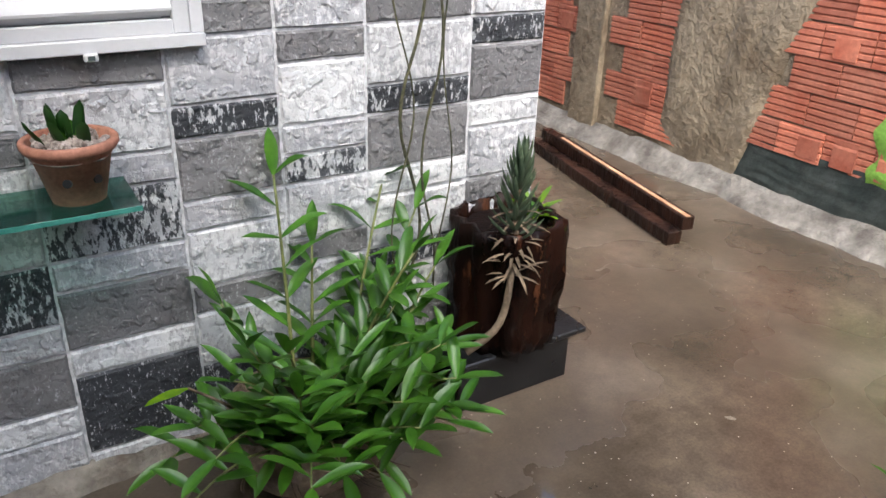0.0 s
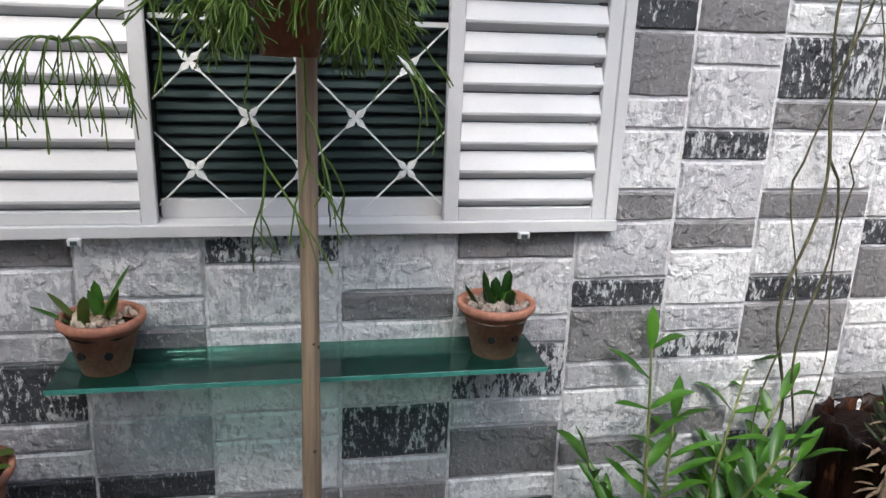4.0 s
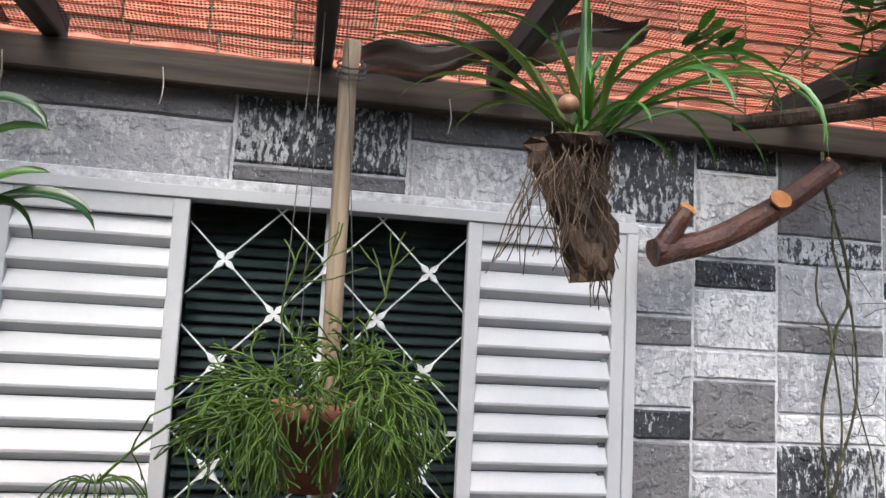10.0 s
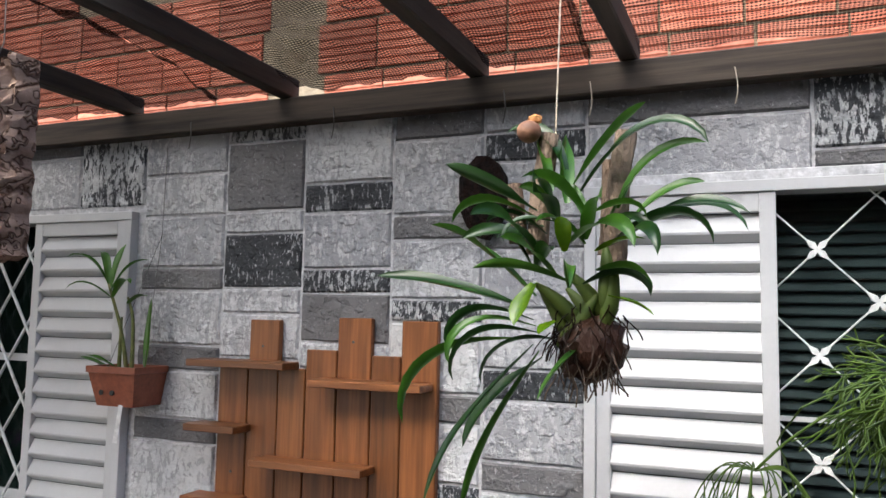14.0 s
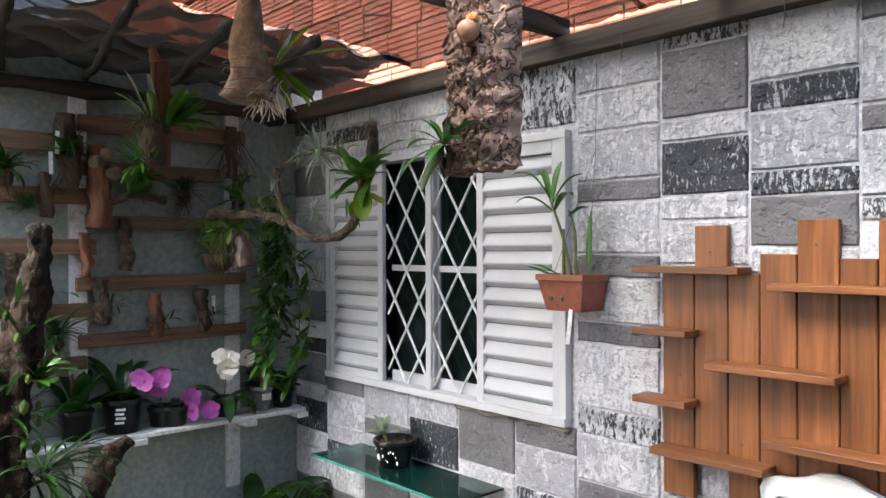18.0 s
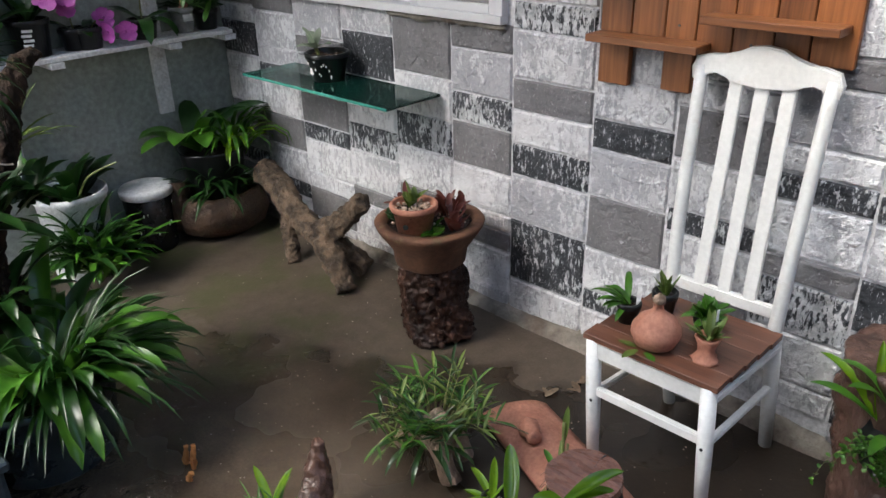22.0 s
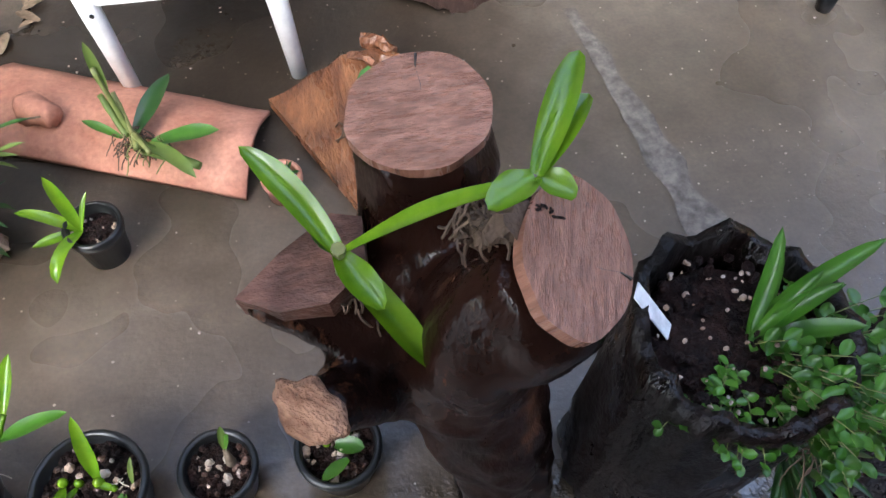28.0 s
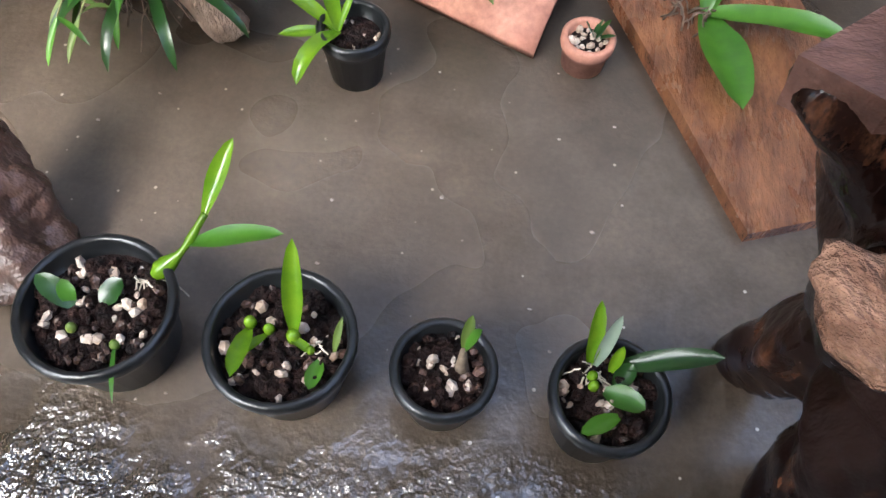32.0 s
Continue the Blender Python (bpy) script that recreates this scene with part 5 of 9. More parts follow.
structure("kerb", bm, two_tone("pale_cement", (0.11, 0.095, 0.08), (0.29, 0.265, 0.235), 7, 0.7, bump=0.9, fine=24, dist=0.02), "ragged pale cement ledge at the wall foot")

# ---- hanging plants ----


def hang_wire(parent, pts, r=0.0011, material=None, label="thin hanging wire", name="wire"):
    return part(name, tube(pts, r, 5), material or WIRE, parent, label)


def nut_ball(parent, at, r=0.028, husk=True):
    bm = bmesh.new()
    bmesh.ops.create_uvsphere(bm, u_segments=16, v_segments=10, radius=r, matrix=Matrix.Translation(at) @ Matrix.Diagonal((1, 1, 0.92, 1)))
    n = part("nut", bm, NUT, parent, "round brown nut tied on as a marker", True)
    if husk:
        bm = bmesh.new()
        bmesh.ops.create_icosphere(bm, subdivisions=1, radius=r * 0.55, matrix=Matrix.Translation((at[0] + r * 0.5, at[1], at[2] + r * 0.95)) @ Matrix.Diagonal((1.2, 0.8, 0.9, 1)))
        part("husk", bm, CUT_ORANGE, n, "orange broken husk")


def roots(parent, centre, n, spread, length, seed, r=0.0013, material=None, up=0.0):
    g = random.Random(seed)
    bm = bmesh.new()
    for i in range(n):
        p = Vector(centre) + Vector((g.uniform(-spread, spread), g.uniform(-spread, spread) * 0.7, g.uniform(-spread, spread) * 0.5))
        pts = [p.copy()]
        d = Vector((g.uniform(-0.6, 0.6), g.uniform(-0.6, 0.3), -1 + up))
        for k in range(7):
            p = p + d.normalized() * length * g.uniform(0.5, 1.1) / 7
            d = d + Vector((g.uniform(-0.6, 0.6), g.uniform(-0.6, 0.6), -0.25))
            pts.append(p.copy())
        tube(pts, r, 4, bm, caps=False)
    ob = part("root_tuft", bm, material or ROOT, parent, "tangle of thin dry roots")
    ob["kind"] = "stuff"
    return ob


def rough_log(points, radii, seg=16, rough=0.12, seed=0.0):
    return tube(smooth_path(points, 4), [radii[0] + (radii[-1] - radii[0]) * i / (4 * (len(points) - 1)) for i in range(4 * (len(points) - 1) + 1)] if len(radii) == 2 else radii, seg, None, rough, seed)


def limbs(parent, name, paths, material, label="", voxel=0.011, seg=16, rough=0.12, seed=0.0, disp=0.018, size=0.07):
    """Several limbs grown together into one body with rough bark."""
    bm = bmesh.new()
    for k, (pts, radii) in enumerate(paths):
        sp = smooth_path(pts, 4)
        tube(sp, [radii[0] + (radii[1] - radii[0]) * i / (len(sp) - 1) for i in range(len(sp))], seg, bm, rough, seed + k)
    ob = part(name, bm, material, parent, label, True)
    m = ob.modifiers.new("remesh", "REMESH")
    m.mode, m.voxel_size, m.use_smooth_shade = "VOXEL", voxel, True
    s = ob.modifiers.new("smooth", "SMOOTH")
    s.iterations = 4
    if disp:
        tx = bpy.data.textures.new(name, "CLOUDS")
        tx.noise_scale, tx.noise_depth = size, 3
        d = ob.modifiers.new("bark", "DISPLACE")
        d.texture, d.strength, d.mid_level = tx, disp, 0.5
    return ob


# strap-leaved orchid on a bark stump
g = random.Random(5)
strap = thing("hanging_orchid_log", (1.16, -0.5, 1.88), "strap-leaved orchid rooted on a hanging bark stump", "hanging plant")
for az, el, L, dr, w in ((345, 40, 0.50, 150, 0.024), (320, 35, 0.46, 150, 0.022), (285, 30, 0.36, 120, 0.020), (5, 30, 0.42, 130, 0.020)):
    leaf_part(strap, (0.03, -0.05, 0.25), az, el, L, w, dr, LEAF, segs=14, fold=0.35, blunt=0.1, roll=40)
part("stump", rough_log([(0.035, 0, 0.0), (0.02, 0, 0.09), (-0.015, 0.0, 0.19), (-0.02, 0.0, 0.25)], [0.038, 0.075], 22, 0.40, 2.0), BARK, strap, "ragged brown bark stump")
part("stub", rough_log([(0.02, -0.01, 0.2), (0.03, -0.01, 0.30), (0.025, -0.01, 0.345)], [0.022, 0.014], 10, 0.2, 7.0), BARK, strap)
for az, el, L, dr, w in ((178, 42, 0.46, 80, 0.020), (190, 30, 0.40, 95, 0.018), (205, 45, 0.46, 120, 0.018), (160, 50, 0.30, 60, 0.018), (120, 75, 0.26, 10, 0.020), (80, 82, 0.34, 5, 0.024), (60, 80, 0.24, 15, 0.018),
                         (20, 62, 0.36, 30, 0.018), (355, 48, 0.36, 60, 0.020), (345, 52, 0.48, 160, 0.021), (322, 45, 0.44, 165, 0.022), (350, 50, 0.34, 95, 0.018), (300, 48, 0.38, 165, 0.018), (250, 45, 0.26, 130, 0.018), (280, 20, 0.24, 100, 0.020), (110, 55, 0.3, 20, 0.016), (5, 20, 0.26, 110, 0.018)):
    leaf_part(strap, (-0.005 + g.uniform(-0.02, 0.02), -0.03 + g.uniform(-0.02, 0.02), 0.25), az, el, L, w * 0.82, dr, LEAF if g.random() < 0.55 else LEAF_OLIVE, segs=12, fold=0.4, blunt=0.05)
for i in range(12):
    leaf_part(strap, (-0.005 + g.uniform(-0.025, 0.025), -0.03 + g.uniform(-0.02, 0.02), 0.25), g.uniform(0, 360), g.uniform(25, 75), g.uniform(0.20, 0.40), g.uniform(0.011, 0.017), g.uniform(70, 160), LEAF_OLIVE if i % 2 else LEAF, segs=11, fold=0.4, blunt=0.05)
nut_ball(strap, (-0.035, -0.045, 0.305), 0.019, False)
roots(strap, (-0.05, -0.05, 0.19), 46, 0.06, 0.22, 3, 0.0010)
roots(strap, (-0.01, -0.06, 0.22), 60, 0.05, 0.10, 13, 0.0011, None, 0.4)
roots(strap, (0.04, -0.03, 0.02), 8, 0.03, 0.08, 4)
hang_wire(strap, [(0.02, -0.01, 0.34), (0.02, 0.0, 0.50)], 0.001, STRING)

# sawn branch hung against the wall
RED_LIMB = two_tone("red_brown_bark", (0.055, 0.022, 0.015), (0.14, 0.062, 0.042), 14, 0.6, (1, 1, 1), 0.8, 0.01, fine=40, wet=0.3)
branch = thing("sawn_branch", (1.50, -0.10, 1.99), "brown sawn branch with bright cut stubs hung on the wall", "branch")
part("limb", rough_log([(-0.02, -0.05, 0.0), (0.12, -0.04, 0.035), (0.30, -0.03, 0.13), (0.47, -0.02, 0.25)], [0.032, 0.026], 14, 0.10, 1.0), RED_LIMB, branch, "dark brown bark")
st = part("stub", rough_log([(0.0, -0.05, 0.01), (0.03, -0.06, 0.06), (0.055, -0.065, 0.10)], [0.026, 0.020], 12, 0.05, 3.0), RED_LIMB, branch)


def cut_face(parent, at, normal, r, material=None):
    q = Vector(normal).to_track_quat("Z", "Y").to_matrix().to_4x4()
    o = part("cut_face", lathe([(r, -0.004), (r, 0.002), (r * 0.5, 0.004)], 16, 0.15), material or CUT_ORANGE, parent, "bright orange sawn face")
    o.matrix_basis = Matrix.Translation(at) @ q
    return o


cut_face(st, (0.058, -0.067, 0.105), (0.3, -0.75, 0.6), 0.021)
cut_face(branch, (0.30, -0.062, 0.15), (-0.1, -0.9, 0.45), 0.026)
cut_face(branch, (0.475, -0.022, 0.256), (0.5, -0.7, 0.5), 0.028)
hang_wire(branch, [(0.46, -0.02, 0.27), (0.46, -0.02, 0.37)])

# climbing twigs over the end of the pergola
shrub = thing("overhanging_branch", (1.75, -0.3, 2.28), "dark living branch with small leaves over the pergola end", "tree branch")
part("limb", rough_log([(-0.1, 0.1, 0.02), (0.15, 0.0, 0.05), (0.45, -0.1, 0.13), (0.95, -0.2, 0.30)], [0.018, 0.030], 10, 0.1, 4.0), BARK, shrub)
bs, bl, b2 = bmesh.new(), bmesh.new(), bmesh.new()
for i in range(30):
    p0 = Vector((g.uniform(-0.15, 0.7), g.uniform(-0.25, 0.1), g.uniform(0.03, 0.25)))
    d = Vector((g.uniform(-0.9, 0.5), g.uniform(-0.5, 0.4), g.uniform(-0.2, 0.9))).normalized()
    L = g.uniform(0.12, 0.3)
    pts = [p0 + d * L * k / 5 + Vector((0, 0, -0.03 * (k / 5) ** 2)) for k in range(6)]
    tube(pts, 0.002, 4, bs)
    for k in range(1, 6):
        for s in (1, -1):
            for m in range(2):
                blade(bl if i % 3 else b2, pts[k] + d * 0.012 * m, math.degrees(math.atan2(d.y, d.x)) + s * g.uniform(50, 100), g.uniform(-20, 30), g.uniform(0.018, 0.03) if i % 3 else g.uniform(0.05, 0.08), 0.008 if i % 3 else 0.026, 30, 3)
part("twig_tuft", bs, DRY_STEM, shrub, "fine dry twigs")["kind"] = "stuff"
part("foliage", bl, LEAF_OLIVE, shrub, "small feathery leaves", True)["kind"] = "stuff"
part("broad_leaves", b2, LEAF, shrub, "broader fresh green leaves", True)["kind"] = "stuff"

# stick cactus in a clay pot
rh = thing("hanging_stick_cactus", (0.728, -0.37, 1.485), "bushy green stick cactus in a clay pot hung by wires", "hanging plant")
part("pot", pot_mesh(0.072, 0.050, 0.155, rim_h=0.034), two_tone("wet_terracotta", (0.24, 0.085, 0.045), (0.40, 0.165, 0.095), 12, 0.6, bump=0.15, fine=90), rh, "orange terracotta pot", True)
part("soil", lathe([(0.06, 0.12), (0.055, 0.128)], 16), SOIL, rh)
for x, y in ((-0.075, 0.0), (-0.035, -0.03), (0.075, 0.02)):
    hang_wire(rh, [(x, y, 0.14), (x * 0.4 - 0.02, y * 0.3 + 0.02, 0.89)])
g = random.Random(21)


def twig(bm, p, d, L, depth, sag):
    """A thin jointed stem that forks again and again and hangs over by its weight."""
    pts = [p.copy()]
    for k in range(3):
        d = (d + Vector((g.uniform(-0.2, 0.2), g.uniform(-0.2, 0.2), -sag))).normalized()
        p = p + d * L / 3
        pts.append(p.copy())
    tube(pts, 0.0019 if depth else 0.0015, 4, bm, caps=False)
    if depth:
        for k in range(g.choice((1, 2, 2, 2, 3))):
            nd = (d + Vector((g.uniform(-0.75, 0.75), g.uniform(-0.75, 0.75), g.uniform(-0.6, 0.5)))).normalized()
            twig(bm, p, nd, L * g.uniform(0.7, 1.0), depth - 1, sag)


for tuft_no in range(12):
    bm = bmesh.new()
    a0 = tuft_no / 12 * 6.28
    for i in range(4 if math.sin(a0) < -0.6 else 6):
        a = a0 + g.uniform(-0.35, 0.35)
        e = g.uniform(0.2, 1.45) if math.sin(a0) < -0.6 else g.uniform(-0.2, 1.45)
        twig(bm, Vector((0.05 * math.cos(a), 0.05 * math.sin(a), 0.145)), Vector((math.cos(a) * math.cos(e), math.sin(a) * math.cos(e), math.sin(e))), g.uniform(0.034, 0.060), 5, g.uniform(0.04, 0.20))
    part("stem_tuft", bm, CACTUS, rh, "mass of thin forking green stems", True)["kind"] = "stuff"
for base, d, L, sag in (((-0.05, -0.02, 0.2), Vector((-0.6, -0.1, -0.05)), 0.12, 0.1), ((0.06, 0, 0.2), Vector((0.30, -0.1, 1.0)), 0.095, -0.02), ((-0.06, 0, 0.22), Vector((-0.12, -0.1, 1.0)), 0.085, -0.02), ((0.02, -0.06, 0.02), Vector((0.1, -0.1, -1)), 0.11, 0.1),
                        ((-0.06, -0.05, 0.05), Vector((-0.2, -0.1, -1)), 0.12, 0.1), ((0.07, -0.03, 0.1), Vector((0.6, -0.1, -0.6)), 0.10, 0.15), ((0.06, -0.04, 0.12), Vector((0.9, 0.1, 0.1)), 0.10, 0.2)):
    bm = bmesh.new()
    twig(bm, Vector(base), d.normalized(), L, 3, sag)
    part("trailing_stem", bm, LEAF_OLIVE if sag < 0 else CACTUS, rh, "long thin forked stem", True)["kind"] = "stuff"
bm = bmesh.new()
hub = Vector((-0.345, -0.06, 0.015))
tube(smooth_path([(-0.03, -0.03, 0.15), (-0.17, -0.05, 0.15), (-0.28, -0.06, 0.08), tuple(hub)]), 0.0026, 5, bm)
for i in range(19):
    a = i / 19 * 6.28
    w = g.uniform(0.75, 1.15)
    q = smooth_path([tuple(hub), (hub.x + 0.05 * w * math.cos(a), hub.y + 0.05 * math.sin(a), hub.z + 0.005), (hub.x + 0.09 * w * math.cos(a), hub.y + 0.08 * math.sin(a), hub.z - 0.05), (hub.x + 0.10 * w * math.cos(a), hub.y + 0.09 * math.sin(a), hub.z - 0.10 - 0.03 * (i % 3))])
    tube(q, 0.0014, 4, bm, caps=False)
    for k in (8, 10, 12):
        tube([q[k], q[k] + Vector((g.uniform(-0.03, 0.03), g.uniform(-0.02, 0.02), -0.045))], 0.0012, 4, bm, caps=False)
part("trailing_stem", bm, CACTUS, rh, "long arching stem ending in an umbrella of thin stems", True)["kind"] = "stuff"

# big hanging orchid with pseudobulbs
ct = thing("hanging_orchid_bundle", (0.11, -0.62, 1.66), "large strap-leaved orchid tied to short branches, hung by string", "hanging plant")
for pts, rr, sd in (([(-0.06, 0.0, 0.20), (-0.055, 0, 0.30), (-0.04, 0, 0.405)], [0.020, 0.017], 1.0), ([(0.065, 0.02, 0.18), (0.07, 0.02, 0.30), (0.085, 0.02, 0.405)], [0.021, 0.018], 2.0), ([(-0.09, -0.01, 0.22), (-0.10, -0.01, 0.32)], [0.016, 0.014], 3.0), ([(0.05, 0.03, 0.2), (0.055, 0.03, 0.36)], [0.013, 0.011], 4.0)):
    part("stick", rough_log(pts, rr, 12, 0.12, sd), CORK, ct, "short peeling branch")
nut_ball(ct, (-0.068, -0.03, 0.405), 0.021)
for x, y0 in ((-0.03, 0),):
    hang_wire(ct, [(x, 0.0, 0.40), (x + 0.01, y0, 0.73)], 0.0016, STRING, "pale hanging string", "string")
g = random.Random(9)
for i in range(11):
    h = g.uniform(0.13, 0.22)
    o = part("bulb", tube(smooth_path([(0, 0, -0.02), (0.004, 0, 0.035), (0.0, 0, 0.085)], 4), [0.006, 0.010, 0.013, 0.014, 0.013, 0.011, 0.009, 0.006, 0.004], 10), LEAF_OLIVE, ct, "swollen olive green bulb", True)
    o.matrix_basis = pose(g.uniform(-0.03, 0.07), g.uniform(-0.03, 0.03), h - 0.08, g.uniform(-30, 30), g.uniform(-45, 45), 0)
# upper crown, side fans and the long leaves that hang below, by their base, heading, rise, length, width and fall
for x, z, az, el, L, w, dr in ((0.0, 0.30, 170, 78, 0.19, 0.026, 125), (0.01, 0.31, 8, 58, 0.17, 0.030, 30), (0.02, 0.30, -10, 55, 0.25, 0.026, 140), (0.06, 0.24, 5, 66, 0.21, 0.024, 95), (-0.05, 0.27, 185, 32, 0.17, 0.034, 15),
                               (-0.09, 0.26, 190, 30, 0.14, 0.024, 120), (-0.03, 0.21, 200, 25, 0.15, 0.030, 70), (-0.09, 0.13, 172, 42, 0.22, 0.036, 40), (-0.10, 0.11, 183, 18, 0.24, 0.036, 25), (-0.09, 0.09, 190, 20, 0.16, 0.020, 140), (-0.09, 0.08, 205, 15, 0.17, 0.020, 150),
                               (-0.08, 0.07, 215, 10, 0.17, 0.022, 140), (-0.06, 0.06, 225, 5, 0.15, 0.024, 120), (-0.08, 0.03, 200, -35, 0.17, 0.034, 50), (-0.09, 0.05, 205, -45, 0.27, 0.022, 40), (-0.08, 0.04, 178, -55, 0.26, 0.019, 30), (-0.09, 0.06, 195, 0, 0.26, 0.024, 120), (0.0, 0.21, -35, 30, 0.17, 0.028, 125),
                               (0.09, 0.24, 0, 28, 0.19, 0.026, 80), (0.09, 0.23, -25, 25, 0.18, 0.032, 125), (0.10, 0.23, 10, 35, 0.20, 0.022, 120), (0.08, 0.22, -50, 20, 0.14, 0.024, 130), (0.10, 0.25, 25, 45, 0.13, 0.024, 60), (0.08, 0.27, 60, 60, 0.12, 0.026, 40),
                               (-0.02, 0.25, 260, 40, 0.13, 0.036, 90), (0.03, 0.22, 290, 50, 0.14, 0.032, 100), (-0.05, 0.20, 235, 45, 0.16, 0.034, 90), (0.0, 0.28, 100, 70, 0.15, 0.03, 40), (-0.06, 0.30, 130, 70, 0.14, 0.028, 60), (0.05, 0.17, 330, 10, 0.12, 0.028, 80), (0.02, 0.05, 240, -30, 0.12, 0.02, 40)):
    leaf_part(ct, (x + (0.035 if x < -0.05 else 0.0), -0.03 + g.uniform(-0.015, 0.015), z), az + g.uniform(-8, 8), el, L * (1.2 if x < -0.05 else 1.06), w * 1.02, dr, LEAF_DARK if g.random() < 0.4 else LEAF, segs=12, fold=0.35, blunt=0.1, root=0.3, roll=g.choice((-1, 1)) * g.uniform(35, 80))
for i in range(16):
    leaf_part(ct, (g.uniform(-0.06, 0.06), -0.03 + g.uniform(-0.03, 0.02), g.uniform(0.14, 0.28)), g.uniform(140, 400), g.uniform(0, 65), g.uniform(0.10, 0.18), g.uniform(0.018, 0.028), g.uniform(50, 140), LEAF_DARK if i % 2 else LEAF, segs=9, fold=0.35, blunt=0.1, root=0.3, roll=g.choice((-1, 1)) * g.uniform(30, 80))
for x, z, az, el, L, w in ((-0.05, 0.15, 250, -40, 0.09, 0.034), (0.0, 0.20, 280, 40, 0.10, 0.026), (0.05, 0.20, 330, 20, 0.10, 0.024), (-0.01, 0.09, 250, -10, 0.06, 0.022), (0.07, 0.13, 350, -10, 0.08, 0.022)):
    leaf_part(ct, (x, -0.055, z), az, el, L, w, 50, LEAF_LIME, blunt=0.15, fold=0.3)
roots(ct, (0.03, -0.03, 0.09), 70, 0.055, 0.07, 6, 0.0012, WET_BARK, 0.5)
roots(ct, (0.03, -0.03, 0.03), 60, 0.05, 0.06, 16, 0.0013, ROOT)
bm = bmesh.new()
bmesh.ops.create_icosphere(bm, subdivisions=3, radius=0.055, matrix=Matrix.Translation((0.035, -0.01, 0.045)) @ Matrix.Diagonal((1.0, 0.85, 1.0, 1)))
for v in bm.verts:
    v.co += Vector((1, 1, 1)) * 0.012 * noise.noise(v.co * 60)
part("root_ball", bm, WET_BARK, ct, "dark matted root ball")

disc = thing("dark_fibre_disc", (-0.265, -0.004, 2.085), "dark tree-fern fibre disc fixed to the wall", "plant mount")
o = part("slab", lathe([(0.078, 0), (0.085, 0.006), (0.082, 0.03), (0.06, 0.042)], 14, 0.18, seed=3), SOIL, disc)
o.matrix_basis = pose(0, 0, -0.02, 90, 0, 0) @ Matrix.Diagonal((0.8, 1.3, 1, 1))

# cork slab
def cork_material():
    m, ns, ls, b = mat("fissured_cork", 0.9, 0, 0.2)
    vec = coords(ns, ls, (1.0, 0.6, 0.62))
    warp = noisy(ns, ls, vec, 9.0, 4.0)
    add = ns.new("ShaderNodeVectorMath")
    add.operation = "MULTIPLY_ADD"
    add.inputs[1].default_value = (0.34, 0.34, 0.34)
    ls.new(warp, add.inputs[0])
    ls.new(vec, add.inputs[2])
    v = node(ns, "ShaderNodeTexVoronoi", Scale=26.0)
    v.feature = "DISTANCE_TO_EDGE"
    ls.new(add.outputs[0], v.inputs["Vector"])
    crack = ramp(ns, ls, v.outputs["Distance"], [(0.0, (0, 0, 0)), (0.10, (1, 1, 1))])
    f = noisy(ns, ls, vec, 40.0, 6.0, 0.7)
    col = ramp(ns, ls, f, [(0.3, (0.17, 0.105, 0.08)), (0.7, (0.34, 0.24, 0.19))])
    col = mix(ns, ls, crack, (0.075, 0.038, 0.026), col)
    ls.new(col, b.inputs["Base Color"])
    bumped(ns, ls, b, mix(ns, ls, 0.35, crack, f), 0.8, 0.015)
    return m


CORK_SLAB = cork_material()
ck = thing("hanging_cork_slab", (-1.05, -0.8, 1.85), "thick cork bark slab hung upright with a small orchid", "hanging plant")
bm = bmesh.new()
nx, nz = 40, 60
front = [[None] * (nz + 1) for _ in range(nx + 1)]
back = [[None] * (nz + 1) for _ in range(nx + 1)]
for i in range(nx + 1):
    for j in range(nz + 1):
        u, v = i / nx - 0.5, j / nz
        w = 0.092 * (1 + 0.10 * noise.noise((v * 5, 0, 2.0)))
        crev = 0.030 * abs(noise.noise((u * 9, v * 5, 1.0))) + 0.020 * noise.noise((u * 20, v * 14, 5.0)) + 0.008 * noise.noise((u * 50, v * 60, 2.0))
        bulge = 0.05 * math.sqrt(max(0, 1 - (2 * u) ** 2))
        x = u * 2 * w + 0.008 * noise.noise((v * 14, u * 3, 9.0))
        z = 0.40 * v + 0.02 * noise.noise((u * 7, 3.0, v * 2))
        front[i][j] = bm.verts.new((x, -0.012 - bulge - crev, z))
        back[i][j] = bm.verts.new((x, 0.02 - bulge * 0.3, z))
for i in range(nx):
    for j in range(nz):
        bm.faces.new((front[i][j], front[i + 1][j], front[i + 1][j + 1], front[i][j + 1]))
        bm.faces.new((back[i][j], back[i][j + 1], back[i + 1][j + 1], back[i + 1][j]))
for j in range(nz):
    bm.faces.new((front[0][j], front[0][j + 1], back[0][j + 1], back[0][j]))
    bm.faces.new((front[nx][j], back[nx][j], back[nx][j + 1], front[nx][j + 1]))
for i in range(nx):
    bm.faces.new((front[i][0], back[i][0], back[i + 1][0], front[i + 1][0]))
    bm.faces.new((front[i][nz], front[i + 1][nz], back[i + 1][nz], back[i][nz]))
part("cork", bm, CORK_SLAB, ck, "deeply fissured cork bark")
nut_ball(ck, (0.03, -0.085, 0.30), 0.026)
hang_wire(ck, [(0.0, -0.02, 0.38), (0.005, 0, 0.455), (0.0, 0, 0.6)], 0.0014)
roots(ck, (-0.06, -0.07, 0.05), 26, 0.04, 0.06, 8, 0.0015)
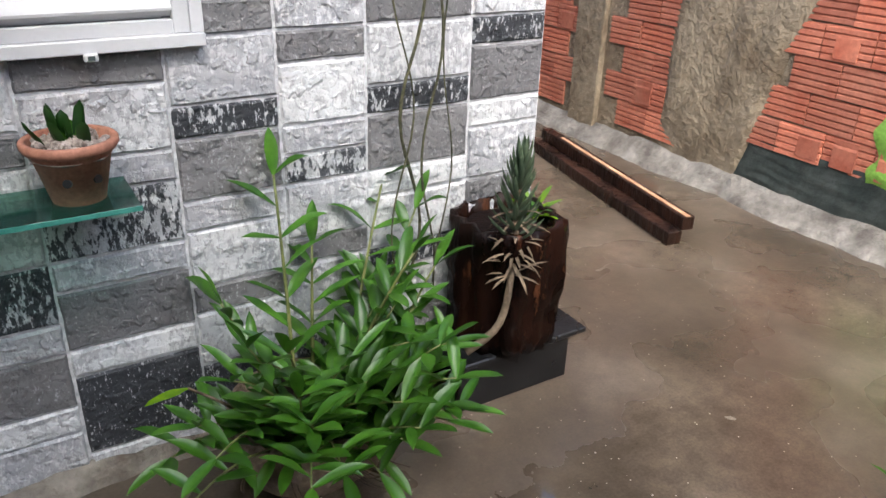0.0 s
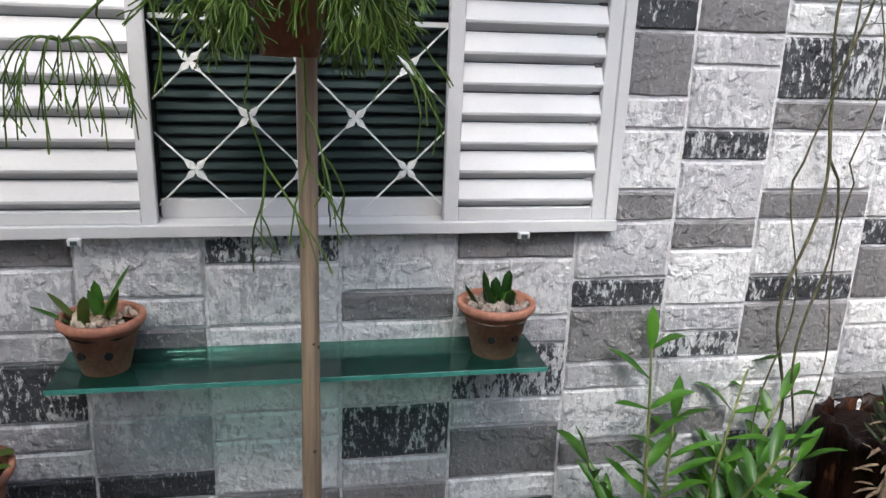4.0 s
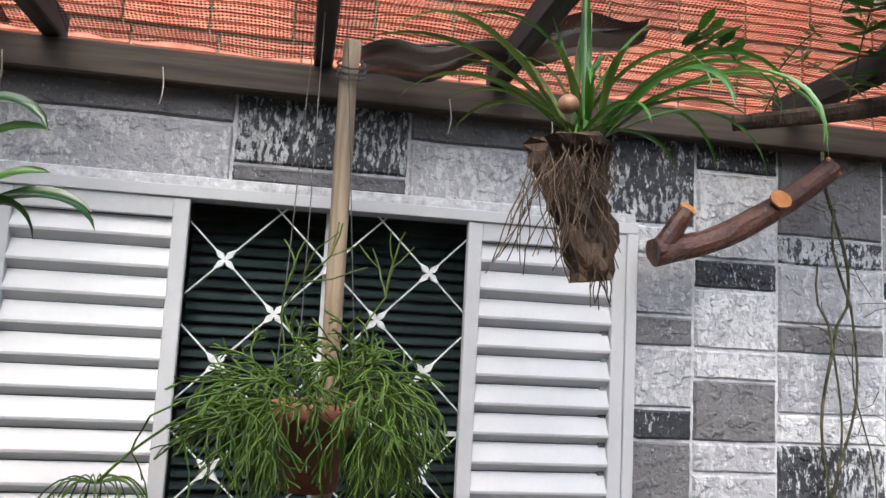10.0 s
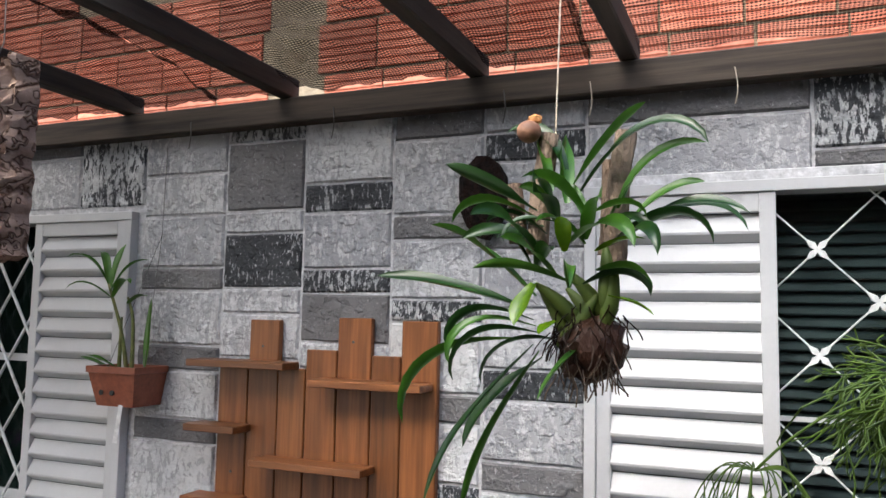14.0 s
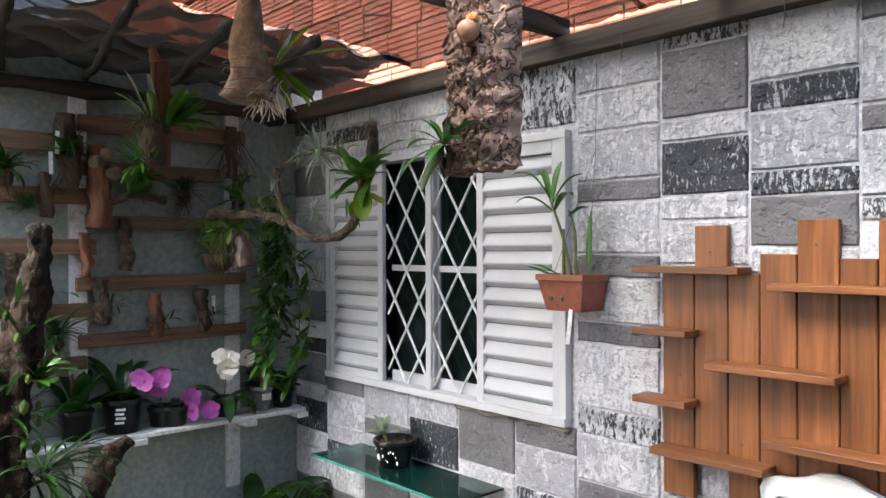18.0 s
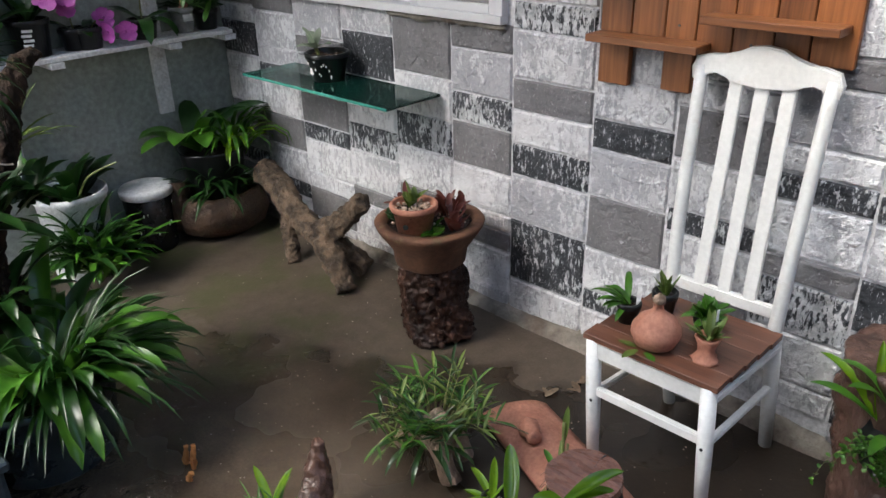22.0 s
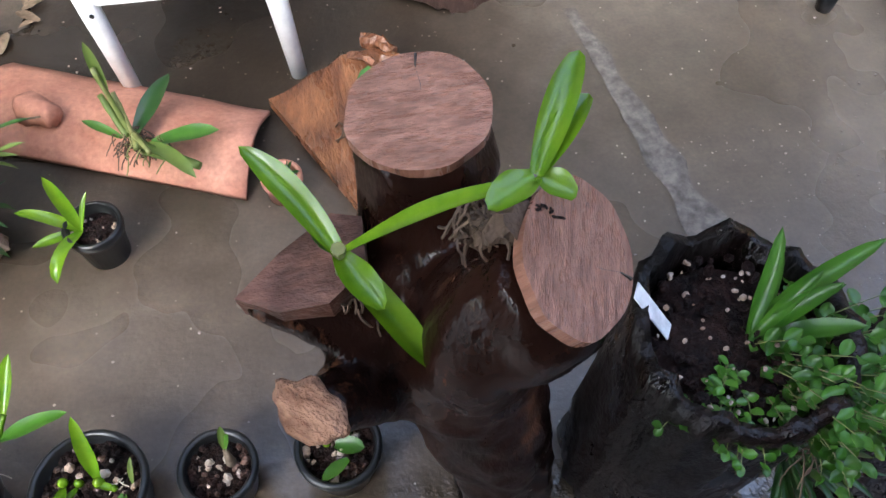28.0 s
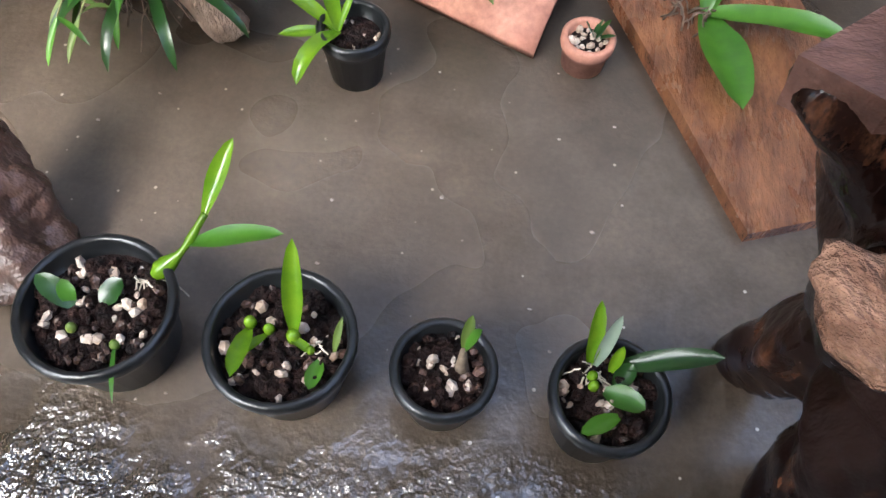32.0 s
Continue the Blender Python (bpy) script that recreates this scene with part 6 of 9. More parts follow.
for az, el, L, dr in ((180, 20, 0.14, 70), (200, 35, 0.1, 50), (330, 10, 0.16, 60), (350, 25, 0.2, 90), (260, -20, 0.15, 60), (300, -10, 0.12, 60), (230, 60, 0.09, 60), (180, 60, 0.08, 30), (90, 75, 0.12, 20), (290, -40, 0.16, 30)):
    leaf_part(ck, (-0.055, -0.08, 0.06), az, el, L, 0.024, dr, LEAF_DARK if az % 20 else LEAF)

# rectangular pot on the wall beside the lattice window
wp = thing("wall_planter", (-1.38, -0.004, 1.47), "small red-brown rectangular planter hung on the wall by wire", "plant pot")
bm = bmesh.new()
lo = [(-0.07, -0.115), (0.07, -0.115), (0.07, -0.002), (-0.07, -0.002)]
hi = [(-0.09, -0.135), (0.09, -0.135), (0.09, -0.002), (-0.09, -0.002)]
v0 = [bm.verts.new((x, y, 0)) for x, y in lo]
v1 = [bm.verts.new((x, y, 0.098)) for x, y in hi]
v2 = [bm.verts.new((x * 1.06, y * 1.04 if y < -0.1 else y, 0.099)) for x, y in hi]
v3 = [bm.verts.new((x * 1.06, y * 1.04 if y < -0.1 else y, 0.118)) for x, y in hi]
v4 = [bm.verts.new((x * 0.96, y * 0.96 if y < -0.1 else y - 0.006, 0.118)) for x, y in hi]
v5 = [bm.verts.new((x * 0.93, y * 0.94 if y < -0.1 else y - 0.008, 0.09)) for x, y in hi]
for a, b in zip((v0, v1, v2, v3, v4), (v1, v2, v3, v4, v5)):
    for i in range(4):
        bm.faces.new((a[i], a[(i + 1) % 4], b[(i + 1) % 4], b[i]))
bm.faces.new(v0[::-1])
bm.faces.new(v5)
part("body", bm, two_tone("brown_plastic", (0.26, 0.075, 0.04), (0.32, 0.10, 0.055), 6, 0.4, bump=0.05), wp, "red-brown plastic trough")
for x in (-0.06, 0.0):
    part("drain_hole", lathe([(0.008, 0), (0.008, 0.004)], 10), BLACK_PLASTIC, wp).matrix_basis = pose(x * 0.7, -0.126, 0.04, 80, 0, 0)
for x in (-0.07, 0.07):
    hang_wire(wp, [(x, -0.08, 0.11), (0.05, -0.01, 0.52), (0.05, -0.005, 0.8)], 0.001)
o = part("label_stake", boxm((-0.008, -0.001, -0.11), (0.008, 0.001, 0.0)), WHITE_TAG, wp, "white plastic stake")
o.matrix_basis = pose(0.055, -0.145, 0.01, 0, 8, 0)
wpl = thing("cane_orchid", (-1.38, -0.08, 1.575), "orchid with tall bare canes and arching leaves in the planter", "plant")
for pts in ([(0.0, 0, 0), (-0.02, -0.01, 0.12), (-0.07, -0.02, 0.26)], [(0.02, 0, 0), (0.015, 0, 0.15), (0.0, -0.01, 0.22)], [(-0.03, 0, 0), (-0.03, 0, 0.1), (-0.03, 0, 0.16)]):
    q = smooth_path(pts, 4)
    part("cane", tube(q, [0.007 - 0.0004 * i for i in range(len(q))], 8), STEM, wpl, "", True)
for b, az, el, L, dr in (((-0.07, -0.02, 0.26), 150, 65, 0.17, 90), ((-0.07, -0.02, 0.26), 200, 60, 0.18, 110), ((-0.06, -0.02, 0.25), 90, 80, 0.15, 40), ((-0.06, -0.02, 0.24), 30, 65, 0.16, 90), ((-0.05, -0.02, 0.22), 340, 50, 0.14, 120), ((-0.06, -0.02, 0.22), 240, 40, 0.15, 120), ((0.0, -0.01, 0.2), 350, 30, 0.1, 60), ((0.07, 0, 0), 80, 88, 0.22, 5), ((-0.06, 0, 0), 180, 20, 0.14, 20), ((-0.05, 0, 0.01), 200, 30, 0.10, 40)):
    leaf_part(wpl, b, az, el, L, 0.026, dr, LEAF, segs=8, fold=0.3)

# pallet-wood display board
bd = thing("pallet_shelf_board", (0, -0.006, 0), "orange-brown pallet wood wall board with small ledges", "wall shelf")
for x0, x1, z0, z1 in ((-1.075, -0.975, 0.945, 1.60), (-0.972, -0.872, 1.06, 1.735), (-0.870, -0.782, 0.952, 1.60), (-0.779, -0.682, 1.06, 1.655), (-0.679, -0.577, 1.06, 1.745), (-0.574, -0.488, 1.06, 1.645), (-0.485, -0.382, 1.07, 1.74)):
    part("board", boxm((x0, -0.022, z0), (x1, 0.0, z1), 0.0025), SHELF_WOOD, bd)
part("back_batten", boxm((-1.06, 0.0006, 1.12), (-0.40, 0.0056, 1.18)), SHELF_WOOD_X, bd)
for x0, x1, z in ((-1.13, -0.80, 1.60), (-1.13, -0.955, 1.418), (-1.13, -0.957, 1.218), (-0.90, -0.555, 1.337), (-1.072, -0.735, 1.075), (-0.737, -0.40, 1.153), (-0.722, -0.392, 1.56)):
    part("ledge", boxm((x0, -0.105, z), (x1, -0.0225, z + 0.020), 0.002), SHELF_WOOD_X, bd, "narrow jutting ledge")
for x, z in ((-0.925, 1.66), (-0.63, 1.68), (-0.83, 1.13), (-0.63, 1.1), (-1.02, 1.3)):
    part("screw", lathe([(0.004, 0), (0.004, 0.002)], 8), WIRE, bd).matrix_basis = pose(x, -0.0225, z, 90, 0, 0)

# loose folds of netting by the pole
fold = thing("netting_fold", (0.78, -0.14, 2.42), "loose black fold of netting gathered by the pole head", "netting")
bm = bmesh.new()
rows = []
for i in range(25):
    x = i / 24 * 0.62
    zc = -0.05 + 0.10 * (x / 0.62) ** 1.4 + 0.012 * math.sin(x * 30)
    wv = 0.035 + 0.012 * math.sin(x * 17)
    rows.append([bm.verts.new((x, 0.02 * math.sin(k * 2.2 + x * 8) - 0.2 * x, zc + (k / 6 - 0.5) * 2 * wv)) for k in range(7)])
for a, b in zip(rows, rows[1:]):
    for k in range(6):
        bm.faces.new((a[k], a[k + 1], b[k + 1], b[k]))
part("cloth", bm, NET_DENSE, fold, "", True)
part("cord", tube(smooth_path([(0, 0, -0.02), (0.2, -0.03, 0.0), (0.42, -0.08, 0.03), (0.62, -0.12, 0.06)]), 0.004, 6), WIRE, fold, "dark cord through the fold")
for x in (-0.7, 0.02, 0.35, 1.0, 1.25, -1.2, -0.2):
    dr = thing("dangling_wire", (x, -0.058, 2.30), "short end of wire dangling from the beam", "wire", "wire ends")
    part("strand", tube(smooth_path([(0, 0, 0.03), (0.006, -0.004, -0.02), (0.0, -0.004, -0.055 - 0.02 * (x % 0.3))], 3), 0.0016, 5), STRING if x > 0 else WIRE, dr)

# ---- grey wall: rack, shelf and mounted plants ----
PURPLE = leaf_material("purple_petal", (0.33, 0.05, 0.36), (0.52, 0.12, 0.52), 0.5)
PETAL = leaf_material("white_petal", (0.80, 0.79, 0.80), (0.88, 0.87, 0.88), 0.5)
RED_SLAB = two_tone("red_brown_slab", (0.14, 0.05, 0.025), (0.26, 0.11, 0.055), 10, 0.75, (1, 1, 0.3), 0.8, 0.012, fine=40)
CLEAR_POT = two_tone("cloudy_plastic", (0.28, 0.29, 0.29), (0.42, 0.43, 0.42), 8, 0.25, bump=0.05)
STONEWARE = two_tone("mossy_stone", (0.028, 0.016, 0.010), (0.085, 0.048, 0.028), 8, 0.7, bump=0.9, dist=0.02, c3=(0.05, 0.07, 0.02), fine=26)
WALNUT_RED = two_tone("purple_brown_wood", (0.05, 0.022, 0.022), (0.12, 0.06, 0.055), 8, 0.7, (1, 1, 0.4), 0.8, 0.01)
BLUE_PLASTIC = two_tone("blue_grey_plastic", (0.035, 0.05, 0.06), (0.06, 0.08, 0.09), 5, 0.4, bump=0.2, wet=0.1)

rack = thing("batten_rack", (-3.2, 0, 0), "rack of brown battens on white uprights screwed to the grey wall", "plant rack")
for y, z0, z1 in ((-1.045, 0.35, 2.30), (-0.357, 0.55, 2.30), (-1.80, 0.9, 2.28)):
    part("upright", boxm((0.002, y - 0.034, z0), (0.026, y + 0.034, z1), 0.002), WHITE_WOOD, rack, "white painted upright")
for y0, y1, z, hh in ((-1.05, -0.30, 2.19, 0.07), (-1.05, -0.42, 2.01, 0.062), (-1.02, -0.30, 1.785, 0.056), (-1.06, -0.30, 1.535, 0.055), (-1.05, -0.30, 1.295, 0.055),
                      (-2.05, -1.03, 2.10, 0.075), (-2.05, -0.95, 1.90, 0.068), (-2.05, -0.98, 1.675, 0.066), (-2.05, -1.0, 1.42, 0.058), (-2.05, -1.02, 1.21, 0.055)):
    o = part("batten", boxm((0.027, y0, -hh / 2), (0.047, y1, hh / 2), 0.003), BATTEN, rack)
    o.matrix_basis = pose(0, 0, z + 0.0, U(-0.5, 0.5), 0, 0)
bm = bmesh.new()
wshelf = thing("slatted_shelf", (-3.2, 0, 0.90), "weathered white slatted shelf along the grey wall", "shelf")
for i, x in enumerate((0.004, 0.056, 0.108, 0.160)):
    part("slat", boxm((x, -2.05, -0.009), (x + 0.046, -0.06 - 0.012 * (i % 2), 0.009), 0.002), WHITE_WOOD, wshelf)
for y in (-0.09, -0.36, -0.86, -1.35, -1.8):
    part("bracket", boxm((0.004, y - 0.028, -0.036), (0.212, y + 0.028, -0.011), 0.002), WHITE_WOOD, wshelf)
SH = 0.911


def tag(parent, at, rz=0.0, tilt=10, hgt=0.09, w=0.016):
    o = part("name_tag", boxm((-w / 2, -0.001, 0), (w / 2, 0.001, hgt), 0.0006), WHITE_TAG, parent, "blank white plastic plant tag")
    o.matrix_basis = pose(*at, tilt, 0, rz)
    return o


def tuft(parent, base, n, L, w, seed, material=None, el=(20, 80), az=(0, 360), droop=(20, 90), name="leaves", lab="narrow green leaves", spread=0.02, fold=0.25):
    """A tuft of leaves; broad ones become parts one by one."""
    q = random.Random(seed)
    single = w >= 0.02 and n <= 22
    bm = bmesh.new()
    for i in range(n):
        b = (base[0] + q.uniform(-spread, spread), base[1] + q.uniform(-spread, spread), base[2] + q.uniform(0, spread) * 0.5)
        kw = dict(segs=8 if single else 6, fold=fold)
        args = (q.uniform(*az), q.uniform(*el), L * q.uniform(0.6, 1.1), w * q.uniform(0.75, 1.15), q.uniform(*droop))
        if single:
            leaf_part(parent, b, *args, material or LEAF, **kw)
        else:
            blade(bm, b, *args, **kw)
    if single:
        bm.free()
        return None
    o = part(name, bm, material or LEAF, parent, lab, True)
    o["kind"] = "stuff"
    return o


def mount(name, y, z0, z1, w, material, label, seed, x=-3.13, depth=0.022, lean=0.0):
    t = thing(name, (x, y, z0), label, "mounted plant")
    hh = z1 - z0
    part("slab", rough_log([(0, 0, 0), (0.004, 0.006, hh * 0.35), (-0.003, -0.004 + lean * 0.5, hh * 0.7), (0, lean, hh)], [w * 0.5, w * 0.42], 16, 0.45, seed), {CORK: RED_SLAB, DRIFT: FURROW}[material] if material in (CORK, DRIFT) else material, t, "", True)
    return t


t = mount("mounted_orchid", -1.10, 1.92, 2.22, 0.075, BARK, "bark slab with a small green orchid hung on the rack", 1.0)
tuft(t, (0.03, 0, 0.12), 26, 0.13, 0.012, 1, LEAF_DARK, (10, 80), (-120, 120))
roots(t, (0.03, 0, 0.08), 14, 0.03, 0.14, 31)
tag(t, (0.045, -0.05, 0.13), 90, 4)
t = mount("mounted_orchid", -1.18, 1.80, 1.98, 0.045, BARK, "narrow bark slab with a tiny dark orchid", 2.0)
tuft(t, (0.03, -0.07, 0.03), 40, 0.10, 0.009, 2, LEAF_DARK, (0, 75), (150, 330))
tag(t, (0.04, 0.01, 0.17), 90, -6)
t = mount("mounted_orchid", -0.98, 1.76, 2.10, 0.085, CORK, "knobbly cork stick with green tufts hung on the rack", 3.0)
bm = bmesh.new()
for p, r in (((0.03, 0.05, 0.23), 0.035), ((0.035, 0.02, 0.30), 0.03), ((0.035, -0.02, 0.27), 0.03)):
    bmesh.ops.create_icosphere(bm, subdivisions=3, radius=r, matrix=Matrix.Translation(p) @ Matrix.Diagonal((0.8, 1, 1, 1)))
part("knob", bm, CORK, t, "rounded cork knobs", True)
tuft(t, (0.05, 0.12, 0.14), 60, 0.12, 0.009, 3, LEAF, (0, 80), (-60, 150), lab="fine green tuft")
part("twig", rough_log([(0.03, 0.03, 0.1), (0.05, 0.14, 0.14), (0.06, 0.26, 0.12)], [0.014, 0.020], 9, 0.25, 8.0), BARK, t, "dark twig holding the tuft")
t = mount("mounted_orchid", -0.87, 1.58, 1.80, 0.05, DRIFT, "plain grey bark strip on the rack", 4.0)
t = mount("mounted_orchid", -1.29, 1.42, 1.66, 0.07, DRIFT, "pale bark strip on the rack", 5.0)
t = mount("mounted_orchid", -1.03, 1.56, 1.74, 0.045, CORK, "short cork strip across a white upright", 5.5)
for y, z, seed, k in ((-0.97, 1.36, 6, 1), (-0.74, 1.29, 7, 0), (-0.53, 1.30, 8, 2)):
    t = mount("mounted_orchid", y, z, z + 0.19, 0.06 if k != 0 else 0.05, (CORK, DRIFT, BARK)[k], "tied bundle of bark and roots with small leaves on a batten", seed)
    roots(t, (0.03, 0, 0.1), 26, 0.03, 0.10, seed * 5)
    tuft(t, (0.03, 0.03, 0.07), 8, 0.10, 0.010, seed, LEAF_DARK, (0, 60), (-40, 80))
    part("binding", lathe([(0.036, 0.06), (0.039, 0.075), (0.036, 0.09)], 12, 0.2), ROOT, t, "wound brown string")
tag(t, (0.04, 0.035, 0.09), 90, 2, 0.07)
t = mount("mounted_orchid", -0.385, 2.0, 2.24, 0.05, DRIFT, "grey stick with wiry roots and small dark leaves", 9.0)
roots(t, (0.03, 0, 0.2), 40, 0.03, 0.26, 91, 0.0016)
tuft(t, (0.03, 0.01, 0.0), 9, 0.11, 0.03, 92, LEAF, (-60, 30), (-150, 150))
for y, z, n, L, w, m, sd in ((-1.33, 1.98, 26, 0.15, 0.02, LEAF_DARK, 1), (-1.10, 2.06, 9, 0.14, 0.032, LEAF, 2), (-0.80, 1.98, 14, 0.13, 0.03, LEAF, 3), (-0.62, 1.92, 40, 0.10, 0.010, LEAF_DARK, 4), (-1.45, 1.62, 40, 0.18, 0.014, LEAF_DARK, 5), (-0.36, 1.90, 8, 0.14, 0.045, LEAF, 6), (-1.42, 1.30, 12, 0.18, 0.05, LEAF_DARK, 7), (-1.15, 1.33, 40, 0.16, 0.012, LEAF_DARK, 8)):
    mo = mount("mounted_fern", y, z - 0.06, z + 0.06, 0.05, BARK, "green tuft growing on a small bark piece on the rack", sd)
    tuft(mo, (0.03, 0, 0.06), n, L, w, sd + 200, m, (-20, 75), (-130, 130), (20, 110))
    roots(mo, (0.02, 0, 0.05), 14, 0.03, 0.12, sd + 300)
t = thing("hanging_wall_orchid", (-3.08, -0.47, 1.57), "spotted bowl-shaped basket with a leafy orchid hung on the rack", "hanging plant")
part("bowl", lathe([(0.03, 0), (0.06, 0.03), (0.07, 0.07), (0.062, 0.07), (0.05, 0.045)], 20, 0.08), BARK, t, "brown half-shell bowl", True)
tuft(t, (0, 0, 0.07), 20, 0.19, 0.035, 93, LEAF_OLIVE, (5, 75), (0, 360), (30, 110), spread=0.03)
roots(t, (0.03, 0, 0.08), 20, 0.04, 0.12, 94)
t = thing("hanging_red_slab", (-2.7, -0.89, 1.99), "red-brown wooden slab with a broad-leaved orchid hung by a wire", "hanging plant")
part("slab", boxm((-0.014, -0.035, 0.0), (0.014, 0.035, 0.40), 0.006), RED_SLAB, t)
part("knot", rough_log([(0, -0.02, 0.39), (0, -0.028, 0.42), (0, -0.03, 0.45)], [0.022, 0.012], 10, 0.3, 3.0), RED_SLAB, t)
part("root_ball", rough_log([(0.02, -0.035, 0.0), (0.03, -0.04, 0.05), (0.03, -0.045, 0.13)], [0.035, 0.05], 14, 0.35, 5.0), BARK, t, "dark ball of roots and moss", True)
roots(t, (0.03, -0.05, 0.17), 40, 0.06, 0.10, 95)
roots(t, (0.03, -0.05, 0.13), 22, 0.05, 0.14, 96, 0.0014, STEM, 1.8)
for az, el, L, w, dr, b in ((-100, 70, 0.19, 0.036, 20, -0.06), (-70, 80, 0.17, 0.034, 10, -0.03), (-95, 45, 0.15, 0.03, 40, -0.06), (60, 40, 0.15, 0.045, 50, 0.02), (85, 25, 0.20, 0.05, 40, 0.03), (100, 55, 0.16, 0.045, 60, 0.02), (75, 5, 0.18, 0.05, 20, 0.02), (-110, 15, 0.16, 0.02, 60, -0.05)):
    leaf_part(t, (0.03, b, 0.17), az, el, L, w, dr, LEAF if b > 0 else LEAF_GREY, segs=8)
tuft(t, (0.03, 0.03, 0.15), 12, 0.17, 0.05, 98, LEAF, (0, 70), (20, 140), (20, 80))
tuft(t, (0.03, -0.05, 0.16), 8, 0.17, 0.036, 99, LEAF_OLIVE, (40, 85), (200, 330), (0, 40))
tuft(t, (0.02, -0.06, 0.0), 50, 0.14, 0.012, 97, LEAF, (-40, 70), (180, 360), (10, 70))
hang_wire(t, [(0, 0, 0.44), (0, 0.0, 0.60)])
t = thing("hanging_cone_log", (-1.86, -0.97, 2.11), "pale cone-shaped log with a long-leaved orchid hung under the net", "hanging plant")
part("log", rough_log([(0, 0, 0), (0.0, 0.005, 0.1), (0, 0.0, 0.2), (0, 0.01, 0.33)], [0.072, 0.026], 18, 0.14, 4.0), DRIFT, t, "tapered grey-brown log", True)
bm = bmesh.new()
q = random.Random(4)
for k in range(4):
    z = 0.02 + 0.03 * k + q.uniform(-0.01, 0.01)
    r = 0.085 - 0.14 * z
    tube([(r * math.cos(a * 0.7 + k), r * math.sin(a * 0.7 + k), z + 0.004 * math.sin(a * 2)) for a in range(10)], 0.0015, 5, bm)
part("root", bm, DRY_STEM, t, "pale roots clasping the log")
roots(t, (0.02, 0.07, 0.05), 30, 0.04, 0.14, 98, 0.0017, STRING, 0.6)
for az, el, L, w, dr in ((75, 25, 0.30, 0.030, 40), (80, -30, 0.16, 0.05, 25), (95, -60, 0.14, 0.045, 10), (40, 50, 0.16, 0.030, 20), (85, 60, 0.14, 0.034, -10), (60, 75, 0.14, 0.03, 20), (100, -20, 0.18, 0.04, 60)):
    leaf_part(t, (0.045, 0.06, 0.10), az, el, L, w, dr, LEAF_LIME if el < 60 else LEAF, segs=9)
hang_wire(t, [(0, 0, 0.32), (0, 0, 0.45)])

# ring of driftwood with air plants, hung on two wires
ring = thing("driftwood_ring", (-2.04, -0.6, 1.70), "ring-shaped twisted driftwood branch with air plants hung on wires", "hanging plant")
part("branch", rough_log([(-0.30, 0, 0.27), (-0.31, 0.01, 0.20), (-0.26, 0, 0.12), (-0.16, -0.01, 0.05), (-0.04, 0, 0.01), (0.09, 0.01, 0.015), (0.19, 0, 0.06), (0.25, -0.01, 0.14), (0.275, 0, 0.22), (0.28, 0.01, 0.30), (0.278, 0, 0.37)], [0.009, 0.018], 12, 0.3, 3.0), FURROW, ring, "curved weathered branch", True)
part("branch", rough_log([(-0.31, 0, 0.22), (-0.26, 0.01, 0.28), (-0.15, 0.01, 0.305), (0.0, 0, 0.31), (0.10, 0.01, 0.29), (0.19, 0, 0.22), (0.24, 0, 0.16)], [0.006, 0.009], 10, 0.3, 6.0), FURROW, ring, "thin upper branch")
part("branch", rough_log([(-0.86, 0, 0.10), (-0.78, 0, 0.13), (-0.66, 0.01, 0.11), (-0.50, 0, 0.11), (-0.34, 0, 0.09), (-0.22, 0, 0.07)], [0.020, 0.016], 14, 0.5, 9.0), FURROW, ring, "ragged driftwood arm", True)
for dx, dz, n, L in ((0.02, 0.29, 44, 0.15), (-0.03, 0.10, 14, 0.07)):
    tuft(ring, (dx, -0.02, dz), n, L, 0.008, int(dx * 100 + 50), LEAF_GREY, (-60, 75), (0, 360), (0, 60), lab="silvery air plant", spread=0.012)
for az, el, L, w, dr, b in ((0, -10, 0.12, 0.055, 40, (0.26, 0.15)), (-40, -50, 0.14, 0.06, 20, (0.27, 0.17)), (10, 30, 0.13, 0.04, 40, (0.27, 0.22)), (150, -30, 0.11, 0.05, 30, (0.24, 0.13)), (-90, 0, 0.12, 0.05, 50, (0.25, 0.15)), (40, 40, 0.15, 0.03, 40, (0.28, 0.24)), (-20, 15, 0.10, 0.04, 50, (0.28, 0.19))):
    leaf_part(ring, (b[0], -0.02, b[1]), az, el, L, w, dr, LEAF_LIME if el < -5 else LEAF, segs=8)
for i, (dx, dz) in enumerate(((-0.29, 0.22), (-0.2, 0.08), (0.05, 0.02), (0.18, 0.07), (-0.12, 0.30), (0.12, 0.28), (-0.34, 0.12))):
    tuft(ring, (dx, -0.01, dz), 16, 0.07, 0.006, 400 + i, LEAF_OLIVE if i % 2 else LEAF_GREY, (-60, 80), spread=0.02, lab="small air plant tuft")
tuft(ring, (0.27, -0.02, 0.19), 12, 0.12, 0.046, 420, LEAF, (-50, 60), (180, 390), (20, 80), spread=0.02)
tuft(ring, (-0.72, 0, 0.08), 18, 0.17, 0.034, 71, LEAF, (-50, 40), (0, 360), (10, 70), spread=0.07)
tuft(ring, (-0.66, -0.02, 0.03), 40, 0.14, 0.018, 72, LEAF_OLIVE, (-70, 40), (0, 360), (10, 60), spread=0.06)
tuft(ring, (-0.45, 0, 0.13), 30, 0.10, 0.007, 73, LEAF_OLIVE, (-20, 80), spread=0.05)
roots(ring, (-0.62, -0.02, 0.02), 40, 0.08, 0.12, 74)
hang_wire(ring, [(-0.62, 0, 0.13), (-0.52, 0, 0.70)])
hang_wire(ring, [(-0.30, 0, 0.26), (-0.52, 0, 0.70)])
hang_wire(ring, [(0.278, 0, 0.36), (0.28, 0, 0.68)])
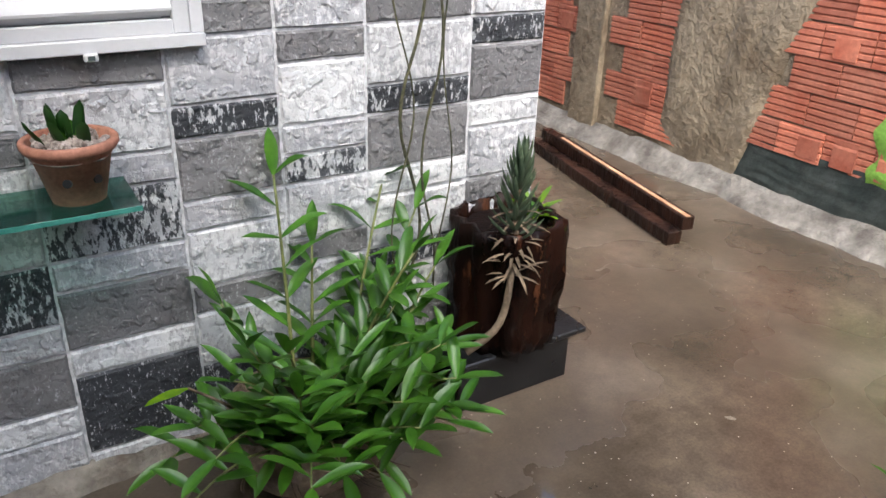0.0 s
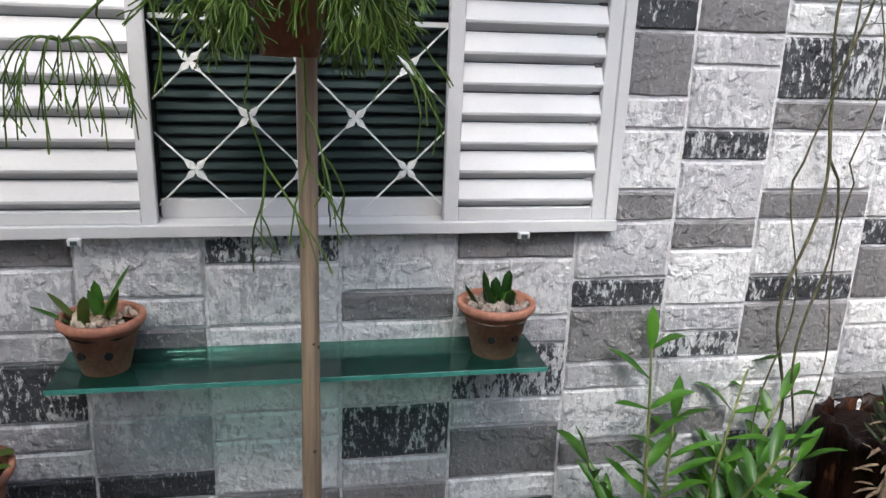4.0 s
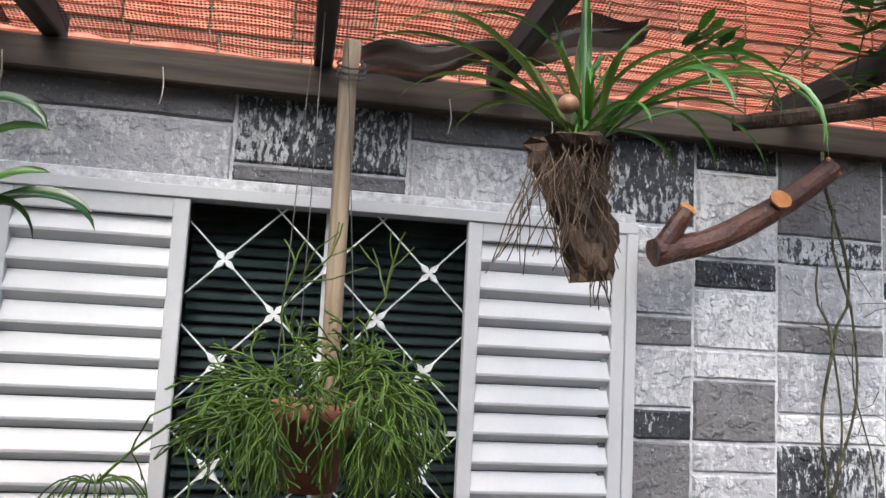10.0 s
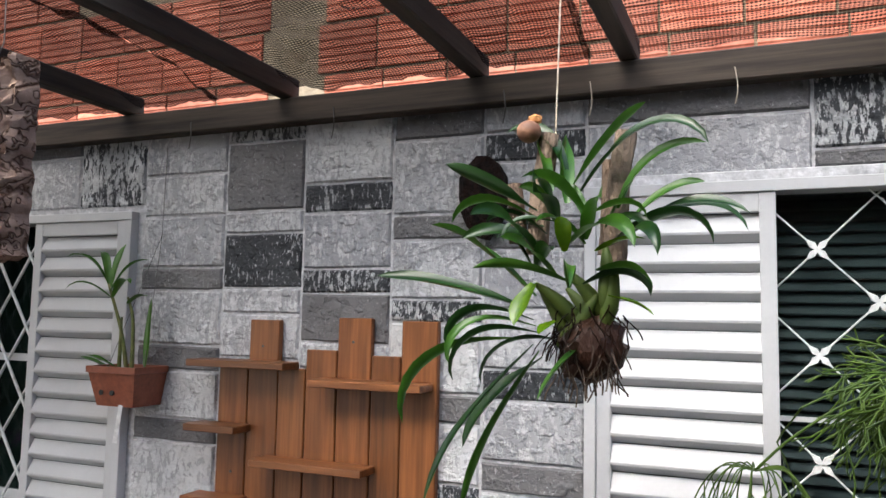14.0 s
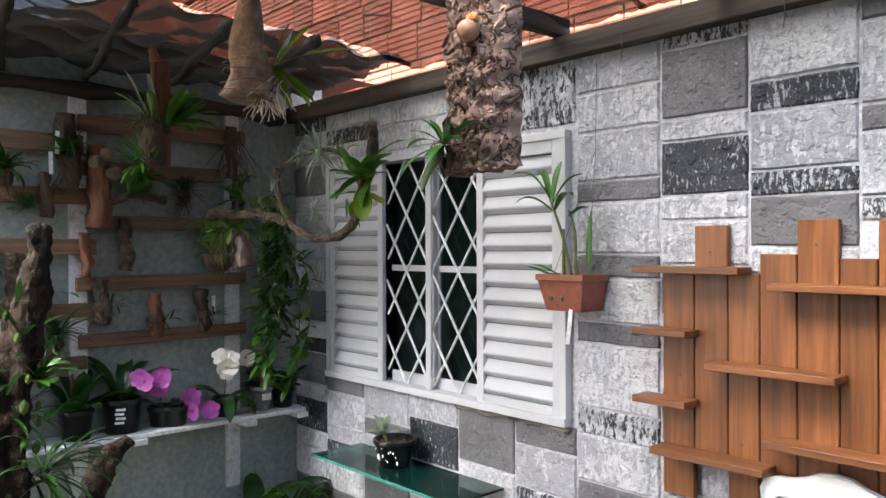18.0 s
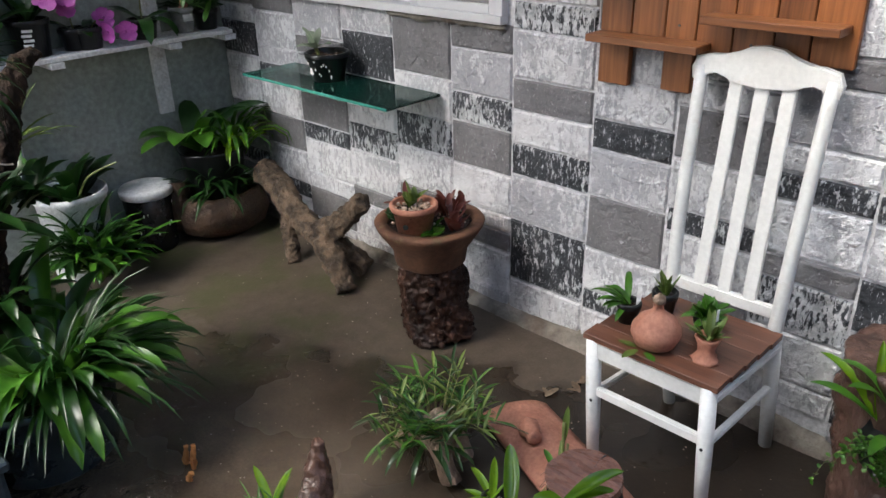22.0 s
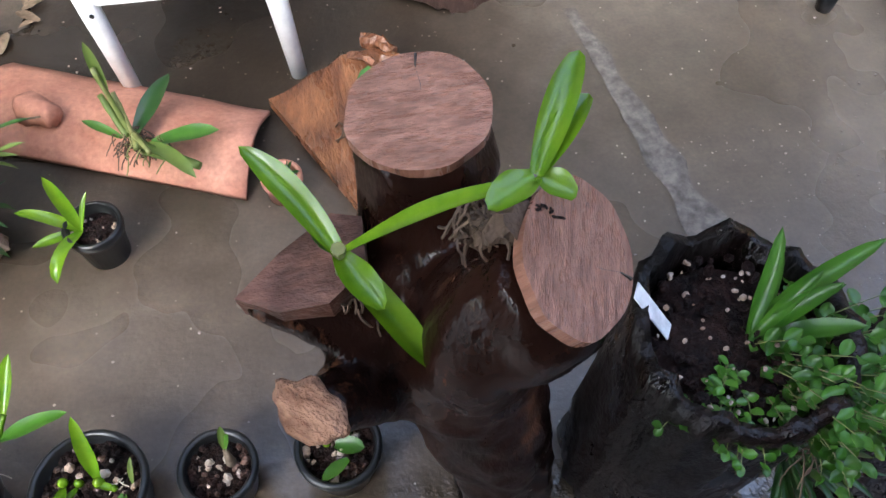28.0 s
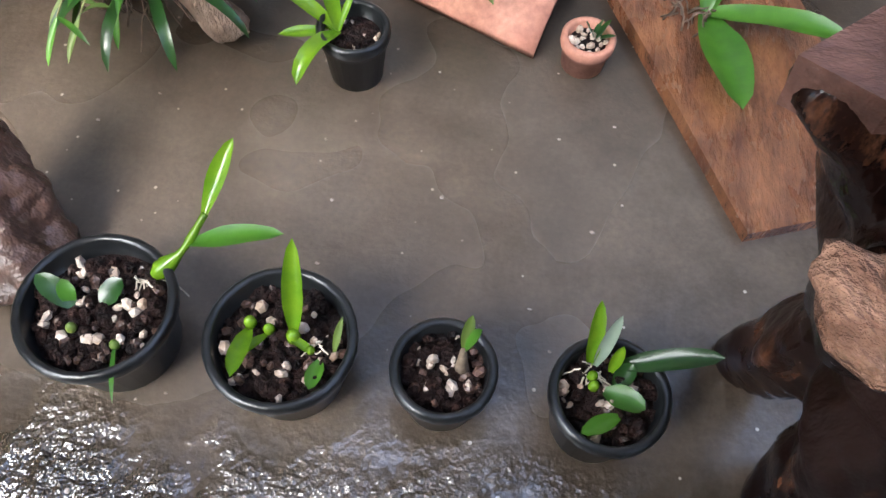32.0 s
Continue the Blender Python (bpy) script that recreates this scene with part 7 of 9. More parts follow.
nut = part("husk", rough_log([(-0.52, -0.03, 0.02), (-0.50, -0.03, -0.05), (-0.49, -0.03, -0.10)], [0.025, 0.04], 12, 0.2, 4.0), RED_BARK, ring, "reddish husk hanging under the arm", True)

# climbing vine in the corner
vine = thing("trailing_vine", (-3.06, -0.2, 0.95), "green leafy vine trailing down the corner from the beam", "plant")
q = random.Random(21)
for k in range(10):
    bs, bl = bmesh.new(), bmesh.new()
    x, y = q.uniform(-0.04, 0.26), q.uniform(-0.16, 0.10)
    top, bot = q.uniform(0.7, 1.05), q.uniform(0.08, 0.55)
    pts = smooth_path([(x * 0.4, y * 0.5, top), (x, y, top * 0.7 + bot * 0.3), (x + q.uniform(-0.05, 0.05), y + q.uniform(-0.05, 0.03), top * 0.3 + bot * 0.7), (x + q.uniform(-0.05, 0.05), y - 0.02, bot)], 7)
    tube(pts, 0.0026, 5, bs)
    for p in pts[1:]:
        for i in range(q.choice((1, 2, 2, 3))):
            blade(bl, p, q.uniform(-200, 60), q.uniform(-60, 40), q.uniform(0.05, 0.12), q.uniform(0.018, 0.038), q.uniform(10, 60), 5)
    c = part("runner", bs, STEM, vine, "", True)
    part("leaves", bl, LEAF_DARK if k % 3 == 0 else LEAF, c, "", True)


# pots on the white shelf
def shelf_pot(y, r, hgt, material, label, x=-3.095, filler=SOIL):
    return pot("plant_pot", (x, y, SH), r, r * 0.82, hgt, material, label, filler, group="pots on the white shelf", rim=0.004)


t = shelf_pot(-1.32, 0.07, 0.12, BLACK_PLASTIC, "black plastic pot with dark drooping leaves")
tuft(t, (0, 0, 0.1), 60, 0.26, 0.014, 41, LEAF_DARK, (0, 85), (0, 360), (40, 150))
t = shelf_pot(-1.08, 0.065, 0.12, BLACK_PLASTIC, "black pot with a young broad-leaved plant")
tuft(t, (0, 0, 0.1), 14, 0.22, 0.075, 42, LEAF_DARK, (20, 75), (0, 360), (30, 90))
part("stem", rough_log([(0, 0, 0.09), (0, -0.01, 0.16), (0.01, -0.02, 0.26)], [0.012, 0.008], 8, 0.2, 2), BARK, t)
t = shelf_pot(-0.90, 0.078, 0.14, BLACK_PLASTIC, "black pot with bark chips and a white printed mark")
tuft(t, (0, 0, 0.12), 8, 0.25, 0.07, 43, LEAF_DARK, (40, 80), (60, 260), (40, 90))
for i in range(4):
    part("print_bar", boxm((0.072, 0.0 - 0.02 + 0.004 * (i % 2), 0.045 + i * 0.018), (0.0755, 0.016 + 0.006 * (i % 2), 0.055 + i * 0.018)), WHITE_TAG, t, "faint white printed bar").rotation_euler = (0, 0, -0.45)


def moth_orchid(y, material, n, seed, label, height, lean, leaves):
    t = shelf_pot(y, 0.06, 0.085, BLACK_PLASTIC, label)
    q = random.Random(seed)
    tip = (0.06, lean, height)
    part("flower_stalk", tube(smooth_path([(0, 0, 0.07), (0.0, lean * 0.2, height * 0.6), (0.03, lean * 0.6, height * 0.95), tip]), 0.003, 6), STEM, t)
    for i in range(n):
        f = (tip[0] + q.uniform(-0.02, 0.04), tip[1] + lean * 0.5 + q.uniform(-0.07, 0.07), tip[2] + q.uniform(-0.06, 0.035))
        fl = part("flower", lathe([(0.004, 0), (0.006, 0.004), (0.003, 0.010)], 8), LIME if material is PETAL else PURPLE, t, "open moth orchid flower")
        fl.matrix_basis = pose(*f, q.uniform(60, 100), 0, 60 + q.uniform(-40, 40))
        for k in range(5):
            bm = bmesh.new()
            blade(bm, (0, 0, 0.002), k * 72 + 18, 10, 0.042 if k % 2 else 0.048, 0.048 if k in (1, 4) else 0.034, -10, 6, 0.1, 0.75)
            part("petal", bm, material, fl, "", True)
    for az, el, L, w, dr in leaves:
        leaf_part(t, (0, 0, 0.075), az, el, L, w, dr, LEAF_DARK, segs=9)
    return t


moth_orchid(-0.73, PURPLE, 5, 3, "black pot with a purple moth orchid in flower", 0.20, -0.03, ((-120, 30, 0.14, 0.05, 60), (60, 20, 0.13, 0.05, 60), (10, 10, 0.12, 0.05, 70)))
moth_orchid(-0.69, PURPLE, 3, 9, "small black pot with a low purple orchid spray", 0.11, 0.05, ((150, 30, 0.1, 0.04, 60),)).location.x = -3.07
w_orchid = moth_orchid(-0.44, PETAL, 6, 5, "dark pot with a white moth orchid in flower", 0.25, 0.02, ((-80, 35, 0.22, 0.07, 80), (30, 10, 0.20, 0.06, 120), (80, 20, 0.20, 0.06, 90), (-20, 15, 0.26, 0.055, 130), (-120, 40, 0.16, 0.06, 60)))
part("sticker", boxm((0.052, -0.03, 0.03), (0.0575, 0.018, 0.062)), WHITE_TAG, w_orchid, "pale printed sticker")
t = shelf_pot(-0.255, 0.05, 0.11, CLEAR_POT, "cloudy clear pot with a pale sticker and dark plant")
part("sticker", boxm((0.043, -0.02, 0.05), (0.049, 0.025, 0.08)), WHITE_TAG, t, "pale sticker")
part("stake", rough_log([(0.02, 0, 0.09), (0.022, 0.005, 0.14), (0.02, 0, 0.17)], [0.022, 0.014], 9, 0.2, 4), TERRACOTTA, t, "orange clay chip")
tuft(t, (-0.02, 0.02, 0.1), 12, 0.16, 0.07, 45, LEAF_DARK, (10, 80), (0, 360), (30, 90))
t = shelf_pot(-0.14, 0.055, 0.09, BLACK_PLASTIC, "small dark pot with broad dark leaves in the corner")
tuft(t, (0, 0, 0.08), 12, 0.17, 0.07, 46, LEAF_DARK, (20, 80), (0, 360), (30, 90))

# tall mossy trunk near the rack, with a side limb
trunk = thing("mossy_trunk", (-2.13, -1.59, 0.0), "tall dark mossy trunk standing on the floor with small epiphytes", "tree trunk")
limbs(trunk, "trunk", [
    ([(0.02, -0.03, 0), (0, -0.01, 0.4), (0.02, 0.03, 0.8), (0.0, 0.06, 1.25), (0.01, 0.12, 1.6), (0.0, 0.13, 1.74)], (0.075, 0.030)),
    ([(-0.02, -0.08, 0), (-0.03, -0.05, 0.3), (0.0, 0.0, 0.72)], (0.11, 0.05)),
    ([(0.03, 0.09, 0), (0.0, 0.10, 0.35), (-0.02, 0.12, 0.66)], (0.09, 0.055)),
], MOSSY_BARK, "", 0.009, 14, 0.4, 2.0, 0.035, 0.04)
limbs(trunk, "limb", [
    ([(-0.02, 0.06, 0.42), (-0.05, 0.16, 0.66), (-0.09, 0.26, 0.84), (-0.12, 0.32, 0.98)], (0.060, 0.034)),
    ([(-0.115, 0.31, 0.96), (-0.15, 0.37, 1.035), (-0.19, 0.44, 1.06)], (0.036, 0.020)),
    ([(-0.12, 0.32, 0.97), (-0.13, 0.31, 1.03)], (0.030, 0.012)),
], MOSSY_BARK, "broken side limb with a torn bent end", 0.008, 12, 0.35, 5.0, 0.03, 0.03)
q = random.Random(8)
bm = bmesh.new()
for i in range(60):
    z = q.uniform(0.4, 1.6)
    blade(bm, (0.02 + q.uniform(-0.03, 0.07), 0.03 + 0.07 * z / 1.6 + q.uniform(-0.05, 0.06), z), q.uniform(-150, 120), q.uniform(-10, 60), q.uniform(0.05, 0.15), q.uniform(0.007, 0.018), q.uniform(20, 90), 5)
o = part("epiphytes", bm, LEAF_DARK, trunk, "small dark tufts rooted on the bark")
o["kind"] = "stuff"
bm = bmesh.new()
for i in range(26):
    z = q.uniform(0.3, 1.5)
    a = q.uniform(-1.9, 1.2)
    bmesh.ops.create_icosphere(bm, subdivisions=1, radius=q.uniform(0.006, 0.014), matrix=Matrix.Translation((0.055 * math.cos(a), 0.0 + 0.06 * z + 0.055 * math.sin(a), z)) @ Matrix.Diagonal((1, 1, 1.6, 1)))
o = part("lichen", bm, MOSS, trunk, "small moss cushions")
o["kind"] = "stuff"
tuft(trunk, (-0.02, 0.12, 1.30), 9, 0.13, 0.045, 47, LEAF, (0, 70), (0, 180), (30, 90))
tuft(trunk, (0.0, 0.13, 1.05), 34, 0.26, 0.012, 48, LEAF_DARK, (-30, 50), (0, 180), (60, 130), lab="fine hanging fern fronds")
tuft(trunk, (0.0, 0.05, 0.62), 16, 0.30, 0.05, 49, LEAF_DARK, (0, 70), (-60, 200), (40, 110))
bm = bmesh.new()
for i in range(9):
    p = Vector((0.09 + q.uniform(-0.02, 0.02), 0.06 + q.uniform(-0.05, 0.07), 0.86 + q.uniform(-0.05, 0.05)))
    pts = [p.copy()]
    d = Vector((q.uniform(-0.1, 0.3), q.uniform(-0.8, 1.0), q.uniform(-0.8, 0.3)))
    for k in range(6):
        p = p + d.normalized() * q.uniform(0.014, 0.026)
        d = d + Vector((q.uniform(-0.3, 0.3), q.uniform(-0.7, 0.7), q.uniform(-0.6, 0.4)))
        pts.append(p.copy())
    tube(pts, 0.0026, 5, bm)
part("dry_twig", bm, STRING, trunk, "tangle of pale bare twigs")["kind"] = "stuff"
tuft(trunk, (-0.03, 0.22, 0.66), 20, 0.20, 0.05, 52, LEAF_DARK, (0, 70), (-20, 200), (40, 110), spread=0.05)
tuft(trunk, (0.02, -0.02, 0.95), 16, 0.20, 0.045, 53, LEAF_DARK, (-10, 60), (-120, 160), (40, 110), spread=0.06)
tuft(trunk, (0.06, 0.10, 0.40), 18, 0.24, 0.04, 54, LEAF_DARK, (0, 60), (-60, 160), (50, 120), spread=0.06)
cp = pot("clay_pot", (-2.30, -1.70, 0.53), 0.07, 0.055, 0.12, TERRACOTTA, "red-brown clay pot hung against the mossy trunk", SOIL)
tuft(cp, (0, 0, 0.1), 14, 0.16, 0.03, 55, LEAF_DARK, (0, 70), (0, 360), (40, 120))
tuft(trunk, (-0.1, 0.26, 0.82), 8, 0.22, 0.012, 51, LEAF_OLIVE, (0, 60), (20, 140), (20, 80))

# floor pieces below the shelf
t = thing("stone_planter", (-2.98, -0.28, 0), "rough brown stone planter with broad-leaved and arching plants", "planter")
part("bowl", lathe([(0.13, 0), (0.20, 0.05), (0.225, 0.13), (0.20, 0.20), (0.17, 0.21), (0.15, 0.17)], 28, 0.16, seed=3), STONEWARE, t, "mossy stone-like bowl", True)
part("rim_stone", rough_log([(-0.05, -0.20, 0.06), (-0.02, -0.21, 0.18), (-0.04, -0.19, 0.27)], [0.05, 0.07], 12, 0.2, 6), STONEWARE, t, "upright stone at the rim", True)
part("soil", lathe([(0.17, 0.16), (0.16, 0.185), (0.05, 0.2)], 20), SOIL, t)
# added black core for the shade between the leaves, with soil on top
part("inner_pot", lathe([(0.12, 0.16), (0.15, 0.40), (0.155, 0.41), (0.145, 0.41), (0.13, 0.36)], 24, 0.05, seed=2), BLACK_PLASTIC, t, "black pot shape standing in for the shaded interior of the leaves", True)
part("soil", lathe([(0.14, 0.37), (0.08, 0.385)], 20), SOIL, t)
for az, el, L, w, dr in ((-75, 40, 0.36, 0.11, 90), (-100, 55, 0.32, 0.11, 110), (-45, 50, 0.38, 0.12, 100), (70, 50, 0.42, 0.11, 80), (35, 62, 0.40, 0.10, 90), (-20, 55, 0.34, 0.12, 130), (-130, 40, 0.30, 0.10, 90), (110, 45, 0.34, 0.10, 70), (10, 75, 0.30, 0.10, 110), (160, 60, 0.3, 0.1, 60)):
    leaf_part(t, (-0.02, -0.05, 0.39), az, el, L, w, dr, LEAF_DARK if az > 30 else LEAF, segs=10, root=0.12)
tuft(t, (0.09, 0.08, 0.36), 40, 0.36, 0.022, 61, LEAF, (40, 85), (-90, 130), (120, 200), lab="arching striped spider leaves", spread=0.03)
tuft(t, (0.09, 0.08, 0.36), 12, 0.34, 0.019, 62, LEAF_LIME, (40, 80), (-80, 110), (120, 190), lab="pale arching leaf", spread=0.03)
tuft(t, (0.05, -0.02, 0.22), 70, 0.22, 0.018, 65, LEAF_DARK, (-10, 60), (-150, 120), (60, 150), lab="dark hanging leaves", spread=0.10)
t = thing("lidded_bucket", (-3.03, -0.60, 0), "dark paint-flecked bucket with a white lid against the grey wall", "bucket")
part("body", lathe([(0.095, 0), (0.10, 0.01), (0.108, 0.26), (0.103, 0.265)], 28), BLACK_STONE, t, "", True)
part("lid", lathe([(0.108, 0.255), (0.116, 0.26), (0.118, 0.285), (0.112, 0.295), (0.09, 0.297)], 28), WHITE_TAG, t, "scuffed white lid", True)
q = random.Random(3)
bm = bmesh.new()
for i in range(18):
    a, z = q.uniform(-2.2, 1.0), q.uniform(0.03, 0.25)
    bmesh.ops.create_icosphere(bm, subdivisions=1, radius=q.uniform(0.004, 0.012), matrix=Matrix.Translation((0.102 * math.cos(a), 0.102 * math.sin(a), z)) @ Matrix.Diagonal((0.5, 0.5, 1.2, 1)))
o = part("paint_fleck", bm, WHITE_TAG, t, "white paint splashes")
o["kind"] = "stuff"
t = thing("white_planter", (-3.03, -0.92, 0), "white plastic bucket with leafy plants against the grey wall", "planter")
part("body", lathe([(0.12, 0), (0.125, 0.01), (0.14, 0.34), (0.148, 0.345), (0.148, 0.37), (0.137, 0.37), (0.13, 0.30)], 30), WHITE_WOOD, t, "", True)
part("soil", lathe([(0.13, 0.30), (0.1, 0.32)], 20), SOIL, t)
tuft(t, (0.02, 0, 0.31), 20, 0.30, 0.075, 63, LEAF_DARK, (10, 75), (0, 360), (30, 120))
tuft(t, (0.16, -0.04, 0.12), 90, 0.26, 0.034, 64, LEAF_DARK, (10, 80), (-140, 90), (30, 120), lab="bushy green leaves", spread=0.08)
tuft(t, (0.20, 0.0, 0.04), 50, 0.34, 0.030, 66, LEAF, (30, 80), (-110, 80), (50, 130), lab="glossy arching leaves", spread=0.05)
part("stem", tube(smooth_path([(0.05, 0.0, 0.31), (0.12, 0.04, 0.44), (0.2, 0.14, 0.50)]), 0.004, 6), STEM, t)

# big arching plant in a blue-grey tub and a second tub
t = thing("blue_grey_tub", (-1.92, -1.50, 0), "dark blue-grey plastic tub with a dense arching strap-leaved plant", "planter")
part("body", lathe([(0.17, 0), (0.18, 0.01), (0.21, 0.24), (0.22, 0.245), (0.22, 0.265), (0.205, 0.265), (0.2, 0.22)], 32), BLUE_PLASTIC, t, "", True)
part("soil", lathe([(0.2, 0.22), (0.15, 0.235)], 20), SOIL, t)
q = random.Random(77)
for i in range(84):
    a = i * 137.5
    rr = 0.02 + 0.10 * q.random()
    leaf_part(t, (0.02 + rr * math.cos(radians(a)), 0.03 + rr * math.sin(radians(a)), 0.24), a + q.uniform(-20, 20), q.uniform(15, 78), q.uniform(0.26, 0.44), q.uniform(0.046, 0.066), q.uniform(80, 150), LEAF if q.random() < 0.85 else LEAF_DARK, segs=9, fold=0.3, root=0.3)
tuft(t, (0.08, 0.06, 0.24), 110, 0.42, 0.013, 78, LEAF_DARK, (10, 70), (-50, 110), (60, 130), lab="thin hanging fronds")
t = thing("blue_grey_tub", (-1.80, -1.82, 0), "dark blue-grey square plastic tub on the floor", "planter")
part("body", boxm((-0.17, -0.13, 0), (0.17, 0.13, 0.24), 0.012), BLUE_PLASTIC, t)
part("rim", boxm((-0.185, -0.145, 0.215), (0.185, 0.145, 0.245), 0.006), BLUE_PLASTIC, t)
part("soil", boxm((-0.16, -0.12, 0.24), (0.16, 0.12, 0.249), 0.004), SOIL, t)
for p, L in (((-1.57, -1.27, 0), 0.07), ((-1.535, -1.265, 0), 0.09), ((-1.50, -1.30, 0), 0.035)):
    s = thing("wood_chip", p, "split orange wood chip on the floor", "wood chip", "chips beside the tub")
    part("chip", rough_log([(0, 0, 0.006), (0.004, 0.002, L * 0.5), (0.012, 0.006, L)], [0.010, 0.007], 7, 0.3, L * 90), CUT_ORANGE, s)

# ---- floor group under the window and beside the chair ----
def sawn(parent, at, normal, rx, ry, seed, material=CUT_WOOD, along=(1, 0, 0)):
    """A sawn end with an uneven outline and a drying crack."""
    z = Vector(normal).normalized()
    x = (Vector(along) - z * z.dot(Vector(along))).normalized()
    q = Matrix((x, z.cross(x), z)).transposed().to_4x4()
    o = part("sawn_face", lathe([(1.0, -0.012), (1.0, 0.0), (0.7, 0.0015), (0.35, 0.001)], 44, 0.055, seed=seed), material, parent, "wet pink-brown sawn face")
    o.matrix_basis = Matrix.Translation(at) @ q @ Matrix.Diagonal((rx, ry, 1, 1))
    c = part("crack", tube([(0.05, 0.1, 0.001), (0.09, 0.4, 0.0015), (0.06, 0.7, 0.001), (0.1, 0.95, 0.0)], [0.006, 0.012, 0.016, 0.026], 5), BLACK_PLASTIC, o, "dark drying crack")
    c.matrix_basis = Matrix.Diagonal((1, 1, 0.1, 1))
    return o


SPLIT = two_tone("split_wood", (0.030, 0.014, 0.010), (0.135, 0.066, 0.048), 16, 0.6, (1, 2, 1), 0.8, 0.006, fine=40, wet=0.3, spec=0.15)
stump = thing("upturned_stump", (-0.25, -1.30, 0), "large dark wet upturned tree stump with sawn limbs and an orchid", "tree stump")
limbs(stump, "wood", [
    ([(-0.026, 0.065, 0.705), (-0.025, 0.055, 0.60), (-0.015, 0.03, 0.50), (0.0, 0.0, 0.42)], (0.053, 0.082)),
    ([(0.056, -0.074, 0.692), (0.035, -0.066, 0.64), (0.012, -0.045, 0.56), (0.0, -0.02, 0.44)], (0.050, 0.080)),
    ([(-0.183, -0.015, 0.598), (-0.135, -0.010, 0.575), (-0.085, -0.005, 0.53), (-0.02, -0.01, 0.45)], (0.010, 0.078)),
    ([(-0.135, -0.100, 0.560), (-0.11, -0.075, 0.52), (-0.07, -0.04, 0.47), (-0.01, -0.02, 0.43)], (0.022, 0.056)),
    ([(0.0, -0.02, 0.46), (0.035, -0.035, 0.32), (0.07, -0.05, 0.14), (0.082, -0.055, 0.0)], (0.082, 0.064)),
    ([(0.02, 0.01, 0.42), (0.02, 0.07, 0.18), (0.02, 0.12, 0.0)], (0.06, 0.034)),
], STUMP_WOOD, "wet dark purple-brown wood", 0.007, 20, 0.12, 4.0, 0.012, 0.05)
sawn(stump, (-0.028, 0.062, 0.724), (-0.10, -0.16, 1), 0.057, 0.052, 1.0)
sawn(stump, (0.062, -0.078, 0.716), (0.40, -0.22, 0.89), 0.061, 0.046, 2.0, along=(-0.2, -1, 0))
bm = bmesh.new()
edge = [(-0.190, -0.016, 0.612), (-0.150, 0.016, 0.622), (-0.105, 0.040, 0.634), (-0.080, 0.030, 0.638), (-0.082, -0.012, 0.626), (-0.115, -0.034, 0.616), (-0.155, -0.034, 0.612)]
up = [bm.verts.new(p) for p in edge]
dn = [bm.verts.new((p[0] * 0.98, p[1] * 0.95, p[2] - 0.03)) for p in edge]
bm.faces.new(up)
for i in range(len(up)):
    j = (i + 1) % len(up)
    bm.faces.new((up[i], up[j], dn[j], dn[i]))
part("split_face", bm, SPLIT, stump, "flat split face on the horn")
o = part("broken_end", lathe([(0.016, -0.02), (0.023, 0.0), (0.018, 0.007), (0.008, 0.009)], 32, 0.30, seed=5), ROTTEN, stump, "crumbling pale broken end", True)
o.matrix_basis = Matrix.Translation((-0.142, -0.106, 0.573)) @ Vector((-0.35, -0.35, 0.85)).to_track_quat("Z", "Y").to_matrix().to_4x4() @ Matrix.Diagonal((1.55, 1.05, 1, 1))
roots(stump, (0.008, -0.035, 0.715), 110, 0.024, 0.034, 12, 0.0012, ROOT, 0.8)
roots(stump, (0.03, -0.04, 0.728), 70, 0.018, 0.016, 17, 0.0014, SOIL, 0.9)
roots(stump, (-0.09, -0.02, 0.60), 16, 0.02, 0.05, 13, 0.0012, ROOT, 0.4)
part("moss", rough_log([(0.0, -0.035, 0.69), (0.01, -0.045, 0.715), (0.02, -0.055, 0.735)], [0.015, 0.013], 10, 0.4, 8), BARK, stump, "pad of roots and moss")
orchid = thing("stump_orchid", (-0.352, -1.311, 0.654), "lime-green broad-leaved orchid growing across the stump", "plant")
for az, el, L, w, dr, m in ((124, 34, 0.112, 0.024, 30, LEAF_LIME), (122, 10, 0.03, 0.018, 0, LEAF), (-66, 4, 0.060, 0.025, 40, LEAF_LIME), (-56, -22, 0.125, 0.026, 45, LEAF_LIME)):
    leaf_part(orchid, (0, 0, 0.0), az, el, L, w, dr, m, segs=16, fold=0.55, blunt=0.25, root=0.45, twist=12)
bm = bmesh.new()
blade(bm, (0.003, 0, 0), -22, 52, 0.185, 0.016, 25, 12, 0.5, 0.6, root=0.5)
part("long_leaf", bm, LEAF_LIME, orchid, "narrow leaf across the stump", True)
part("bulb", rough_log([(-0.003, 0, -0.05), (0, 0, -0.02), (0, 0, 0.005)], [0.004, 0.006], 8, 0.1, 1), STEM, orchid)
for az, el, L, w, dr in ((60, 34, 0.088, 0.020, 50), (47, 26, 0.066, 0.018, 45), (-150, 12, 0.040, 0.022, 50), (-40, 6, 0.028, 0.02, 50)):
    leaf_part(orchid, (0.126, -0.052, 0.142), az, el, L, w, dr, LEAF_LIME, segs=14, fold=0.55, blunt=0.3, root=0.45)


# hollow dark log planter and a wet log next to it
hl = hollow_log("hollow_log_planter", (0.045, -1.345, 0), 0.118, 0.465, BLACK_LOG, "hollow black wet log planter with pale chips and plants", 9.0, 0.10, seg=72)
chip_pile(hl, 0.10, 0.432, 70, PUMICE, 4, (0.002, 0.005))
roots(hl, (0.07, -0.10, 0.40), 26, 0.03, 0.12, 85, 0.001, ROOT)
chip_pile(hl, 0.10, 0.427, 60, SOIL, 5, (0.006, 0.012), "bark_chip")
tag(hl, (-0.065, 0.02, 0.425), 60, -40, 0.08, 0.020)
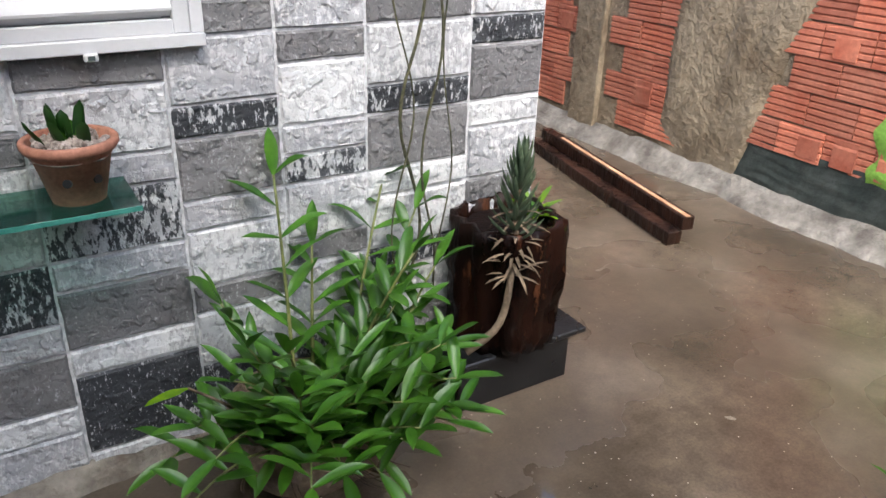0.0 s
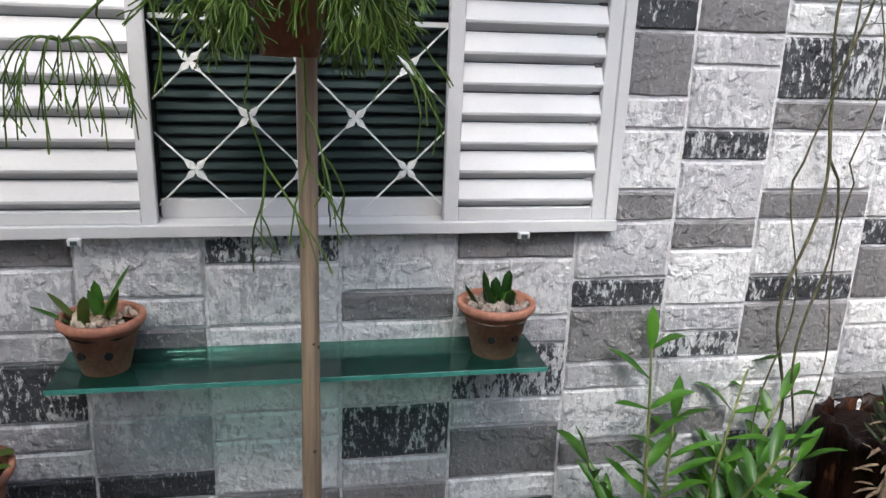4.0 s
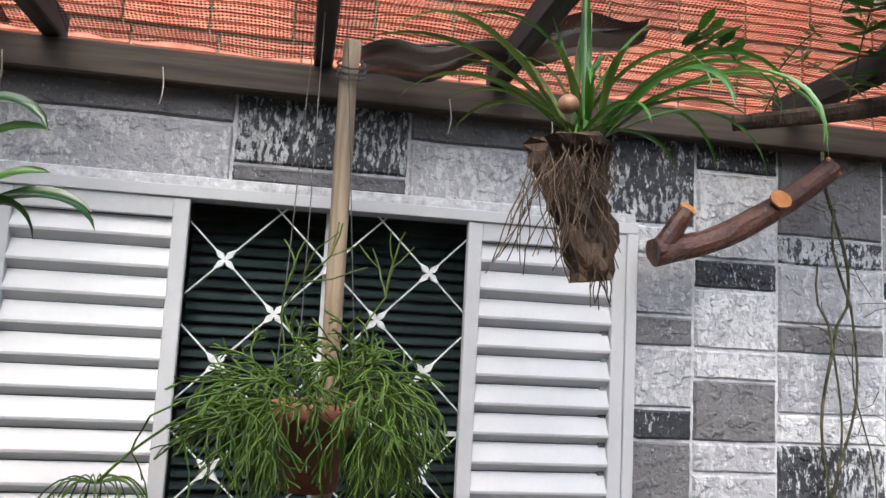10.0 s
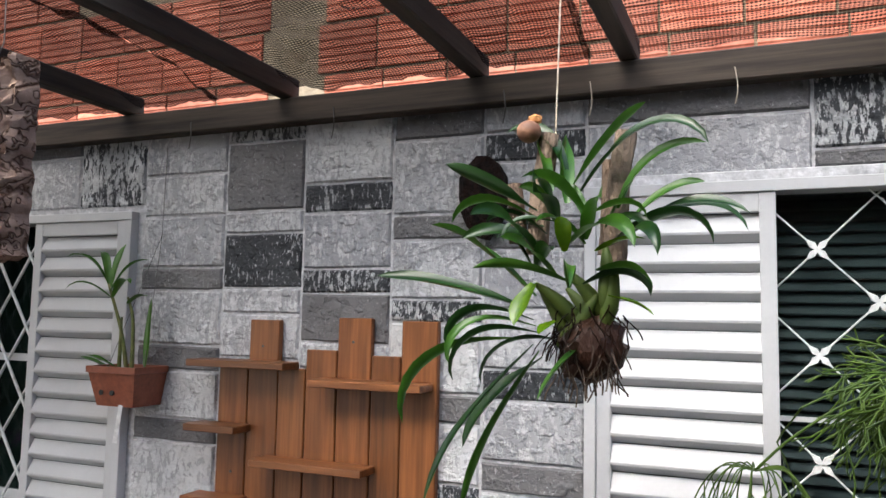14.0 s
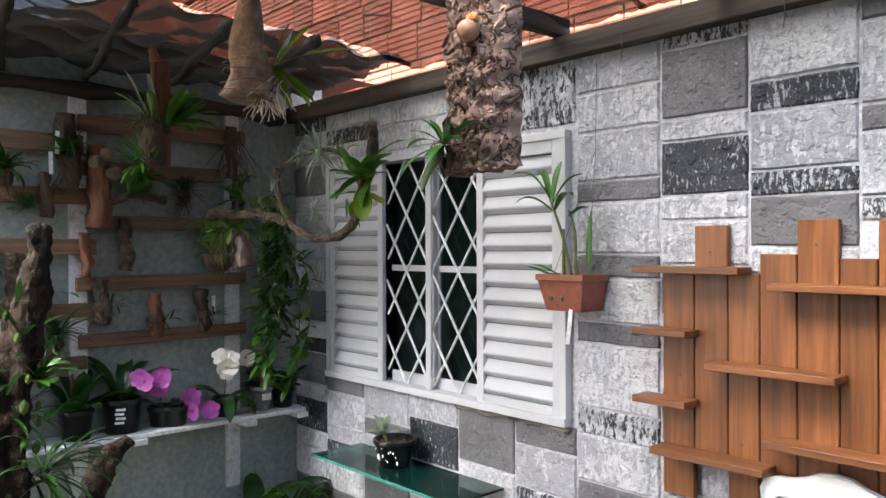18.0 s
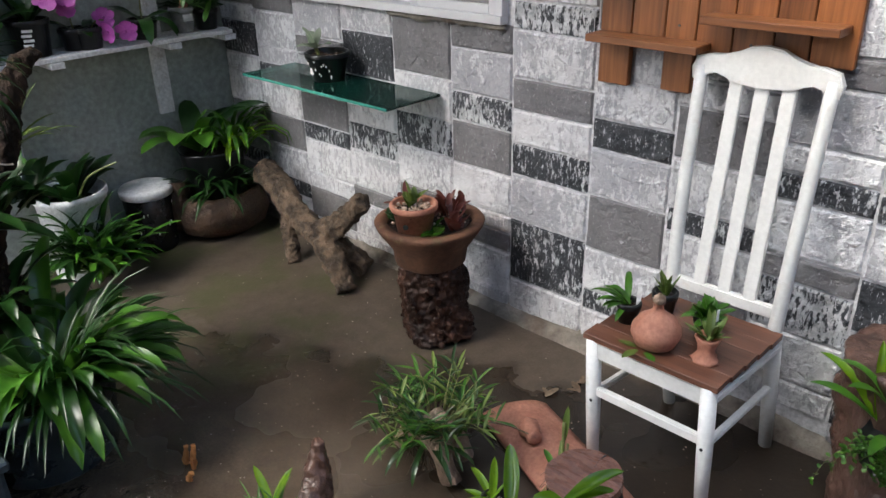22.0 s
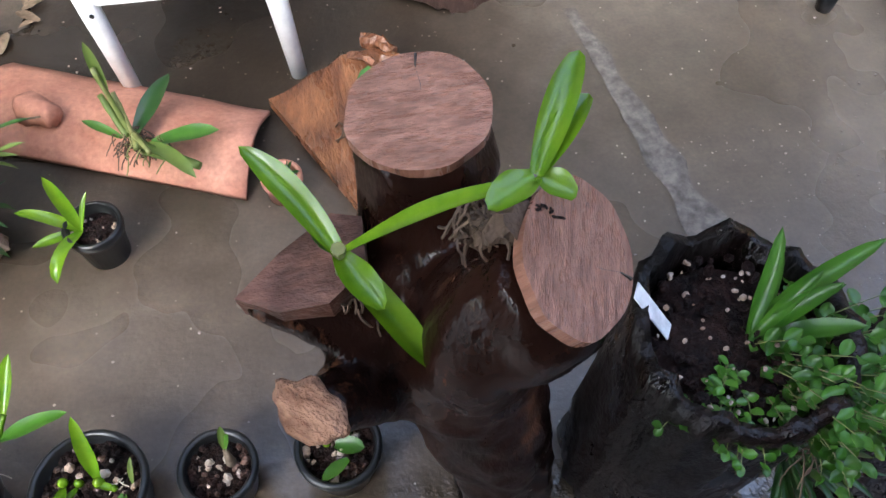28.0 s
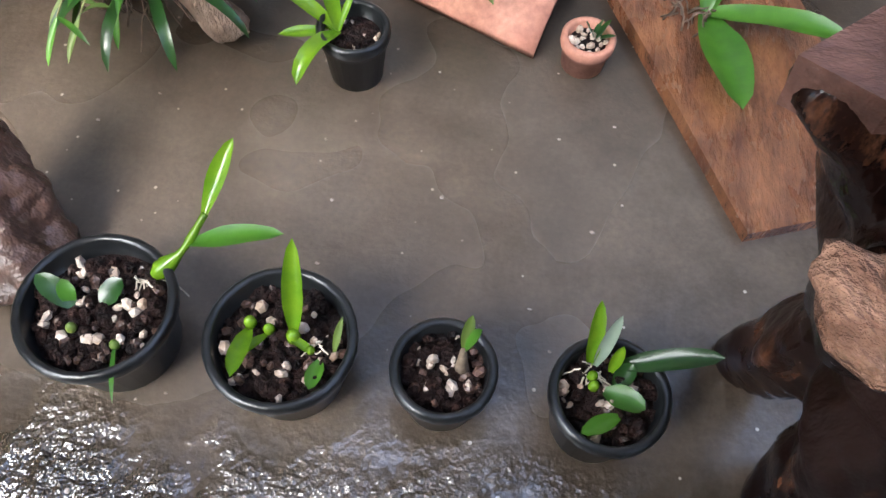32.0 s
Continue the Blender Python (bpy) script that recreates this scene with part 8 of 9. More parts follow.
tuft(hl, (0.02, 0.0, 0.425), 7, 0.16, 0.0202, 81, LEAF, (25, 65), (-25, 65), (10, 50), spread=0.012, fold=0.5)
q = random.Random(82)
bs, bl = bmesh.new(), bmesh.new()
for i in range(130):
    a = q.uniform(-150, 40) if i < 60 else q.uniform(-75, 5)
    rr = 0.10 * math.sqrt(q.random())
    p = (rr * math.cos(radians(a)) + 0.01, rr * math.sin(radians(a)) - 0.005, 0.425)
    cane(bs, bl, p, a, q.uniform(-10, 70), q.uniform(0.02, 0.05) if i < 60 else q.uniform(0.04, 0.10), q.uniform(20, 100), 5, 0.014 if i < 60 else 0.021, 0.009 if i < 60 else 0.013, q, 0.2, 0.001)
o = part("stem", bs, STEM, hl)
o["kind"] = "stuff"
o = part("foliage", bl, LEAF, hl, "small round wet green leaves", True)
o["kind"] = "stuff"
o = tuft(hl, (0.08, -0.10, 0.30), 44, 0.10, 0.008, 83, LEAF_DARK, (-60, 20), (-120, 20), (0, 60), lab="hanging fronds")
t = thing("wet_log", (0.32, -1.42, 0), "black wet log lying behind the planter", "log")
part("log", rough_log([(-0.02, -0.10, 0.07), (0.03, 0.0, 0.10), (0.10, 0.10, 0.12), (0.22, 0.18, 0.10)], [0.08, 0.07], 16, 0.2, 4.0), BLACK_LOG, t, "", True)


# ---- pots along the wet floor ----
def young_pot(x, y, r, hgt, seed, label, chips=60):
    t = pot("nursery_pot", (x, y, 0), r, r * 0.78, hgt, BLACK_PLASTIC, label, SOIL, group="black pots in a row", rim=0.004)
    chip_pile(t, r * 0.85, hgt * 0.76, int(chips * 0.35), RED_BARK, seed + 9, (0.005, 0.010), "bark_chip")
    chip_pile(t, r * 0.85, hgt * 0.74, chips, SOIL, seed, (0.007, 0.014), "bark_chip")
    chip_pile(t, r * 0.82, hgt * 0.78, int(chips * 0.3), PUMICE, seed + 5, (0.005, 0.010))
    return t


def bulb_shoot(t, base, az, el, L, material, leaf):
    d = Vector((math.cos(radians(az)) * math.cos(radians(el)), math.sin(radians(az)) * math.cos(radians(el)), math.sin(radians(el))))
    p = Vector(base)
    b = part("shoot", tube([p, p + d * L * 0.15, p + d * L * 0.45, p + d * L], [0.003, 0.008, 0.006, 0.003], 8), material, t, "swollen green shoot", True)
    for a2, e2, L2, w2, d2, m2 in leaf:
        leaf_part(b, p + d * L * 0.95, a2, e2, L2, w2, d2, m2, segs=8, fold=0.3)


RIMH = 0.105
p1 = young_pot(-0.93, -1.285, 0.079, RIMH, 1, "round black pot with bark chips and a leaning orchid shoot", 90)
part("shoot", tube(smooth_path([(0.038, 0.045, 0.084), (0.052, 0.056, 0.096), (0.068, 0.066, 0.110), (0.078, 0.080, 0.120), (0.092, 0.104, 0.140)], 4), [0.003, 0.005, 0.008, 0.0105, 0.011, 0.0105, 0.009, 0.007, 0.005, 0.004, 0.0035, 0.004, 0.005, 0.005, 0.004, 0.004, 0.004], 9), LEAF_LIME, p1, "swollen yellow-green shoot", True)
leaf_part(p1, (0.091, 0.103, 0.139), 72, 42, 0.088, 0.021, 20, LEAF_LIME, segs=10, fold=0.5)
leaf_part(p1, (0.076, 0.078, 0.118), 4, 30, 0.118, 0.024, 30, LEAF, segs=10, fold=0.3)
roots(p1, (0.035, 0.042, 0.088), 9, 0.008, 0.05, 91, 0.0012, STRING, 0.9)
for az, el, L, w, b in ((155, 28, 0.055, 0.024, (-0.025, -0.002)), (120, 55, 0.03, 0.018, (-0.03, 0.0)), (62, 30, 0.034, 0.026, (0.0, 0.006)), (-70, 15, 0.07, 0.005, (0.028, -0.03))):
    leaf_part(p1, (*b, 0.088), az, el, L, w, 40, LEAF_DARK if w > 0.02 else LEAF, segs=8)
for b in ((-0.02, -0.025), (0.03, -0.035)):
    part("bulb", lathe([(0.002, 0), (0.006, 0.004), (0.005, 0.009), (0.002, 0.013)], 10, centre=(*b, 0.084)), LEAF_OLIVE, p1, "round green bulb", True)
p2 = young_pot(-0.735, -1.285, 0.075, RIMH, 2, "round black pot with pale chips and yellow-green shoots", 90)
leaf_part(p2, (0.012, 0.004, 0.092), 92, 66, 0.125, 0.021, 12, LEAF_LIME, segs=10, fold=0.45, root=0.25)
for az, el, L, w, b, m in ((-84, 40, 0.075, 0.020, (-0.036, 0.006), LEAF_LIME), (-118, 30, 0.040, 0.010, (-0.016, 0.004), LEAF_LIME), (78, 62, 0.045, 0.008, (0.056, -0.004), LEAF_OLIVE), (-95, 20, 0.035, 0.017, (0.044, -0.014), LEAF), (160, 30, 0.03, 0.010, (0.035, -0.008), LEAF_LIME)):
    leaf_part(p2, (*b, 0.092), az, el, L, w, 40, m, segs=8, fold=0.4)
for b, r in (((-0.036, 0.012), 1.0), ((-0.015, 0.008), 0.9), ((0.012, 0.004), 1.15), ((0.032, -0.006), 0.7)):
    part("bulb", lathe([(0.002 * r, 0), (0.007 * r, 0.005 * r), (0.006 * r, 0.012 * r), (0.002 * r, 0.017 * r)], 12, centre=(*b, 0.088)), LEAF_LIME, p2, "round yellow-green bulb", True)
roots(p2, (0.035, -0.002, 0.090), 8, 0.012, 0.05, 92, 0.0011, STRING, 0.95)
p3 = young_pot(-0.566, -1.285, 0.052, 0.095, 3, "small black pot with bark chips and a thin shoot", 50)
bulb_shoot(p3, (0.018, 0.005, 0.078), 100, 80, 0.045, DRY_STEM, ((80, 70, 0.05, 0.012, 10, LEAF_OLIVE), (20, 75, 0.05, 0.013, 10, LEAF)))
p4 = young_pot(-0.398, -1.285, 0.058, 0.105, 4, "black pot with dark grit and a small two-leaved orchid", 70)
for az, el, L, w, b, m, dr in ((98, 70, 0.085, 0.016, (-0.022, 0.030), LEAF_LIME, 30), (70, 74, 0.078, 0.013, (-0.016, 0.030), LEAF_GREY, 25), (6, 34, 0.108, 0.024, (0.006, 0.034), LEAF_DARK, 30), (80, 80, 0.05, 0.012, (0.0, 0.026), LEAF_LIME, 10), (-20, 22, 0.045, 0.026, (-0.005, 0.006), LEAF, 40), (60, 30, 0.032, 0.020, (0.006, 0.010), LEAF_DARK, 40), (-145, 20, 0.048, 0.018, (0.012, -0.018), LEAF, 30)):
    leaf_part(p4, (*b, 0.092), az, el, L, w, dr, m, segs=10, fold=0.4)
for b in ((-0.018, 0.018), (-0.016, 0.008)):
    part("bulb", lathe([(0.002, 0), (0.006, 0.005), (0.005, 0.011), (0.002, 0.015)], 10, centre=(*b, 0.088)), LEAF_LIME, p4, "round yellow-green bulb", True)
roots(p4, (-0.02, 0.025, 0.094), 12, 0.012, 0.03, 93, 0.001, STRING, 0.95)
# small pots behind
t = pot("nursery_pot", (-0.76, -0.845, 0), 0.046, 0.036, 0.09, BLACK_PLASTIC, "small black pot with a drooping bright shoot", SOIL, rim=0.003)
chip_pile(t, 0.036, 0.066, 30, SOIL, 6, (0.005, 0.010), "bark_chip")
chip_pile(t, 0.036, 0.069, 9, PUMICE, 16, (0.003, 0.006))
for az, el, L, w, dr in ((165, 35, 0.11, 0.022, 60), (125, 65, 0.11, 0.022, 20), (-110, 30, 0.12, 0.024, 130), (60, 60, 0.07, 0.010, 40), (200, 10, 0.08, 0.02, 20)):
    leaf_part(t, (-0.02, 0.0, 0.075), az, el, L, w, dr, LEAF_LIME, segs=8, fold=0.3)
t = pot("clay_pot", (-0.45, -0.765, 0), 0.034, 0.030, 0.055, TERRACOTTA, "tiny terracotta pot with pale stones", SOIL, rim=0.004)
chip_pile(t, 0.026, 0.043, 26, PUMICE, 7, (0.004, 0.008))
tuft(t, (0, 0, 0.045), 6, 0.035, 0.012, 84, LEAF_DARK, (40, 80), (0, 360), (0, 30))

# curved clay roof tile with a knob and an orchid
tile = thing("clay_roof_tile", (0, 0, 0), "curved terracotta roof tile with an orchid tied on it", "roof tile")
A, B, C, D = Vector((-1.08, -0.55, 0.004)), Vector((-0.965, -0.37, 0.004)), Vector((-0.465, -0.575, 0.004)), Vector((-0.52, -0.775, 0.004))
bm = bmesh.new()
n, mm = 14, 10
grid = []
for side in (0, 1):
    for i in range(n + 1):
        u = i / n
        p, q = A.lerp(D, u), B.lerp(C, u)
        row = []
        for j in range(mm + 1):
            v = j / mm
            w = p.lerp(q, v)
            z = 0.042 * (1 - (2 * v - 1) ** 2) * (0.7 + 0.4 * u) + 0.006 * noise.noise((u * 5, v * 3, 1)) + (0.012 if side == 0 else 0.0)
            row.append(bm.verts.new((w.x, w.y, w.z + max(0, z))))
        grid.append(row)
for base in (0, n + 1):
    for i in range(n):
        for j in range(mm):
            bm.faces.new((grid[base + i][j], grid[base + i + 1][j], grid[base + i + 1][j + 1], grid[base + i][j + 1]))
for i in range(n):
    for j in (0, mm):
        bm.faces.new((grid[i][j], grid[i + 1][j], grid[n + 2 + i][j], grid[n + 1 + i][j]))
for j in range(mm):
    for i in (0, n):
        bm.faces.new((grid[i][j], grid[i][j + 1], grid[n + 1 + i][j + 1], grid[n + 1 + i][j]))
part("tile", bm, TERRACOTTA, tile, "", True)
part("knob", rough_log([(-0.90, -0.545, 0.06), (-0.875, -0.565, 0.073), (-0.845, -0.585, 0.072)], [0.032, 0.020], 12, 0.15, 2), TERRACOTTA, tile, "clay knob", True)
part("twig", tube(smooth_path([(-1.0, -0.60, 0.06), (-0.93, -0.60, 0.085), (-0.86, -0.59, 0.085)]), 0.0022, 5), DRY_STEM, tile)
t = thing("tile_orchid", (-0.70, -0.66, 0.062), "small orchid with old canes rooted on the roof tile", "plant")
for az, el, L, r in ((125, 72, 0.16, 0.006), (110, 60, 0.10, 0.006), (-60, 30, 0.08, 0.007), (-75, 40, 0.06, 0.007)):
    bm = rough_log([(0, 0, 0), (L * 0.4 * math.cos(radians(az)) * 0.4, L * 0.4 * math.sin(radians(az)) * 0.4, L * 0.45), (L * math.cos(radians(az)) * math.cos(radians(el)), L * math.sin(radians(az)) * math.cos(radians(el)), L * math.sin(radians(el)))], [r, r * 0.7], 8, 0.2, L * 30)
    part("cane", bm, STEM, t, "jointed old cane", True)
for b, az, el, L, w, dr, m in (((0, 0, 0.02), 60, 18, 0.14, 0.036, 25, LEAF_DARK), ((0.03, -0.02, 0.02), -5, 20, 0.13, 0.036, 30, LEAF), ((0.02, -0.02, 0.02), -50, 30, 0.16, 0.028, 70, LEAF_OLIVE), ((-0.02, 0.03, 0.10), 110, 75, 0.10, 0.018, 10, LEAF_OLIVE), ((-0.02, 0.0, 0.02), 150, 15, 0.08, 0.018, 20, LEAF)):
    leaf_part(t, b, az, el, L, w, dr, m, segs=8, fold=0.3)
for a, b, r in (((0.02, -0.03, 0.015), (0.115, -0.085, 0.02), 0.011), ((0.01, -0.02, 0.02), (0.075, -0.075, 0.032), 0.009), ((-0.01, 0.0, 0.02), (-0.045, 0.06, 0.07), 0.008)):
    part("cane", rough_log([a, tuple((a[k] + b[k]) / 2 + (0.004 if k == 2 else 0) for k in range(3)), b], [r, r * 0.7], 9, 0.15, r * 900), LEAF_OLIVE, t, "fat yellow-green cane", True)
roots(t, (0.0, -0.01, 0.02), 50, 0.03, 0.05, 89, 0.0012, ROOT, 0.9)
roots(t, (0.02, -0.02, 0.02), 30, 0.035, 0.05, 85, 0.0013, STEM, 0.9)

# split plank with a dark orchid
PLANK = two_tone("wet_split_wood", (0.085, 0.032, 0.018), (0.23, 0.095, 0.042), 9, 0.35, (3, 1, 1), 0.6, 0.006, fine=50, wet=0.15)
plank = thing("split_plank", (0, 0, 0), "wet orange-brown split plank lying on the floor", "plank")
bm = bmesh.new()
rows = []
for i in range(13):
    u = i / 12
    p = Vector((-0.465, -0.55, 0)).lerp(Vector((-0.225, -1.02, 0)), u)
    q = Vector((-0.22, -0.41, 0)).lerp(Vector((-0.01, -0.93, 0)), u)
    rr = []
    for j in range(9):
        v = j / 8
        w = p.lerp(q, v) + Vector((0, 0.03 * noise.noise((v * 4, 1, 2)) if i == 0 else 0, 0))
        rr.append((bm.verts.new((w.x, w.y, 0.0)), bm.verts.new((w.x, w.y, 0.022 + 0.010 * noise.noise((v * 6, u * 1.2, 3)) + 0.014 * max(0, v - 0.6) * (u < 0.45)))))
    rows.append(rr)
for i in range(12):
    for j in range(8):
        a, b, c, d = rows[i][j], rows[i + 1][j], rows[i + 1][j + 1], rows[i][j + 1]
        bm.faces.new((a[1], b[1], c[1], d[1]))
        bm.faces.new((d[0], c[0], b[0], a[0]))
    for j in (0, 8):
        bm.faces.new((rows[i][j][0], rows[i + 1][j][0], rows[i + 1][j][1], rows[i][j][1]))
for j in range(8):
    for i in (0, 12):
        bm.faces.new((rows[i][j][0], rows[i][j + 1][0], rows[i][j + 1][1], rows[i][j][1]))
part("board", bm, PLANK, plank)
for p, r in (((-0.235, -0.44, 0.035), 0.03), ((-0.20, -0.50, 0.04), 0.028), ((-0.27, -0.47, 0.03), 0.022)):
    part("splinter", rough_log([(p[0] - r, p[1] + r * 0.7, p[2] - 0.01), p, (p[0] + r, p[1] - r * 1.1, p[2])], [r * 0.5, r * 0.35], 8, 0.35, p[0] * 40), PLANK, plank, "raised orange splinter")
t = thing("plank_orchid", (-0.285, -0.665, 0.028), "dark glossy orchid laid on the split plank", "plant")
for az, el, L, w, dr in ((80, 30, 0.13, 0.048, 35), (-78, 14, 0.20, 0.062, 25), (-18, 22, 0.20, 0.046, 35), (100, 55, 0.09, 0.036, 40)):
    leaf_part(t, (0, 0, 0.008), az, el, L, w, dr, LEAF, segs=9, fold=0.3)
roots(t, (-0.02, 0, 0.015), 20, 0.03, 0.06, 86, 0.0016, ROOT, 0.9)

# grassy orchid clump on a hollow bark piece
t = thing("grassy_orchid_clump", (-1.05, -0.78, 0), "dense grassy orchid clump on a piece of hollow bark", "plant")
limbs(t, "bark_piece", [([(-0.10, -0.03, 0.03), (-0.06, -0.03, 0.10), (0.0, -0.03, 0.125), (0.06, -0.04, 0.10), (0.11, -0.05, 0.02)], (0.032, 0.030)), ([(-0.08, 0.05, 0.03), (0.0, 0.05, 0.10), (0.09, 0.04, 0.03)], (0.035, 0.03)), ([(0.0, -0.03, 0.11), (0.0, 0.05, 0.11)], (0.05, 0.05))], CORK, "hollow brown bark piece", 0.010, 12, 0.2, 1.0, 0.012, 0.04)
bs = bmesh.new()
for c in range(9):
    bl = bmesh.new()
    for i in range(9):
        a = c * 40 + g.uniform(-30, 30)
        cane(bs, bl, (0.05 * math.cos(radians(a)), 0.01 + 0.05 * math.sin(radians(a)), 0.13), a, g.uniform(20, 85), g.uniform(0.06, 0.15), g.uniform(10, 90), 4, 0.07, 0.0095, g, 0.35, 0.0022)
    part("foliage", bl, (LEAF_OLIVE, LEAF, LEAF_DARK)[c % 3], t, "narrow pointed green leaves", True)["kind"] = "stuff"
part("stem", bs, STEM, t, "thin crowded canes", True)["kind"] = "stuff"
for az in (-120, -90, -60, -20, 20):
    leaf_part(t, (0.03 * math.cos(radians(az)), -0.05, 0.11), az, 10, 0.16, 0.016, 100, LEAF_DARK, segs=8)
roots(t, (0, -0.05, 0.12), 26, 0.05, 0.1, 87, 0.0013, ROOT)

# leaning red-brown log with a small orchid
t = thing("leaning_red_log", (-1.11, -1.16, 0), "short wet red-brown pointed log with a small orchid", "log")
limbs(t, "wood", [([(0.05, -0.07, 0.0), (0.02, -0.02, 0.07), (-0.02, 0.04, 0.14), (-0.03, 0.06, 0.22)], (0.066, 0.016))], RED_BARK, "", 0.007, 16, 0.2, 3.0, 0.022, 0.03)
tuft(t, (-0.06, -0.10, 0.05), 60, 0.10, 0.005, 88, LEAF, (-10, 80), (0, 360), (10, 90), spread=0.03)
for az, el, L in ((70, 65, 0.12), (100, 50, 0.10), (170, 40, 0.12)):
    leaf_part(t, (-0.06, -0.08, 0.08), az, el, L, 0.022, 25, LEAF_LIME, segs=8)

# ---- white chair ----
CHAIR_WHITE = two_tone("chair_paint", (0.64, 0.64, 0.62), (0.72, 0.72, 0.70), 5, 0.4, bump=0.08, c3=(0.60, 0.58, 0.54), fine=70, grit=0.25)
chair = thing("dining_chair", (0, 0, 0), "white painted high-backed chair with a brown plank seat", "chair")


def bar(name, a, b, w, d, material=CHAIR_WHITE, label="", w2=None):
    """A squared rail from a to b, w across and d deep, with eased edges."""
    a, b = Vector(a), Vector(b)
    L = (b - a).length
    bm = boxm((-0.5, -0.5, 0), (0.5, 0.5, 1))
    for v in bm.verts:
        k = (w if v.co.z < 0.5 else (w2 or w))
        v.co = Vector((v.co.x * k, v.co.y * d, v.co.z * L))
    bmesh.ops.bevel(bm, geom=list(bm.edges), offset=min(w, d) * 0.18, segments=2, affect="EDGES")
    o = part(name, bm, material, chair, label, False)
    z = (b - a).normalized()
    x = Vector((1, 0, 0)) - z * z.x
    if x.length < 0.2:
        x = Vector((0, 1, 0)) - z * z.y
    x.normalize()
    y = z.cross(x)
    o.matrix_basis = Matrix.Translation(a) @ Matrix((x, y, z)).transposed().to_4x4()
    return o


def legm(a, b, r0, r1):
    part("leg", tube([a, Vector(a).lerp(Vector(b), 0.5), b], [r0, (r0 + r1) / 2 + 0.002, r1], 14), CHAIR_WHITE, chair, "", True)


legm((-0.727, -0.47, 0), (-0.765, -0.445, 0.375), 0.016, 0.021)
legm((-0.401, -0.47, 0), (-0.435, -0.445, 0.375), 0.016, 0.021)
legm((-0.70, -0.085, 0), (-0.735, -0.115, 0.385), 0.018, 0.020)
legm((-0.395, -0.085, 0), (-0.415, -0.115, 0.385), 0.018, 0.020)
FZ = 0.385
for (x0, y0, x1, y1) in ((-0.765, -0.447, -0.435, -0.447), (-0.735, -0.115, -0.415, -0.115), (-0.765, -0.445, -0.735, -0.115), (-0.435, -0.445, -0.415, -0.115)):
    bar("apron", (x0, y0, 0.347), (x1, y1, 0.347), 0.050 if abs(x1 - x0) < 0.1 else 0.022, 0.022 if abs(x1 - x0) < 0.1 else 0.050)
for (x0, y0, x1, y1, z) in ((-0.745, -0.458, -0.42, -0.458, 0.225), (-0.75, -0.45, -0.715, -0.10, 0.21), (-0.42, -0.45, -0.405, -0.10, 0.21), (-0.72, -0.10, -0.405, -0.10, 0.24)):
    bar("stretcher", (x0, y0, z), (x1, y1, z), 0.018, 0.028 if abs(x1 - x0) > 0.1 else 0.018)
for k in range(5):
    a, b = k / 5, (k + 1) / 5
    x0a, x0b = -0.79 + 0.03 * a, -0.79 + 0.03 * b
    o = part("seat_plank", boxm((-0.79 + 0.028 * a, -0.462 + 0.342 * a + 0.0002, 0.374), (-0.408 + 0.02 * a, -0.462 + 0.342 * b - 0.0002, 0.3905), 0.0012), SEAT_WOOD, chair, "brown oiled seat plank")
YB, YT = -0.105, -0.055
for x0, x1 in ((-0.725, -0.738), (-0.42, -0.408)):
    part("back_post", tube(smooth_path([(x0, YB, 0.36), ((x0 + x1) / 2, YB + 0.005, 0.62), (x1, YT, 1.045)]), [0.020 - 0.003 * i / 10 for i in range(11)], 14), CHAIR_WHITE, chair, "", True)
bar("back_rail", (-0.73, YB, 0.435), (-0.415, YB, 0.435), 0.02, 0.036)
for k, (xa, xb) in enumerate(((-0.645, -0.640), (-0.573, -0.573), (-0.501, -0.506))):
    bar("back_slat", (xa, YB, 0.445), (xb, YT + 0.003, 1.03), 0.036, 0.014)
bm = bmesh.new()
outline_top = [(-0.795, 1.02), (-0.80, 1.05), (-0.785, 1.078), (-0.74, 1.088), (-0.69, 1.088), (-0.66, 1.10), (-0.62, 1.117), (-0.573, 1.122), (-0.526, 1.117), (-0.487, 1.10), (-0.457, 1.088), (-0.407, 1.088), (-0.362, 1.078), (-0.347, 1.05), (-0.352, 1.02)]
outline_bot = [(-0.38, 1.015), (-0.40, 1.04), (-0.425, 1.047), (-0.455, 1.04), (-0.48, 1.022), (-0.573, 1.018), (-0.667, 1.022), (-0.69, 1.04), (-0.72, 1.047), (-0.747, 1.04), (-0.767, 1.015)]
CX = lambda x: -0.573 + (x + 0.573) * 0.84
front = [bm.verts.new((CX(x), YT - 0.013, z - 0.012)) for x, z in outline_top + outline_bot]
back = [bm.verts.new((CX(x), YT + 0.013, z - 0.012)) for x, z in outline_top + outline_bot]
bm.faces.new(front)
bm.faces.new(back[::-1])
for i in range(len(front)):
    j = (i + 1) % len(front)
    bm.faces.new((front[i], back[i], back[j], front[j]))
bmesh.ops.bevel(bm, geom=[e for e in bm.edges if len(e.link_faces) == 2 and any(len(f.verts) > 8 for f in e.link_faces)], offset=0.004, segments=2, affect="EDGES")
part("crest_rail", bm, CHAIR_WHITE, chair, "shaped crest rail with a raised middle")
for x, z in ((-0.745, 0.30), (-0.742, 0.2), (-0.423, 0.31), (-0.42, 0.21), (-0.408, 0.11)):
    o = part("screw", lathe([(0.0045, 0), (0.0045, 0.002), (0.002, 0.003)], 10), BLACK_PLASTIC, chair, "dark screw head")
    o.matrix_basis = pose(x, -0.476 + 0.02 * (z > 0.25), z, 90, 0, 0)

